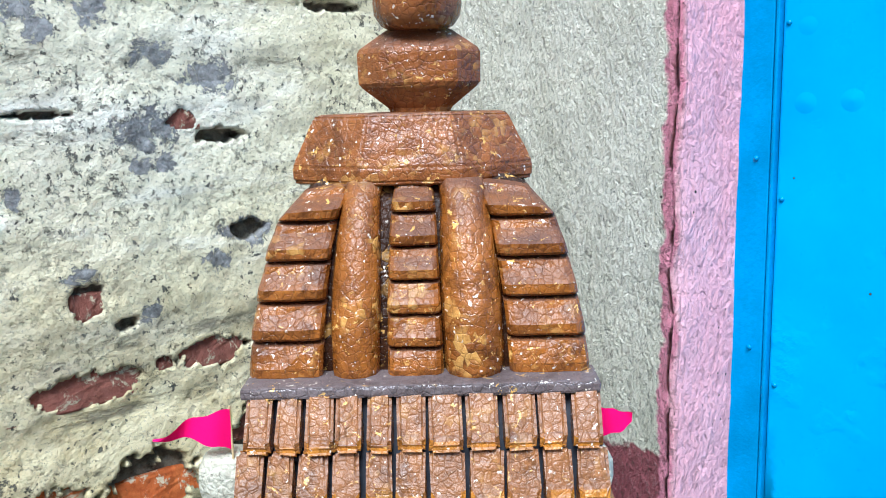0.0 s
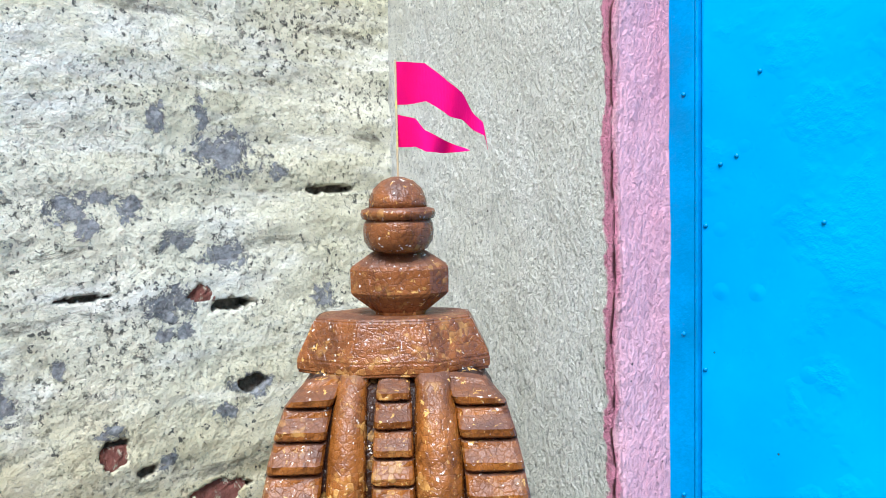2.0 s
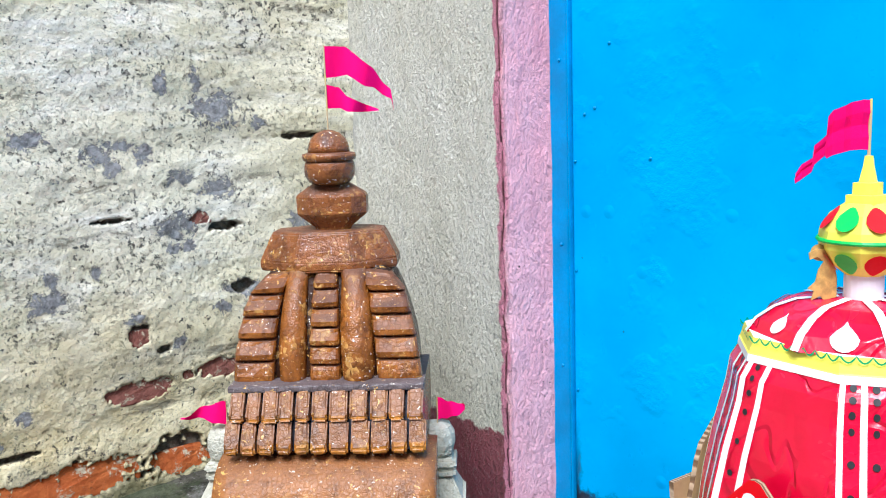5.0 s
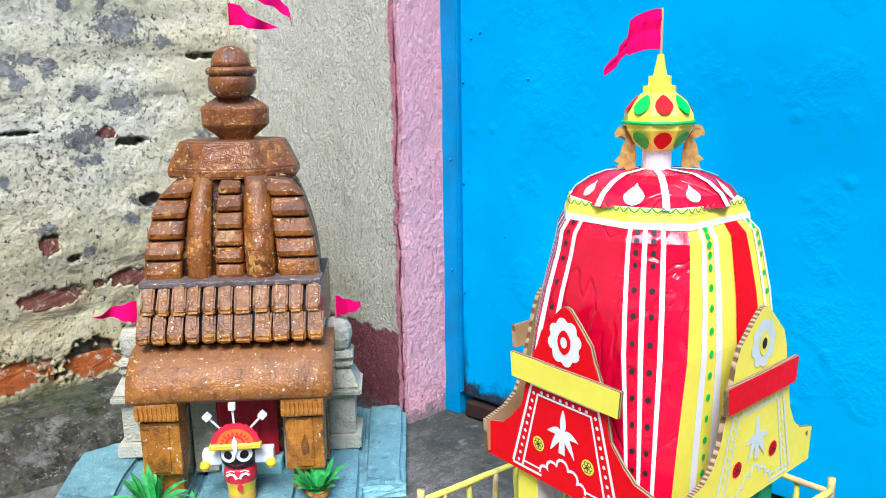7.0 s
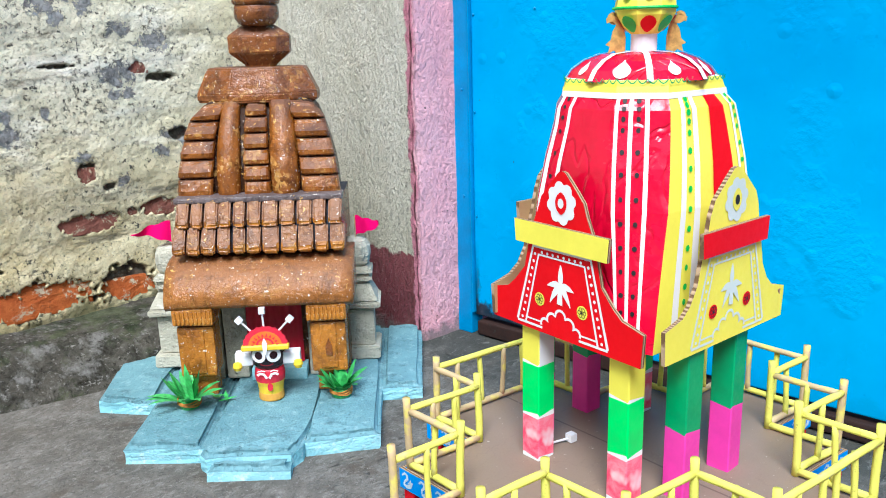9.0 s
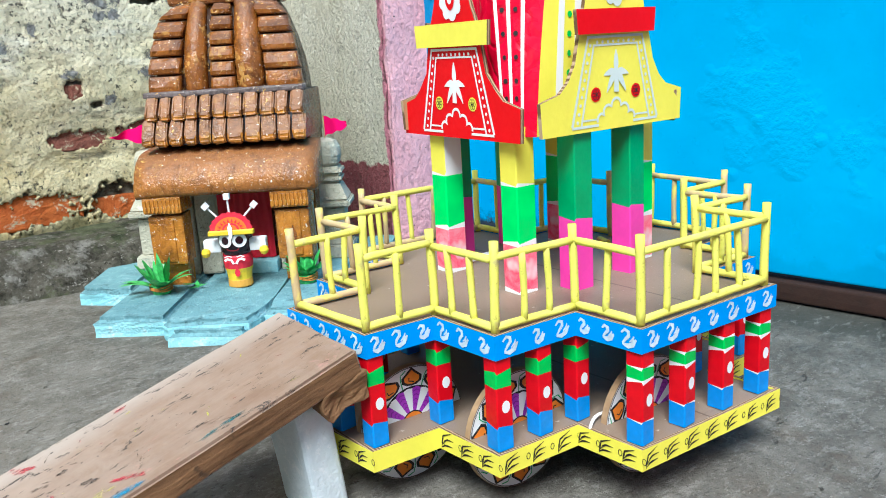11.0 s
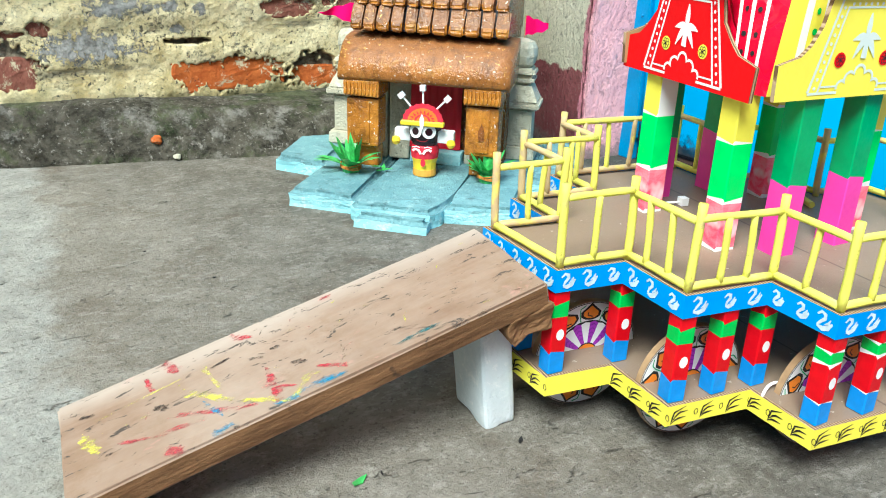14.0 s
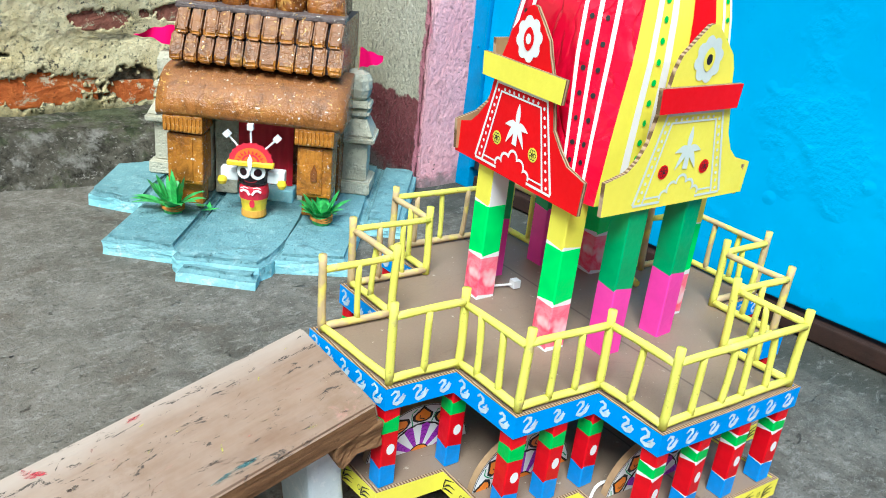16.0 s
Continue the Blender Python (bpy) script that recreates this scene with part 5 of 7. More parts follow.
def leaf_pot(m, seed, fan):
    rnd = random.Random(seed)
    t = thing("leaf_pot", m, "tuft of cut green leaves tied with orange raffia", "plant", "leaf pots")
    bm = bmesh.new()
    lathe(bm, [(0.013, 0.0), (0.016, 0.002), (0.019, 0.016), (0.017, 0.018)], 14, 0, 0.08)
    part("pot", bm, LEAF, t)
    bm = bmesh.new()
    for k in range(3):
        ring = [Vector((0.0195 * math.cos(a), 0.0195 * math.sin(a), 0.010 + 0.003 * k + 0.002 * math.sin(a * 2 + k))) for a in np.linspace(0, 2 * math.pi, 15)]
        for p, q in zip(ring, ring[1:]):
            tube(bm, p, q, 0.0014, 0.0014, 5)
    part("tie", bm, RAFFIA, t, "orange raffia tie")
    for i in range(24):
        a = 2 * math.pi * (i + rnd.uniform(-0.3, 0.3)) / 24 * 3.0
        lean = rnd.uniform(0.35, 1.6) if i % 3 else rnd.uniform(0.1, 0.5)
        ln = rnd.uniform(0.045, 0.072) * fan * (0.8 + 0.2 * lean)
        d = Vector((math.cos(a) * lean - 0.2, math.sin(a) * lean * 0.7, 1.0)).normalized()
        side = d.cross(Vector((0, 0, 1))).normalized() * rnd.uniform(0.0055, 0.0100)
        p0 = Vector((0.008 * math.cos(a), 0.008 * math.sin(a), 0.012))
        bm = bmesh.new()
        prev = None
        for s in range(8):
            u = s / 7
            c = p0 + d * ln * u - Vector((0, 0, 0.018 * u * u * lean))
            w = side * (0.45 + 2.2 * u * (1 - u)) * (1 - u ** 5)
            keel = Vector((0, 0, 0.0020 * (1 - u)))
            row = [bm.verts.new(c - w), bm.verts.new(c - keel), bm.verts.new(c + w)]
            if prev:
                bm.faces.new((prev[0], prev[1], row[1], row[0]))
                bm.faces.new((prev[1], prev[2], row[2], row[1]))
            prev = row
        part("leaf", bm, LEAF, t, smooth=True)
    return t


leaf_pot(TEMPLE @ pose(-0.130, -0.188, 0.0325), 3, 1.15)
leaf_pot(TEMPLE @ pose(0.130, -0.168, 0.0325), 8, 1.0)
bm = bmesh.new()
for i in range(4):
    a = 0.9 * i
    m = frame_on((0.01 * math.cos(a), 0.012 * math.sin(a), 0.004 + 0.001 * i), (math.cos(a * 2), math.sin(a * 2), 0.2), (-math.sin(a * 2), math.cos(a * 2), 0.15))
    slab(bm, [(-0.016, -0.002), (0, -0.004), (0.018, 0.0), (0, 0.004)], m, 0.0006)
tagged(part("fallen_leaf", bm, LEAF, m=TEMPLE @ pose(-0.080, -0.170, 0.034)), "few loose green leaf scraps on the blue platform", "leaf")


# ---- the model chariot ----
CHARIOT = pose(0.497, -0.229, 0, 0, 0, -7.7)
chariot = thing("model_chariot", CHARIOT, "red and yellow card model chariot on a stepped two-deck base", "model chariot")
SK = radians(3.1)


def K(u, v):
    return (u * math.cos(SK) - v * math.sin(SK), -u * math.sin(SK) + v * math.cos(SK))


quarter = [(-0.271, -0.059), (-0.195, -0.059), (-0.195, -0.144), (-0.0975, -0.144), (-0.0975, -0.220)]
right_q = [(0.0970, -0.220), (0.0970, -0.142), (0.180, -0.142), (0.180, -0.062), (0.254, -0.062)]
PLAN = quarter + right_q + [(u, -v) for u, v in reversed(right_q)] + [(-0.0975, 0.222), (-0.0975, 0.148), (-0.196, 0.148), (-0.196, 0.069), (-0.276, 0.069)]
LEFT_EDGE = len(PLAN) - 1


def inset(poly, d):
    out = []
    k = len(poly)
    for i in range(k):
        p, q, r = (Vector(poly[(i + j) % k]) for j in (-1, 0, 1))
        a, b = (q - p).normalized(), (r - q).normalized()
        na, nb = Vector((-a.y, a.x)), Vector((-b.y, b.x))
        out.append(tuple(q + (na + nb) * d / (1 + na.dot(nb))))
    return out


def deck(name, z0, z1, grow, mat_side, stroke, kind):
    poly = [K(u, v) for u, v in inset(PLAN, -grow)]
    inner = inset(poly, 0.0042)
    bm = bmesh.new()
    prism(bm, inner, z0 + 0.006, z1 - 0.002)
    part(name, bm, CARDBOARD, chariot, "brown corrugated cardboard deck")
    k = len(poly)
    for i in range(k):
        p, q = Vector(poly[i]), Vector(poly[(i + 1) % k])
        a, b = Vector(inner[i]), Vector(inner[(i + 1) % k])
        bm = bmesh.new()
        prism(bm, [tuple(p), tuple(q), tuple(b), tuple(a)], z0, z1, 0, 1, 0)
        band = part("deck_band", bm, [mat_side, FLUTED], chariot)
        ln = (q - p).length
        m = frame_on((p.x, p.y, (z0 + z1) / 2), (q.x - p.x, q.y - p.y, 0), (0, 0, 1))
        n = max(1, round(ln / (0.029 if kind == "bird" else 0.030)))
        rnd = random.Random(i * 7 + len(name))
        for j in range(n):
            x = ln * (j + 0.5) / n + rnd.uniform(-0.002, 0.002)
            bm = bmesh.new()
            if kind == "bird":
                w = 0.0080 * rnd.uniform(0.85, 1.15)
                lean = rnd.uniform(-0.15, 0.25) * w
                ribbon(bm, [(x - w * 0.95, w * 0.55), (x - w * 0.50, w * 0.98), (x - w * 0.02, w * 0.78), (x + w * 0.02, w * 0.35), (x - w * 0.40, -w * 0.10), (x - w * 0.70 + lean, -w * 0.62)], lambda t: 0.0018 + 0.0020 * math.sin(math.pi * t), m, 0.0005)
                ribbon(bm, [(x - w * 0.72 + lean, -w * 0.66), (x - w * 0.1, -w * 0.80), (x + w * 0.50, -w * 0.55), (x + w * 0.98, w * 0.12)], lambda t: 0.0018 + 0.0036 * math.sin(math.pi * t), m, 0.0006)
                ribbon(bm, [(x + w * 0.10, -w * 0.30), (x + w * 0.55, w * 0.02), (x + w * 0.70, w * 0.45)], lambda t: 0.0010 + 0.0016 * math.sin(math.pi * t), m, 0.0007)
                part("painted_bird", bm, stroke, band)
            elif i != 0:
                w = 0.0114 * rnd.uniform(0.85, 1.05)
                for px, py, qx, qy, rx, ry in ((-1.0, -0.85, -0.75, 0.35, 0.35, 0.80), (-0.85, -0.45, -0.2, 0.20, 0.60, 0.25), (-0.98, -0.75, -0.2, -0.35, 0.45, -0.30)):
                    swing = rnd.uniform(0.85, 1.15)
                    ribbon(bm, [(x + w * px, w * py), (x + w * (px + qx) / 2, w * (py + qy) / 2 + w * 0.1), (x + w * qx, w * qy * swing), (x + w * rx, w * ry * swing)], lambda t: 0.0004 + 0.0019 * math.sin(math.pi * t), m, 0.0005)
                ribbon(bm, [(x + w * 1.45 + 0.0022 * math.cos(a), 0.0032 * math.sin(a)) for a in np.linspace(0, 2 * math.pi, 9)], 0.0008, m, 0.0005)
                part("painted_leaf", bm, stroke, band)
            else:
                bm.free()


deck("upper_deck", 0.1615, 0.1850, 0.001, BLUE_BAND, WHITE_INK, "bird")
deck("lower_deck", 0.0495, 0.0715, 0.006, YELLOW, BLACK, "leaf")


# Railing of reed sticks round the upper deck.
def stick_mesh(name, length, r, mat):
    bm = bmesh.new()
    rings = []
    n = 8
    steps = 6
    for s in range(steps + 1):
        z = length * s / steps
        rr = r * (1 + 0.10 * noise.noise((z * 50, r * 900, length * 70)))
        rings.append([bm.verts.new((rr * math.cos(2 * math.pi * i / n) + 0.0006 * math.sin(z * 60), rr * math.sin(2 * math.pi * i / n), z)) for i in range(n)])
    for lo, hi in zip(rings, rings[1:]):
        for i in range(n):
            bm.faces.new((lo[i], lo[(i + 1) % n], hi[(i + 1) % n], hi[i]))
    bm.faces.new(rings[0][::-1])
    bm.faces.new(rings[-1])
    return finish(name, bm, mat, True)


post_paint, post_bare = stick_mesh("post", 0.085, 0.0043, STICK), stick_mesh("post", 0.085, 0.0043, BARE_STICK)
bal_paint, bal_bare = stick_mesh("baluster", 0.066, 0.0034, STICK), stick_mesh("baluster", 0.066, 0.0034, BARE_STICK)
rnd = random.Random(5)
rail_line = [K(u, v) for u, v in inset(PLAN, 0.0075)]
kk = len(rail_line)
for i in range(kk):
    p, q = Vector(rail_line[i]), Vector(rail_line[(i + 1) % kk])
    far = p.y > 0.05 or (p.x > 0.13 and p.y > -0.15)
    turn = rnd.uniform(0, 360)
    part("post", post_bare if far and i % 2 else post_paint, None, chariot, m=pose(p.x, p.y, 0.1840, rnd.uniform(-1.5, 1.5), rnd.uniform(-1.5, 1.5), turn))
    d = q - p
    ln = d.length
    h = rnd.uniform(-0.0015, 0.0015)
    for zz, r, on in ((0.1895, 0.0040, True), (0.2535 + h, 0.0038, i != LEFT_EDGE)):
        if not on:
            continue
        rot = Vector((d.x, d.y, rnd.uniform(-0.002, 0.002))).to_track_quat("Z", "Y").to_matrix().to_4x4()
        bare = far and (i + (zz > 0.22)) % 2 == 0
        part("rail", stick_mesh("rail", ln - 0.004, r, BARE_STICK if bare else STICK), None, chariot, m=Matrix.Translation((p.x + d.x * 0.002 / ln, p.y + d.y * 0.002 / ln, zz)) @ rot)
    n = 0 if i == LEFT_EDGE else max(1, round(ln / 0.0335) - 1)
    for j in range(n):
        s = p + d * ((j + 1) / (n + 1) + rnd.uniform(-0.02, 0.02))
        part("baluster", bal_bare if far and j % 2 else bal_paint, None, chariot, m=pose(s.x, s.y, 0.1880, rnd.uniform(-3, 3), rnd.uniform(-3, 3), rnd.uniform(0, 360)))


# Short painted posts between the decks.
def banded(size, bands, bare=None):
    """A square post in painted bands; uneven paint edges."""
    bm = bmesh.new()
    s = size / 2
    c = 0.0012
    ring = [(-s + c, -s), (s - c, -s), (s, -s + c), (s, s - c), (s - c, s), (-s + c, s), (-s, s - c), (-s, -s + c)]
    prev = None
    for t, (z, mi) in enumerate(bands):
        now = [bm.verts.new((x, y, z + (0 if t in (0, len(bands) - 1) else 0.0019 * math.sin(i * 2.1 + t * 1.7)))) for i, (x, y) in enumerate(ring)]
        if prev:
            for i in range(8):
                f = bm.faces.new((prev[i], prev[(i + 1) % 8], now[(i + 1) % 8], now[i]))
                f.material_index = bands[t - 1][1]
                if bare is not None and t == len(bands) - 1 and i == bare:
                    f.material_index = 3
        else:
            bm.faces.new(now[::-1])
        prev = now
    bm.faces.new(prev).material_index = bands[-1][1]
    return bm


low_bands = [(0.0, 0), (0.0235, 1), (0.0635, 2), (0.0780, 1), (0.0915, 1)]
lined = [(0.0, 0), (0.0225, 3), (0.0245, 1), (0.0615, 3), (0.0635, 2), (0.0755, 3), (0.0775, 1), (0.0915, 1)]
low_post = finish("deck_post", banded(0.0185, low_bands), [BLUE_FOOT, RED, GREEN, WHITE])
low_post_lined = finish("deck_post", banded(0.0185, lined), [BLUE_FOOT, RED, GREEN, WHITE])
bm = bmesh.new()
disc(bm, 0.0008, 0.0, 0.0047, frame_on((0, -0.0093, 0.043), (1, 0, 0), (0, 0, 1)), 0.0004, 14, 0, 0.0062)
dot_mesh = finish("white_dot", bm, WHITE)
inn = inset(PLAN, 0.0105)
spots = []
for i in range(len(inn)):
    p, q = Vector(inn[i]), Vector(inn[(i + 1) % len(inn)])
    ln = (q - p).length
    spots.append((p, abs(p.y + 0.2115) < 0.004))
    extra = 2 if ln > 0.15 else (1 if ln > 0.09 else 0)
    if ln < 0.06:
        extra = 0
    for j in range(extra):
        s = p.lerp(q, (j + 1) / (extra + 1))
        spots.append((s, abs(s.y + 0.2115) < 0.004))
for s, front in spots:
    x, y = K(s.x, s.y)
    o = part("deck_post", low_post_lined if front else low_post, None, chariot, m=pose(x, y, 0.0705, 0, 0, rnd.uniform(-5, 5)))
    part("white_dot", dot_mesh, None, o)

# Wheels: card discs with a painted flower.
TAN_EDGE = paint("tan_card_edge", (0.40, 0.26, 0.14), 0.85, coarse=60, var=0.4)


def wheel(u, v, spin):
    x, y = K(u, v)
    bm = bmesh.new()
    n = 40
    m = frame_on((0, 0, 0), (1, 0, 0), (0, 0, 1))
    slab(bm, [(0.062 * math.cos(2 * math.pi * i / n), 0.062 * math.sin(2 * math.pi * i / n)) for i in range(n)], m, 0.0075, 0, 1)
    w = part("wheel", bm, [CARDBOARD, TAN_EDGE], chariot, m=pose(x, y, 0.0622, 0, 0, -3) @ pose(0, 0, 0, 0, spin, 0))
    m = m @ Matrix.Translation((0, 0, 0.0077))
    bm = bmesh.new()
    disc(bm, 0, 0, 0.0612, m, 0.0, 40, 0)
    petals = 11
    for i in range(petals):
        a = 2 * math.pi * i / petals
        for big_, mi, h in ((1.14, 1, 0.0003), (0.84, 2, 0.0006)):
            pts = []
            for r, t in ((0.0415, 0.0), (0.0425, -0.13), (0.0460, -0.225), (0.0510, -0.215), (0.0545, -0.10), (0.0590, 0.0), (0.0545, 0.10), (0.0510, 0.215), (0.0460, 0.225), (0.0425, 0.13)):
                rr = 0.0490 + (r - 0.0490) * big_
                pts.append((rr * math.cos(a + t * big_), rr * math.sin(a + t * big_)))
            blob(bm, pts, m, h, mi)
        ribbon(bm, [(r * math.cos(a + t), r * math.sin(a + t)) for r, t in ((0.0445, -0.05), (0.0465, 0.08), (0.0500, 0.07))], 0.0013, m, 0.0008, 1)
        b = a + math.pi / petals
        ribbon(bm, [(r * math.cos(b + t), r * math.sin(b + t)) for r, t in ((0.0400, 0.0), (0.050, -0.01), (0.0555, -0.04), (0.0585, -0.16))], 0.0012, m, 0.0007, 5)
    ribbon(bm, [(0.0605 * math.cos(t), 0.0605 * math.sin(t)) for t in np.linspace(0, 2 * math.pi, 41)[:-1]], 0.0009, m, 0.0004, 1, True)
    disc(bm, 0, 0, 0.0400, m, 0.0004, 40, 1)
    rays = 22
    for i in range(rays):
        a, b = 2 * math.pi * i / rays, 2 * math.pi * (i + 1) / rays
        c = (a + b) / 2
        tip = 0.0395 if i % 2 else 0.0385
        q = [(0.0375 * math.cos(a), 0.0375 * math.sin(a)), (tip * math.cos(c), tip * math.sin(c)), (0.0375 * math.cos(b), 0.0375 * math.sin(b)), (0.012 * math.cos(b), 0.012 * math.sin(b)), (0.012 * math.cos(a), 0.012 * math.sin(a))]
        blob(bm, q, m, 0.0007, 3 if i % 2 else 0)
        if i % 2:
            for r in (0.019, 0.024, 0.029, 0.034):
                ribbon(bm, [((r + k * 0.002) * math.cos(t), (r + k * 0.002) * math.sin(t)) for k, t in ((0, a + 0.02), (1, c), (0, b - 0.02))], 0.0010, m, 0.0009, 4)
    disc(bm, 0, 0, 0.0135, m, 0.0009, 24, 1)
    disc(bm, 0, 0, 0.0122, m, 0.0012, 24, 2)
    part("painted_face", bm, [WHITE, BLACK, ORANGE, PURPLE, paint("violet_ink", (0.20, 0.01, 0.30), 0.5), DARK_GREEN], w, "white face with orange petals and purple rays")


wheel(-0.198, -0.012, 10)
wheel(-0.133, -0.095, 25)
wheel(-0.020, -0.158, 5)
wheel(0.13, 0.105, 0)
wheel(0.02, 0.165, 0)
wheel(0.19, 0.02, 0)

# The canopy stands a little off the middle of the deck and is turned a little on it.
CANOPY_X, CANOPY_Y, CANOPY_TURN = 0.018, 0.019, radians(-1.5)


def on_canopy(u, v):
    c, s = math.cos(CANOPY_TURN), math.sin(CANOPY_TURN)
    return (CANOPY_X + u * c - v * s, CANOPY_Y + u * s + v * c)


# Tall posts that carry the canopy.
tall_left = [(0.0, 3), (0.0035, 0), (0.052, 3), (0.0555, 1), (0.112, 3), (0.1155, 2), (0.172, 2)]
tall_front = [(0.0, 0), (0.075, 1), (0.172, 1)]
mesh_left = finish("canopy_post", banded(0.0255, tall_left), [WASHED_PINK, BRIGHT_GREEN, YELLOW, WHITE])
mesh_bare = finish("canopy_post", banded(0.0255, tall_left, 0), [WASHED_PINK, BRIGHT_GREEN, YELLOW, WHITE])
mesh_front = finish("canopy_post", banded(0.0255, tall_front), [MAGENTA, DARK_GREEN])
for x, y, me in ((-0.068, 0.079, mesh_bare), (-0.072, -0.044, mesh_left), (-0.023, -0.077, mesh_front), (0.062, -0.074, mesh_front), (0.111, -0.046, mesh_left), (0.108, 0.075, mesh_left), (0.064, 0.121, mesh_front), (-0.022, 0.120, mesh_front)):
    part("canopy_post", me, None, chariot, m=pose(x, y, 0.1830, 0, 0, rnd.uniform(-4, 4)))

# Canopy: eight-sided, four broad and four narrow sides.
RINGS = [(0.345, 0.1005, 0.072), (0.37, 0.1005, 0.070), (0.40, 0.1000, 0.067), (0.44, 0.0990, 0.062), (0.48, 0.0975, 0.056), (0.52, 0.092, 0.050), (0.555, 0.085, 0.044), (0.573, 0.0825, 0.0425), (0.585, 0.076, 0.039)]


def octagon(hw, hl):
    """Eight corners, a little uneven as the card was folded."""
    swell = max(-0.004 if hl < 0.0445 else 0.0, 0.0075 - (2.0 if hl < 0.0445 else 0.6) * abs(hl - 0.0445))
    return [on_canopy(*p) for p in ((-0.96 * hw, 0.95 * hl), (-0.95 * hw, -0.75 * hl), (-1.15 * hl, -0.90 * hw), (1.15 * hl + swell, -0.93 * hw), (hw, -0.8 * hl), (hw, 0.9 * hl), (1.05 * hl, 0.95 * hw), (-0.95 * hl, 0.94 * hw))]


bm = bmesh.new()
rings = [[bm.verts.new((x, y, z)) for x, y in octagon(hw, hl)] for z, hw, hl in RINGS]
SIDE = (0, 0, 1, 1, 0, 0, 1, 0)
for lo, hi in zip(rings, rings[1:]):
    for i in range(8):
        bm.faces.new((lo[i], lo[(i + 1) % 8], hi[(i + 1) % 8], hi[i])).material_index = SIDE[i]
bm.faces.new(rings[0][::-1])
bm.faces.new(rings[-1])
canopy = part("canopy", bm, [CRINKLED_RED, YELLOW], chariot, "red and yellow paper-covered canopy body")


def on_side(i, s, k, lift):
    z, hw, hl = RINGS[k]
    o = octagon(hw, hl)
    a, b = Vector(o[i]), Vector(o[(i + 1) % 8])
    d = (b - a).normalized()
    p = a.lerp(b, s) + Vector((d.y, -d.x)) * -lift * -1
    return Vector((p.x, p.y, z))


def strip(bm, i, s0, s1, lift, mi, t0=None, t1=None):
    n = len(RINGS)
    prev = None
    for k in range(n):
        w = k / (n - 1)
        a = s0 if t0 is None else t0 + (s0 - t0) * w
        b = s1 if t1 is None else t1 + (s1 - t1) * w
        row = [bm.verts.new(on_side(i, a, k, lift)), bm.verts.new(on_side(i, b, k, lift))]
        if prev:
            bm.faces.new((prev[0], prev[1], row[1], row[0])).material_index = mi
        prev = row


def studs(bm, i, s, lift, mi, count, r, s_low=None):
    n = len(RINGS)
    for j in range(count):
        g = (j + 0.5) / count * (n - 1)
        k = min(int(g), n - 2)
        f = g - k
        ss = s if s_low is None else s_low + (s - s_low) * g / (n - 1)
        p = on_side(i, ss, k, lift).lerp(on_side(i, ss, k + 1, lift), f)
        right = on_side(i, 1, k, 0) - on_side(i, 0, k, 0)
        up = on_side(i, ss, k + 1, 0) - on_side(i, ss, k, 0)
        disc(bm, 0, 0, r * random.uniform(0.85, 1.15), frame_on(p, right, up), 0.0, 10, mi, r * 1.15)


random.seed(9)
bm = bmesh.new()
L = 0.0009
for i in (1, 5):
    for a, b in ((0.02, 0.09), (0.27, 0.35), (0.56, 0.64)):
        strip(bm, i, a, b, L, 0)
    studs(bm, i, 0.18, L, 1, 14, 0.0022)
    studs(bm, i, 0.45, L, 1, 14, 0.0022)
for i in (0, 4):
    strip(bm, i, 0.02, 0.08, L, 0)
    strip(bm, i, 0.24, 0.30, L, 0, 0.16, 0.21)
    studs(bm, i, 0.15, L, 1, 13, 0.002, 0.11)
for i in (7,):
    strip(bm, i, 0.45, 0.55, L, 0)
    strip(bm, i, 0.88, 0.97, L, 0)
    studs(bm, i, 0.72, L, 1, 13, 0.002)
for i in (2, 6):
    strip(bm, i, 0.14, 0.20, L, 0)
    strip(bm, i, 0.30, 0.37, L, 0)
    studs(bm, i, 0.25, L, 2, 17, 0.0028)
    strip(bm, i, 0.57, 0.77, L, 3, 0.50, 0.86)
    strip(bm, i, 0.885, 0.915, L, 0)
    studs(bm, i, 0.945, L, 2, 17, 0.0022)
    strip(bm, i, 0.97, 0.995, L, 0)
for i in (3,):
    strip(bm, i, 0.25, 0.34, L, 0)
    strip(bm, i, 0.70, 0.80, L, 0)
    studs(bm, i, 0.52, L, 2, 17, 0.0026)
part("painted_stripes", bm, [WHITE, BLACK, GREEN, CARD_RED], canopy, "white stripes with black and green dots")

bm = bmesh.new()
rings = []
for z, hw, hl in ((0.5835, 0.0777, 0.0400), (0.589, 0.0770, 0.0395), (0.590, 0.0762, 0.039), (0.6005, 0.0730, 0.0375)):
    rings.append([bm.verts.new((x, y, z)) for x, y in octagon(hw, hl)])
for t, (lo, hi) in enumerate(zip(rings, rings[1:])):
    for i in range(8):
        bm.faces.new((lo[i], lo[(i + 1) % 8], hi[(i + 1) % 8], hi[i])).material_index = 0 if t == 0 else 1
bm.faces.new(rings[0][::-1])
bm.faces.new(rings[-1])
part("canopy_band", bm, [WHITE, YELLOW], chariot, "yellow card band above a white edge")
bm = bmesh.new()
o0 = octagon(0.0752, 0.0388)
for i in range(8):
    a, b = Vector((*o0[i], 0.5985)), Vector((*o0[(i + 1) % 8], 0.5985))
    m = frame_on(a + Vector((0, 0, 0.001)), b - a, (0, 0, 1)) @ Matrix.Translation((0, 0, 0.0012))
    ln = (b - a).length
    n = int(ln / 0.008) * 6
    ribbon(bm, [(ln * t / n, 0.0022 - abs(math.sin(math.pi * t / 6)) * 0.0042) for t in range(n + 1)], 0.0012, m, 0)
part("scalloped_trim", bm, DARK_GREEN, chariot, "dark green scalloped line")

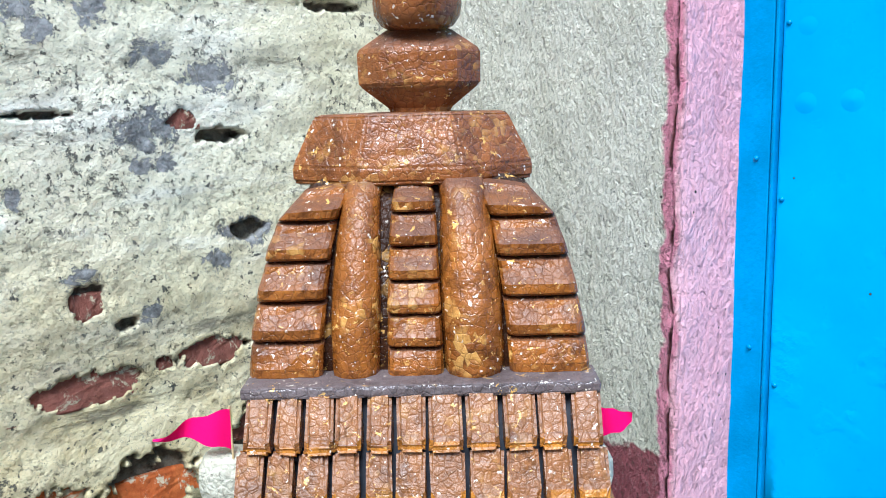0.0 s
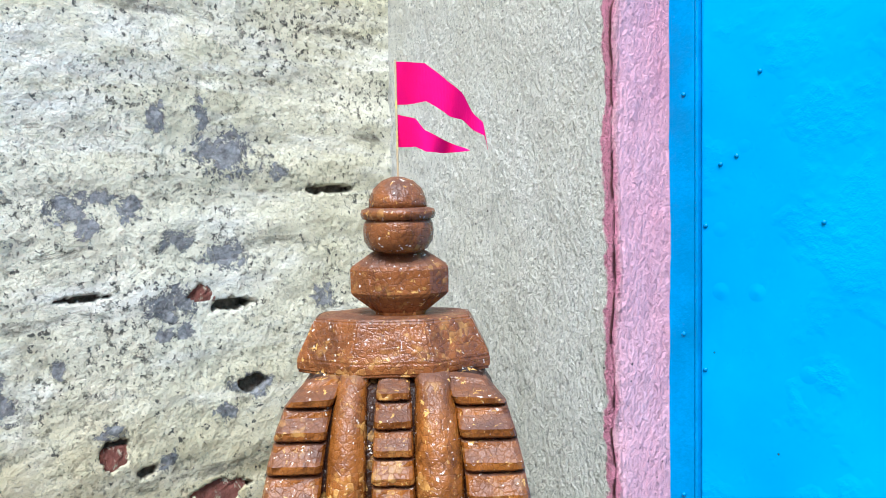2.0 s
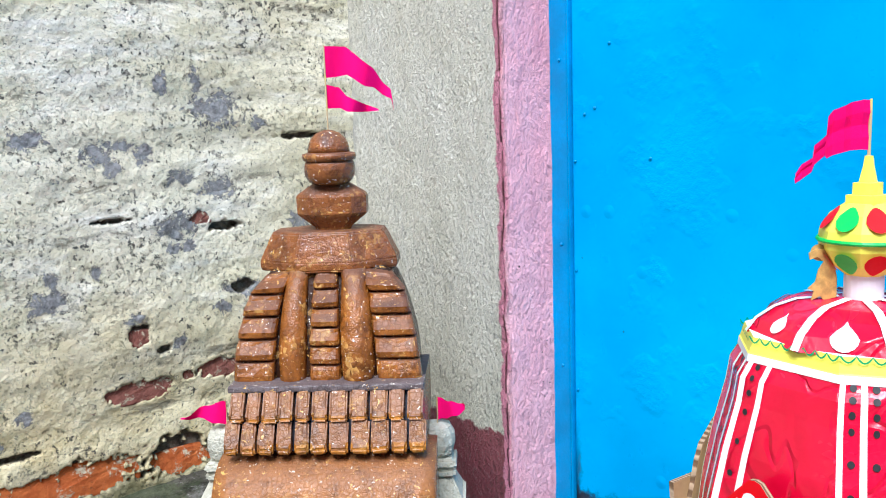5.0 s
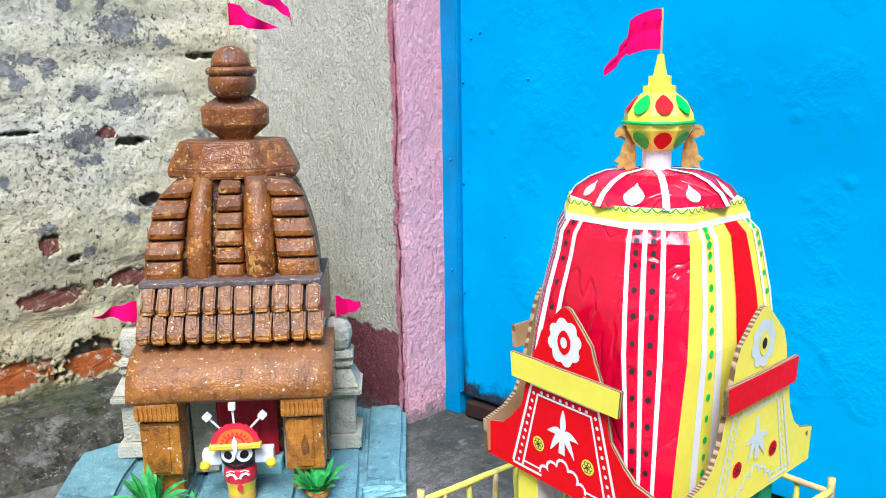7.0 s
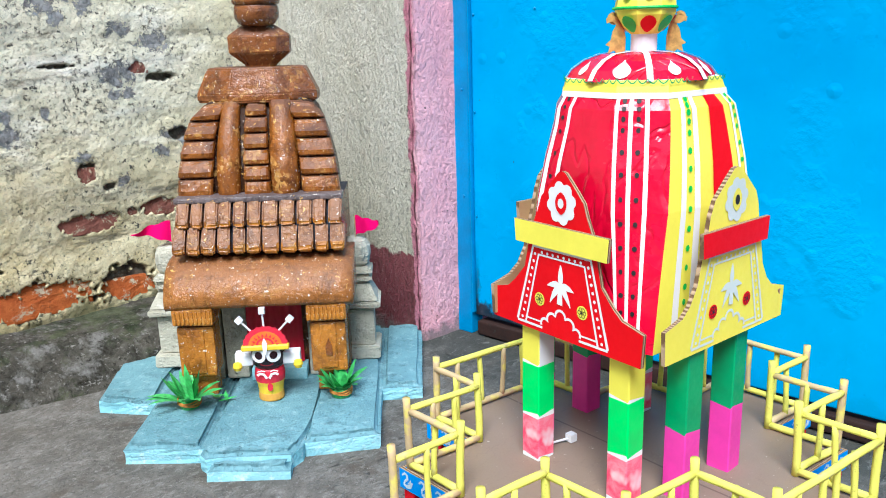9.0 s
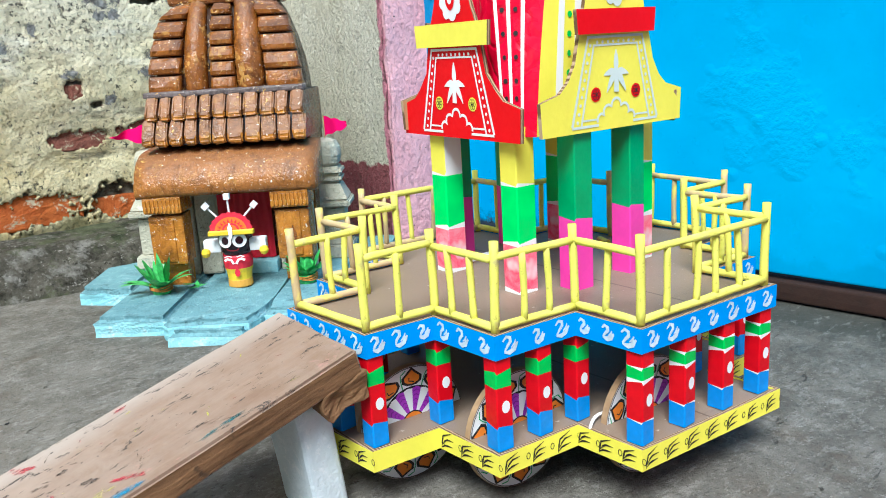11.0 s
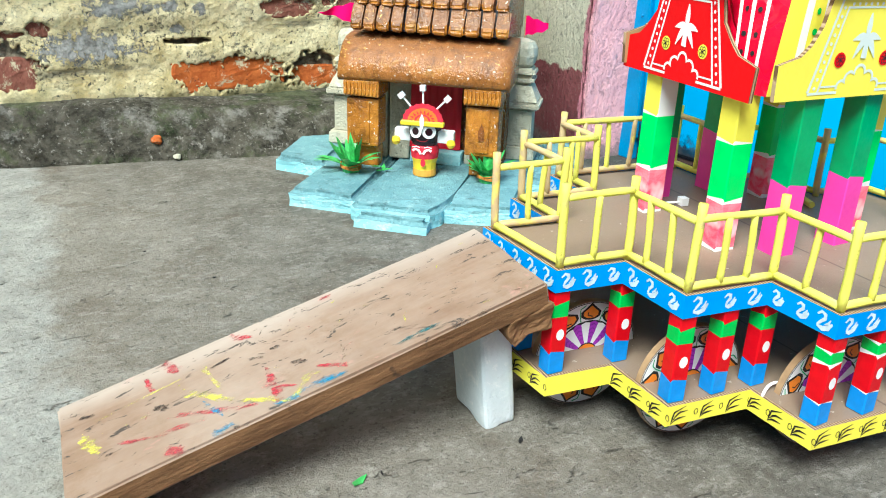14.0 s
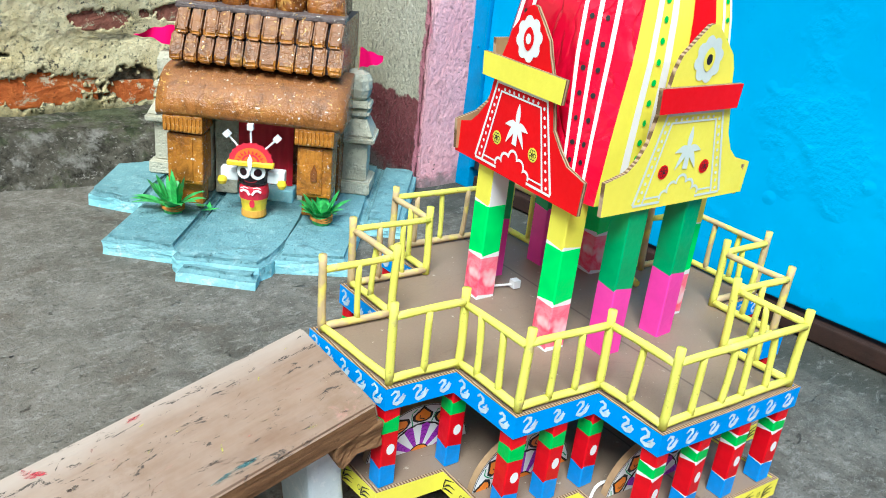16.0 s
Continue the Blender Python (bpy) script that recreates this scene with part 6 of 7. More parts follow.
DOME = [(0.5985, 0.0758, 0), (0.6085, 0.0690, 0), (0.6175, 0.0560, 0), (0.6230, 0.0410, 0), (0.6250, 0.013, 0)]


def dome_ring(r, turn=0.0):
    return [on_canopy(r * math.cos(radians(180 + 45 * (i + turn))), r * math.sin(radians(180 + 45 * (i + turn)))) for i in range(8)]


bm = bmesh.new()
rings = [[bm.verts.new((x, y, z)) for x, y in dome_ring(hw)] for z, hw, hl in DOME]
for lo, hi in zip(rings, rings[1:]):
    for i in range(8):
        bm.faces.new((lo[i], lo[(i + 1) % 8], hi[(i + 1) % 8], hi[i]))
bm.faces.new(rings[-1])
dome = part("canopy_dome", bm, CRINKLED_RED, chariot, "red faceted dome cap")
bm = bmesh.new()
for i in range(8):
    prev = None
    for z, hw, hl in DOME:
        c = Vector((*dome_ring(hw)[i], z))
        out = Vector((c.x - CANOPY_X, c.y - CANOPY_Y, 0)).normalized()
        t = Vector((-out.y, out.x, 0)) * 0.0030
        up = out * 0.0008 + Vector((0, 0, 0.0009))
        row = [bm.verts.new(c - t + up), bm.verts.new(c + t + up)]
        if prev:
            bm.faces.new((prev[0], prev[1], row[1], row[0]))
        prev = row
    o, o2 = dome_ring(DOME[0][1]), dome_ring(DOME[2][1])
    a = Vector((*o[i], DOME[0][0])).lerp(Vector((*o[(i + 1) % 8], DOME[0][0])), 0.5)
    b = Vector((*o2[i], DOME[2][0])).lerp(Vector((*o2[(i + 1) % 8], DOME[2][0])), 0.5)
    m = frame_on(a.lerp(b, 0.48) + Vector((0, 0, 0.0035)), Vector((*o[(i + 1) % 8], 0)) - Vector((*o[i], 0)), b - a)
    s = 0.0068 if i % 2 else 0.0090
    blob(bm, [(s * math.sin(t) * (1 - 0.55 * (math.cos(t) > 0) * math.cos(t)), -s * 0.3 + s * 1.15 * math.cos(t) + (0.003 if abs(t) < 0.2 else 0)) for t in np.linspace(-math.pi, math.pi, 17)[:-1]], m, 0.0002)
part("painted_petals", bm, WHITE, dome, "white ribs and teardrops")

TIP = (0.019, 0.017)
bm = bmesh.new()
lathe(bm, [(0.0132, 0.623), (0.0130, 0.646)], 20, 0, 0, 0, TIP)
part("neck", bm, WHITE, chariot, "white paper collar", smooth=False)
POT = [(0.014, 0.6420), (0.024, 0.6495), (0.0303, 0.6605), (0.0312, 0.6670), (0.0303, 0.6735), (0.024, 0.6850), (0.014, 0.6925)]
bm = bmesh.new()
lathe(bm, POT, 8, 0, 0, 0, TIP)
pot = part("finial_pot", bm, YELLOW, chariot, "yellow round finial with red and green drops")
for i in range(8):
    a = 2 * math.pi * (i + 1.0) / 8
    for (ra, za), (rb, zb), up in (((0.0303, 0.6735), (0.014, 0.6925), 1), ((0.0303, 0.6605), (0.014, 0.6420), -1)):
        ca = math.cos(math.pi / 8)
        p = Vector((TIP[0] + math.cos(a) * ra * ca, TIP[1] + math.sin(a) * ra * ca, za))
        q = Vector((TIP[0] + math.cos(a) * rb * ca, TIP[1] + math.sin(a) * rb * ca, zb))
        m = frame_on(p.lerp(q, 0.40), Vector((-math.sin(a), math.cos(a), 0)) * up, (q - p) * up)
        n_out = Vector((math.cos(a), math.sin(a), 0.6 * up))
        lift = 0.0026 if m.to_3x3() @ Vector((0, 0, 1)) @ n_out > 0 else -0.0026
        s = 0.0098
        bm = bmesh.new()
        blob(bm, [(s * 0.82 * math.sin(t) * (1 - 0.45 * max(0.0, math.cos(t))), up * s * 1.05 * math.cos(t)) for t in np.linspace(0, 2 * math.pi, 15)[:-1]], m, lift)
        part("painted_drop", bm, GREEN if i % 2 else CARD_RED, pot)
bm = bmesh.new()
hoops = []
for a in np.linspace(0, 2 * math.pi, 31)[:-1]:
    spokes = [(0.0310 + 0.0016 * math.cos(b), 0.6670 + 0.0016 * math.sin(b)) for b in np.linspace(0, 2 * math.pi, 7)[:-1]]
    hoops.append([bm.verts.new((TIP[0] + r * math.cos(a), TIP[1] + r * math.sin(a), z)) for r, z in spokes])
for i in range(30):
    here, there = hoops[i], hoops[(i + 1) % 30]
    for k in range(6):
        bm.faces.new((here[k], there[k], there[(k + 1) % 6], here[(k + 1) % 6]))
part("cord", bm, GREEN, pot, "green cord round the finial")
bm = bmesh.new()
lathe(bm, [(0.0115, 0.6890), (0.0115, 0.6980), (0.0080, 0.6982), (0.0080, 0.7065), (0.0050, 0.7067), (0.0030, 0.7180), (0.0022, 0.7250)], 12, 0, 0, 0.6, TIP)
part("spire", bm, YELLOW, chariot, "stepped yellow card spire")


def scroll(s):
    """Cut-paper scroll with a curled head and three tails."""
    bm = bmesh.new()
    out = 0.024 if s < 0 else 0.028
    m = frame_on((TIP[0] + s * out * 0.80, TIP[1] - s * out * 0.60, 0.6255), (s * 0.80, -s * 0.60, 0), (0, 0, 1))
    a = [(-0.006, 0.0), (0.004, -0.002), (0.007, 0.001), (0.014, -0.002), (0.012, 0.005), (0.017, 0.007), (0.011, 0.012), (0.009, 0.021), (0.005, 0.027), (0.010, 0.031), (0.016, 0.029), (0.017, 0.034), (0.011, 0.037), (0.003, 0.036), (-0.003, 0.028), (-0.006, 0.014)]
    slab(bm, [(x * 0.88, y * 0.95) for x, y in a], m, 0.0012)
    ribbon(bm, [(0.0095 - 0.0014 * t + (0.0075 - 0.0009 * t) * math.cos(2.4 - t), 0.0305 + (0.0068 - 0.0009 * t) * math.sin(2.4 - t)) for t in np.linspace(0, 6.2, 22)], lambda t: 0.0034 - 0.0018 * t, m, 0.0018)
    ribbon(bm, [(-0.003, 0.003), (-0.0025, 0.012), (0.001, 0.022)], 0.0016, m, 0.0020)
    ribbon(bm, [(0.003, 0.001), (0.004, 0.009), (0.006, 0.015)], 0.0016, m, 0.0020)
    part("paper_scroll", bm, GOLD, chariot, "golden brown cut-paper scroll")


scroll(1)
scroll(-1)


def crumpled_flag(m):
    """Pleated cloth that hangs from the pole and ends in a twisted tail."""
    t = thing("pennant_flag", m, "crumpled deep pink flag on the chariot spire", "flag", "flags")
    bm = bmesh.new()
    tube(bm, (0, 0, 0), (0, 0, 0.048), 0.0012, 0.0011, 8)
    part("pole", bm, BARE_STICK, t)
    rows = [(0.0, 0.047, 0.034, 0.0), (0.006, 0.0475, 0.034, 0.003), (0.012, 0.046, 0.033, -0.002), (0.018, 0.044, 0.032, 0.004), (0.024, 0.041, 0.031, -0.002), (0.029, 0.037, 0.029, 0.003), (0.031, 0.024, 0.014, 0.006), (0.036, 0.017, 0.013, -0.002), (0.039, 0.009, 0.010, 0.004), (0.044, 0.004, 0.010, -0.003), (0.050, -0.002, 0.007, 0.003)]
    bm = bmesh.new()
    prev = None
    for x, z, h, y in rows:
        row = [bm.verts.new((x, y * (1 - 0.4 * v) + 0.001 * math.sin(v * 9), z - h * v)) for v in (0, 0.25, 0.5, 0.75, 1)]
        if prev:
            for k in range(4):
                bm.faces.new((prev[k], row[k], row[k + 1], prev[k + 1]))
        prev = row
    part("cloth", bm, PINK_CLOTH, t)


crumpled_flag(CHARIOT @ pose(0.0195, 0.0175, 0.716, 0, 0, 140))


# Card panels hung on the four broad sides.
def panel(turn, tilt, dist, drop, colour, bar_colour, ink, middles, slide, bar, wide=1.0, arch_wide=0.9, mid_wide=1.0):
    """A stepped card panel: wings, arch top with a medallion, bar across, painted border."""
    at = pose(CANOPY_X, CANOPY_Y, 0, 0, 0, turn + tilt)
    m = at @ Matrix(((1, 0, 0, slide), (0, 0, -1, -dist), (0, 1, 0, -drop), (0, 0, 0, 1)))
    half = [(0.107, 0.348), (0.109, 0.381), (0.082, 0.388), (0.068, 0.398), (0.058, 0.415), (0.052, 0.440), (0.045, 0.462), (0.0455, 0.479), (0.039, 0.493), (0.020, 0.509), (0.006, 0.520), (0.0, 0.521)]
    half = [(x * (wide if x > 0.07 else arch_wide if y > 0.47 else mid_wide if y > 0.41 else 1.0), y) for x, y in half]
    out = half + [(-x, y) for x, y in reversed(half[:-1])]
    bm = bmesh.new()
    slab(bm, out, m, 0.0045, 0, 1)[0].material_index = 2
    p = part("side_panel", bm, [colour, FLUTED, BARE_CARD], chariot)
    f = m @ Matrix.Translation((0, 0, 0.0046))
    lo, hi = 0.3525, 0.4395
    bm = bmesh.new()
    for k, w in ((1.0, 0.0032), (0.80, 0.0026)):
        a = 0.064 * k
        b = 0.040 * k
        ribbon(bm, [(a, lo + 0.002), (b, hi - (1 - k) * 0.040), (-b, hi - (1 - k) * 0.040), (-a, lo + 0.002)], w, f, 0.0004)
    for s in (-1, 1):
        ribbon(bm, [(s * 0.064, lo + 0.001), (s * 0.026, lo + 0.001)], 0.0026, f, 0.0004)
        ribbon(bm, [(s * 0.050, lo + 0.007), (s * 0.028, lo + 0.007)], 0.0018, f, 0.0004)
    part("painted_border", bm, ink, p, "painted white border")
    n = 10
    for s in (-1, 1):
        for j in range(n):
            t = (j + 0.5) / n
            bm = bmesh.new()
            disc(bm, s * (0.0575 + (0.0360 - 0.0575) * t), lo + 0.002 + (hi - 0.006 - lo) * t, 0.0018, f, 0.0004, 8)
            part("painted_dot", bm, ink, p)
    for j in range(8):
        bm = bmesh.new()
        disc(bm, -0.027 + 0.054 * j / 7, hi - 0.005, 0.0017, f, 0.0004, 8)
        part("painted_dot", bm, ink, p)
    bm = bmesh.new()
    arch = []
    for cx, cy, r, a0, a1 in ((-0.022, lo + 0.006, 0.006, 200, 40), (-0.012, lo + 0.013, 0.007, 190, 45), (0.0, lo + 0.019, 0.007, 160, 20), (0.012, lo + 0.013, 0.007, 135, -10), (0.022, lo + 0.006, 0.006, 140, -20)):
        arch += [(cx + r * math.cos(radians(t)), cy + r * math.sin(radians(t))) for t in np.linspace(a0, a1, 7)]
    ribbon(bm, arch, 0.0028, f, 0.0005)
    part("painted_arch", bm, ink, p)
    fy = 0.4035
    bm = bmesh.new()
    for k, (ang, ln, w, droop) in enumerate(((90, 0.023, 0.0030, 0.0), (158, 0.020, 0.0034, 0.009), (22, 0.020, 0.0034, 0.009), (205, 0.016, 0.0034, 0.012), (-25, 0.016, 0.0034, 0.012))):
        c, s = math.cos(radians(ang)), math.sin(radians(ang))
        mid = [(u, math.sin(math.pi * u ** 0.8) * w + 0.0006) for u in np.linspace(0.0, 1.0, 7)]
        line = [(c * ln * u - s * h, fy + s * ln * u + c * h - droop * u * u) for u, h in mid]
        back = [(c * ln * u + s * h, fy + s * ln * u - c * h - droop * u * u) for u, h in reversed(mid)]
        blob(bm, line + back, f, 0.0006 + 0.0001 * k)
    blob(bm, [(-0.0026, fy + 0.002), (0.0026, fy + 0.002), (0.0036, fy - 0.019), (-0.0042, fy - 0.0185)], f, 0.0012)
    part("painted_palm", bm, ink, p, "white painted palm tree")
    cy = 0.4895
    bm = bmesh.new()
    rim = []
    for j in range(8):
        a = 2 * math.pi * j / 8 + 0.2
        for t in np.linspace(-1.15, 1.15, 6):
            rim.append((0.0135 * math.cos(a) + 0.0066 * math.cos(a + t), cy + 0.0155 * math.sin(a) + 0.0066 * math.sin(a + t)))
    mid = bm.verts.new(f @ Vector((0, cy, 0.0006)))
    ring = [bm.verts.new(f @ Vector((x, y, 0.0006))) for x, y in rim]
    for j in range(len(ring)):
        bm.faces.new((mid, ring[j], ring[(j + 1) % len(ring)]))
    blob(bm, [(0.0078 * math.sin(t) * (1 - 0.3 * abs(math.cos(t)) ** 3), cy + 0.0112 * math.cos(t)) for t in np.linspace(0, 2 * math.pi, 17)[:-1]], f, 0.0012, 1)
    disc(bm, 0, cy, 0.0040, f, 0.0015, 14, 2, 0.005)
    part("medallion", bm, [ink, middles[0], middles[1]], p, "scalloped medallion with a pointed eye")
    for s in (-1, 1):
        bm = bmesh.new()
        disc(bm, s * 0.030, 0.384, 0.0072, f, 0.0006, 16, 0)
        for j in range(6):
            a = 2 * math.pi * j / 6
            ribbon(bm, [(s * 0.030 + 0.0036 * math.cos(a) + 0.0019 * math.cos(t), 0.384 + 0.0036 * math.sin(a) + 0.0019 * math.sin(t)) for t in np.linspace(0, 2 * math.pi, 9)], 0.0007, f, 0.0009, 1)
        disc(bm, s * 0.030, 0.384, 0.0013, f, 0.0011, 8, 1)
        part("rosette", bm, [middles[2], middles[3]], p, "small rosette drawn in black")
    bm = bmesh.new()
    xa, xb = bar
    slab(bm, [(xa, 0.4425), (xb, 0.4425), (xb + 0.002, 0.466), (xa - 0.002, 0.466)], m @ Matrix.Translation((-slide, 0, 0.0058)), 0.0045, 0, 1)[0].material_index = 2
    part("panel_bar", bm, [bar_colour, FLUTED, BARE_CARD], p)


BARE_CARD = paint("bare_brown_card", (0.42, 0.27, 0.13), 0.8, var=0.3)
PALE_INK = paint("pale_blue_white_ink", (0.62, 0.72, 0.70), 0.6, var=0.1)
red_middles = [CARD_RED, WHITE, YELLOW, BLACK]
yellow_middles = [YELLOW, BLACK, CARD_RED, BLACK]
panel(-90, -3.0, 0.1045, 0.006, CARD_RED, YELLOW, WHITE, red_middles, -0.002, (-0.063, 0.063), 0.97, 0.74, 0.92)
panel(0, 0.0, 0.1095, 0.002, YELLOW, CARD_RED, PALE_INK, yellow_middles, 0.002, (-0.057, 0.055), 0.97, 0.92)
panel(90, -3.0, 0.1015, 0.004, CARD_RED, YELLOW, WHITE, red_middles, 0.0, (-0.062, 0.062))
panel(180, 0.0, 0.1055, 0.002, YELLOW, CARD_RED, PALE_INK, yellow_middles, 0.0, (-0.062, 0.062))


# ---- low stool tipped up as a ramp, foam prop, scraps ----
def ramp():
    P, tr = Vector((-0.218, -0.184, 0.050)), Vector((0.2125, -0.240, 0.176))
    ax = (tr - P).normalized()
    across = Vector((0.03, 1.0, 0.0))
    nz = ax.cross(across).normalized()
    across = nz.cross(ax).normalized()
    m = Matrix((ax, across, nz)).transposed().to_4x4()
    m.translation = P
    ln = (tr - P).length
    t = thing("wooden_stool", m, "low bare wooden stool with paint splashes, tipped up as a ramp", "stool")
    bm = bmesh.new()
    box(bm, 0, ln, 0, 0.148, -0.027, 0.0)
    for f in bm.faces:
        f.normal_update()
        f.material_index = 0 if f.calc_center_median().z > -0.001 else 1
    bmesh.ops.bevel(bm, geom=bm.edges[:], offset=0.0025, segments=2, affect="EDGES")
    bmesh.ops.subdivide_edges(bm, edges=[e for e in bm.edges if e.calc_length() > 0.05], cuts=8, use_grid_fill=True)
    for v in bm.verts:
        v.co += noise.noise_vector(v.co * 35) * (0.0003 if v.co.z > -0.002 else 0.0014)
    part("seat_board", bm, [BOARD, RAW_SIDE], t)
    for a, b in ((0.0004, 0.047), (ln - 0.047, ln - 0.001)):
        bm = bmesh.new()
        box(bm, a, b, 0.001, 0.147, -0.0505, -0.0245, 0.0012)
        bmesh.ops.subdivide_edges(bm, edges=[e for e in bm.edges if e.calc_length() > 0.02], cuts=5, use_grid_fill=True)
        jitter(bm, 0.0012 if a < 0.1 else 0.0052, 45, a)
        jitter(bm, 0.0005 if a < 0.1 else 0.0026, 140, a)
        part("batten", bm, RAW_SIDE, t)
    top = Matrix.Identity(4)
    r = random.Random(21)
    inks = [smear("red_smear", (0.52, 0.04, 0.07)), smear("yellow_smear", (0.78, 0.74, 0.12)), smear("blue_smear", (0.02, 0.26, 0.46)), smear("teal_smear", (0.03, 0.15, 0.17)), smear("dark_smear", (0.045, 0.036, 0.034))]

    def splash(bm, x, y, a, l, w, k=14):
        c, s = math.cos(a), math.sin(a)
        pts = []
        for j in range(k):
            th = 2 * math.pi * j / k
            q = 0.45 + 0.75 * r.random()
            u, v = l * q * math.cos(th), w * q * math.sin(th)
            pts.append((x + c * u - s * v, y + s * u + c * v))
        mid = bm.verts.new((x, y, 0.0004 + 0.0003 * r.random()))
        rim = [bm.verts.new((px, py, mid.co.z)) for px, py in pts]
        for j in range(k):
            bm.faces.new((mid, rim[j], rim[(j + 1) % k]))

    # colour, start and end along and across the board, width
    smears = [
        ("red", 0.169, 0.141, 0.186, 0.125, 0.0058), ("red", 0.100, 0.143, 0.113, 0.124, 0.0104), ("yellow", 0.032, 0.095, 0.108, 0.110, 0.0025),
        ("yellow", 0.134, 0.108, 0.143, 0.067, 0.0033), ("yellow", 0.109, 0.084, 0.151, 0.040, 0.0067), ("yellow", 0.151, 0.039, 0.188, 0.009, 0.0042),
        ("blue", 0.125, 0.053, 0.136, 0.029, 0.0050), ("blue", 0.123, 0.009, 0.141, 0.008, 0.0092), ("blue", 0.179, 0.009, 0.200, 0.005, 0.0058),
        ("blue", 0.206, 0.010, 0.246, 0.008, 0.0058), ("red", 0.048, 0.050, 0.084, 0.037, 0.0033), ("red", 0.084, 0.037, 0.121, 0.033, 0.0042),
        ("red", 0.102, 0.054, 0.158, 0.021, 0.0038), ("red", 0.186, 0.061, 0.185, 0.016, 0.0075), ("red", 0.177, 0.041, 0.200, 0.022, 0.0033),
        ("yellow", 0.196, 0.007, 0.217, 0.027, 0.0050),
    ]
    more = [
        ("yellow", 0.214, 0.029, 0.226, 0.024, 0.0033), ("yellow", 0.019, 0.083, 0.030, 0.052, 0.0084), ("red", 0.082, 0.014, 0.096, 0.004, 0.0092),
        ("red", 0.228, 0.032, 0.250, 0.018, 0.0050), ("dark", 0.084, 0.078, 0.094, 0.072, 0.0067), ("dark", 0.090, 0.145, 0.103, 0.147, 0.0050),
        ("dark", 0.138, 0.101, 0.160, 0.105, 0.0038), ("dark", 0.208, 0.055, 0.220, 0.050, 0.0058), ("dark", 0.175, 0.090, 0.188, 0.084, 0.0033),
        ("dark", 0.197, 0.091, 0.206, 0.090, 0.0042), ("dark", 0.019, 0.113, 0.031, 0.111, 0.0042), ("dark", 0.036, 0.042, 0.042, 0.043, 0.0033),
        ("red", 0.082, 0.131, 0.086, 0.110, 0.0042), ("dark", 0.100, 0.077, 0.123, 0.079, 0.0017), ("red", 0.263, 0.136, 0.275, 0.138, 0.0042),
        ("teal", 0.301, 0.012, 0.342, 0.015, 0.0045), ("dark", 0.296, 0.043, 0.328, 0.023, 0.0020), ("dark", 0.317, 0.028, 0.340, 0.009, 0.0020),
        ("blue", 0.205, 0.012, 0.244, 0.009, 0.0040),
    ]
    for ink, xa, ya, xb, yb, w in smears + more:
        bm = bmesh.new()
        a, ln = math.atan2(yb - ya, xb - xa), math.hypot(xb - xa, yb - ya)
        for k in range(3 if w > 0.003 else 1):
            s = (0.0, 0.3, -0.25)[k]
            splash(bm, (xa + xb) / 2 + s * (xb - xa), min(0.143, max(0.006, (ya + yb) / 2 + s * (yb - ya) + r.uniform(-0.3, 0.3) * w)), a + r.uniform(-0.15, 0.15), ln * (0.60, 0.35, 0.3)[k], w * r.uniform(0.5, 0.8), 22)
        part("paint_smear", bm, inks[("red", "yellow", "blue", "teal", "dark").index(ink)], t)
    for j in range(90):
        bm = bmesh.new()
        splash(bm, r.uniform(0.02, 0.44), r.uniform(0.008, 0.140), r.gauss(0.2, 0.6), r.uniform(0.001, 0.006), r.uniform(0.0004, 0.0013), 9)
        part("paint_smear", bm, inks[r.choice((4, 4, 4, 4, 4, 0, 1))], t)


ramp()
bm = bmesh.new()
box(bm, -0.019, 0.019, -0.033, 0.033, 0, 0.122, 0.007, 3)
bmesh.ops.subdivide_edges(bm, edges=[e for e in bm.edges if e.calc_length() > 0.02], cuts=3, use_grid_fill=True)
jitter(bm, 0.0012, 35)
for v in bm.verts:
    v.co.x -= 0.12 * v.co.z
    if v.co.z < 0.003:
        v.co.z = 0.0
tagged(part("foam_block", bm, FOAM_WHITE, m=pose(0.200, -0.172, 0, 0, 0, -4)), "white polystyrene block propping up the stool", "block")


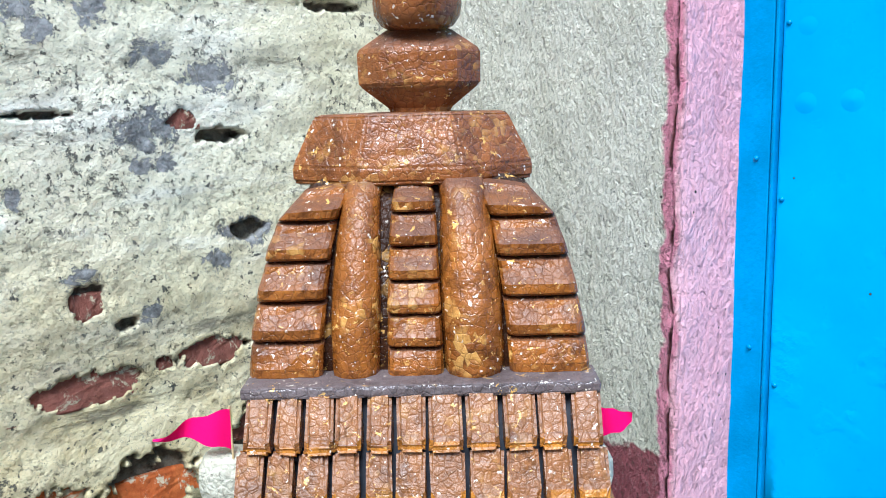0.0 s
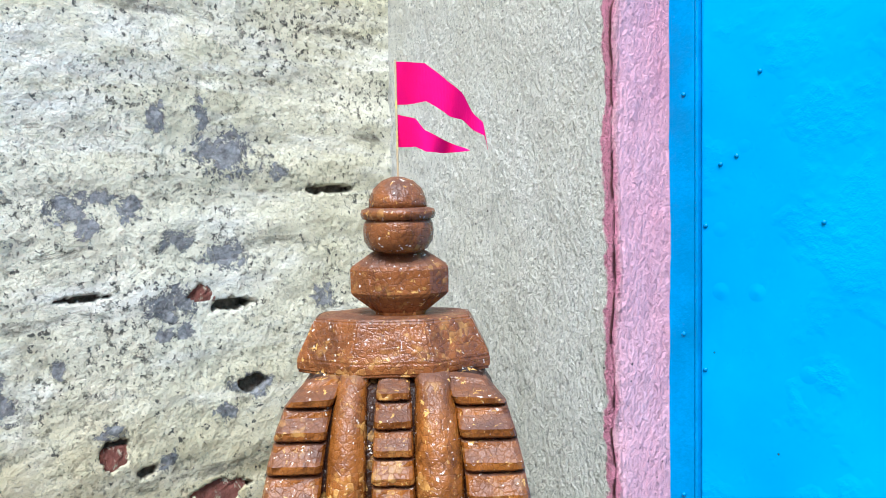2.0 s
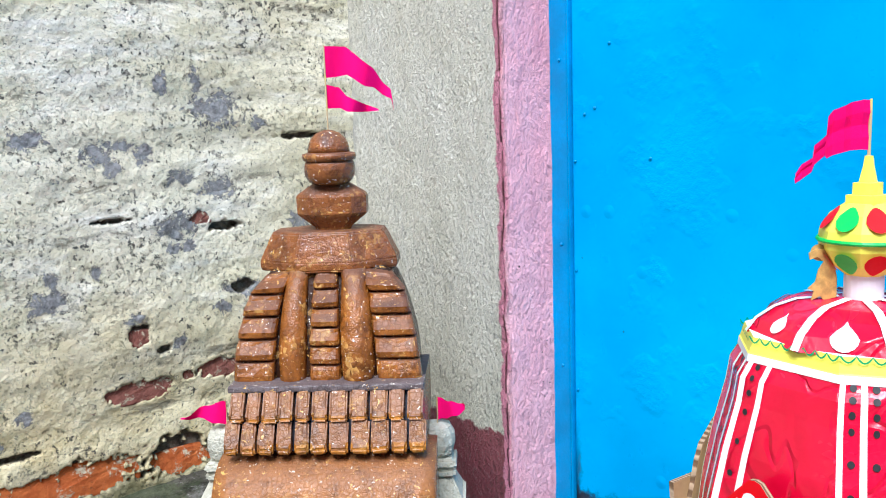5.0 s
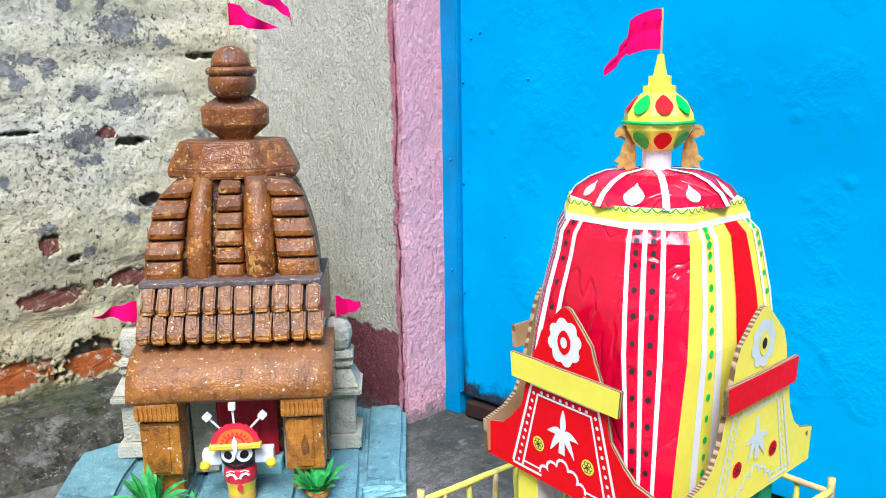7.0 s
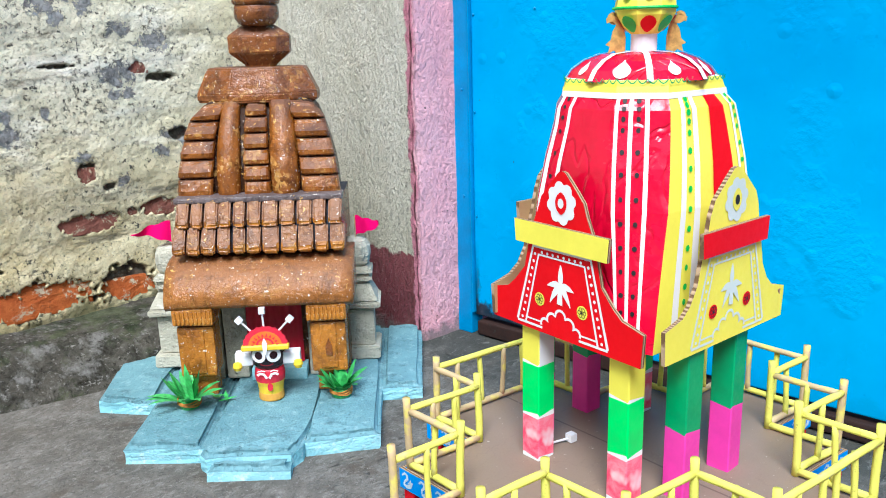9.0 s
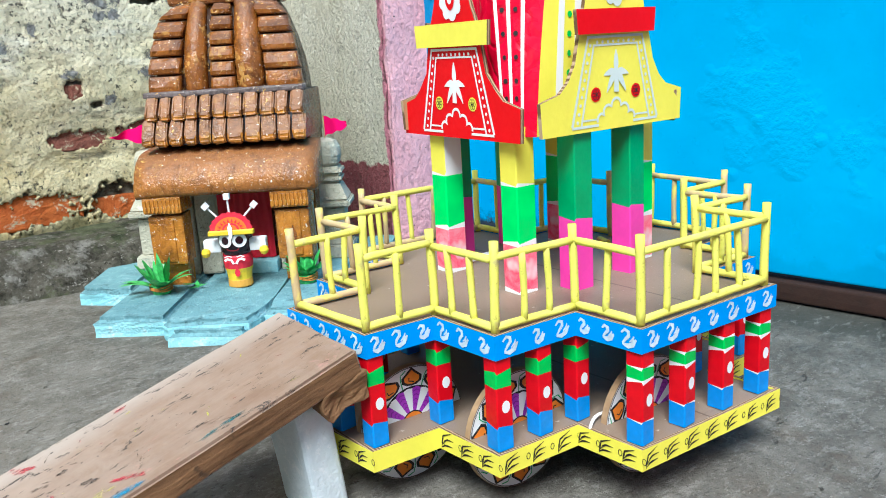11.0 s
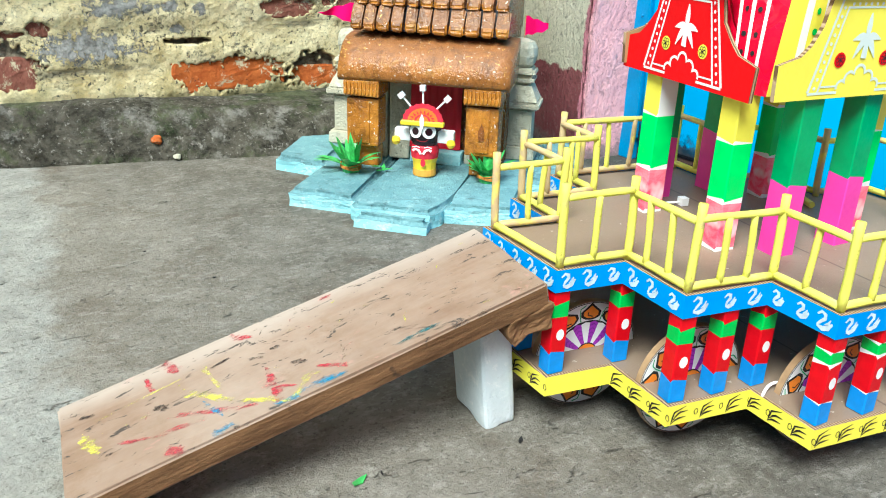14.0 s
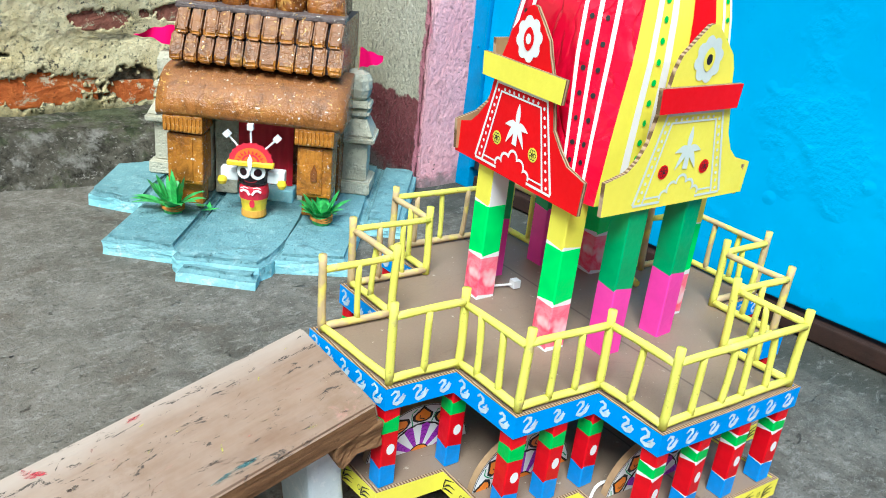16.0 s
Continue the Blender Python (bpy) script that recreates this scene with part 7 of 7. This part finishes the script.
def scrap(name, x, y, z, size, mat, label, cat, turn=0.0):
    bm = bmesh.new()
    slab(bm, [(-size, -size * 0.25), (0, -size * 0.4), (size, 0.0), (size * 0.2, size * 0.35), (-size * 0.8, size * 0.2)], Matrix.Identity(4), 0.0012)
    for v in bm.verts:
        v.co.z += 0.25 * abs(v.co.x) + 0.0002
    tagged(part(name, bm, mat, m=pose(x, y, z, 0, 0, turn)), label, cat)


scrap("fallen_leaf", 0.027, -0.213, 0.0, 0.010, LEAF, "small torn green leaf on the concrete", "leaf", 20)
scrap("grit", 0.199, -0.236, 0.0, 0.006, BLACK, "dark speck of grit on the concrete", "grit", 40)
scrap("grit", 0.051, -0.212, 0.0, 0.003, BLACK, "dark speck of grit on the concrete", "grit", 80)
scrap("grit", 0.056, 0.297, 0.0, 0.003, BLACK, "dark speck of grit on the concrete", "grit", 10)
scrap("grit", -0.006, 0.439, 0.0, 0.003, BLACK, "dark speck of grit on the concrete", "grit", 10)
bm = bmesh.new()
tube(bm, (-0.016, 0, 0.003), (0.010, 0, 0.0045), 0.0014, 0.0014, 8)
bmesh.ops.create_cube(bm, size=0.0095, matrix=Matrix.Translation((0.012, 0, 0.0055)) @ Matrix.Rotation(0.3, 4, "Z"))
tagged(part("paper_pin", bm, WHITE, m=CHARIOT @ pose(-0.030, 0.077, 0.1832, 0, 0, -20)), "white pin with a square head lying on the deck", "pin")

# Stub of reed on the upper deck and a paper strip on the lower one.
bm = bmesh.new()
tube(bm, (-0.012, 0, 0.0045), (0.012, 0, 0.0045), 0.0042, 0.0040, 10)
tagged(part("reed_stub", bm, STICK, m=CHARIOT @ pose(0.129, 0.022, 0.1835, 0, 0, 68)), "short yellow reed offcut lying on the deck", "stick")
bm = bmesh.new()
prev = None
for i in range(13):
    u = i / 12
    x, y, z = -0.024 + 0.048 * u, 0.006 * math.sin(math.pi * u), 0.0010 + 0.004 * math.sin(math.pi * u)
    row = [bm.verts.new((x, y - 0.0014, z)), bm.verts.new((x, y + 0.0014, z + 0.0012))]
    if prev:
        bm.faces.new((prev[0], row[0], row[1], prev[1]))
    prev = row
tagged(part("paper_strip", bm, WHITE, m=CHARIOT @ pose(-0.070, -0.154, 0.0700, 0, 0, 10)), "curled white paper strip lying on the lower deck", "paper")
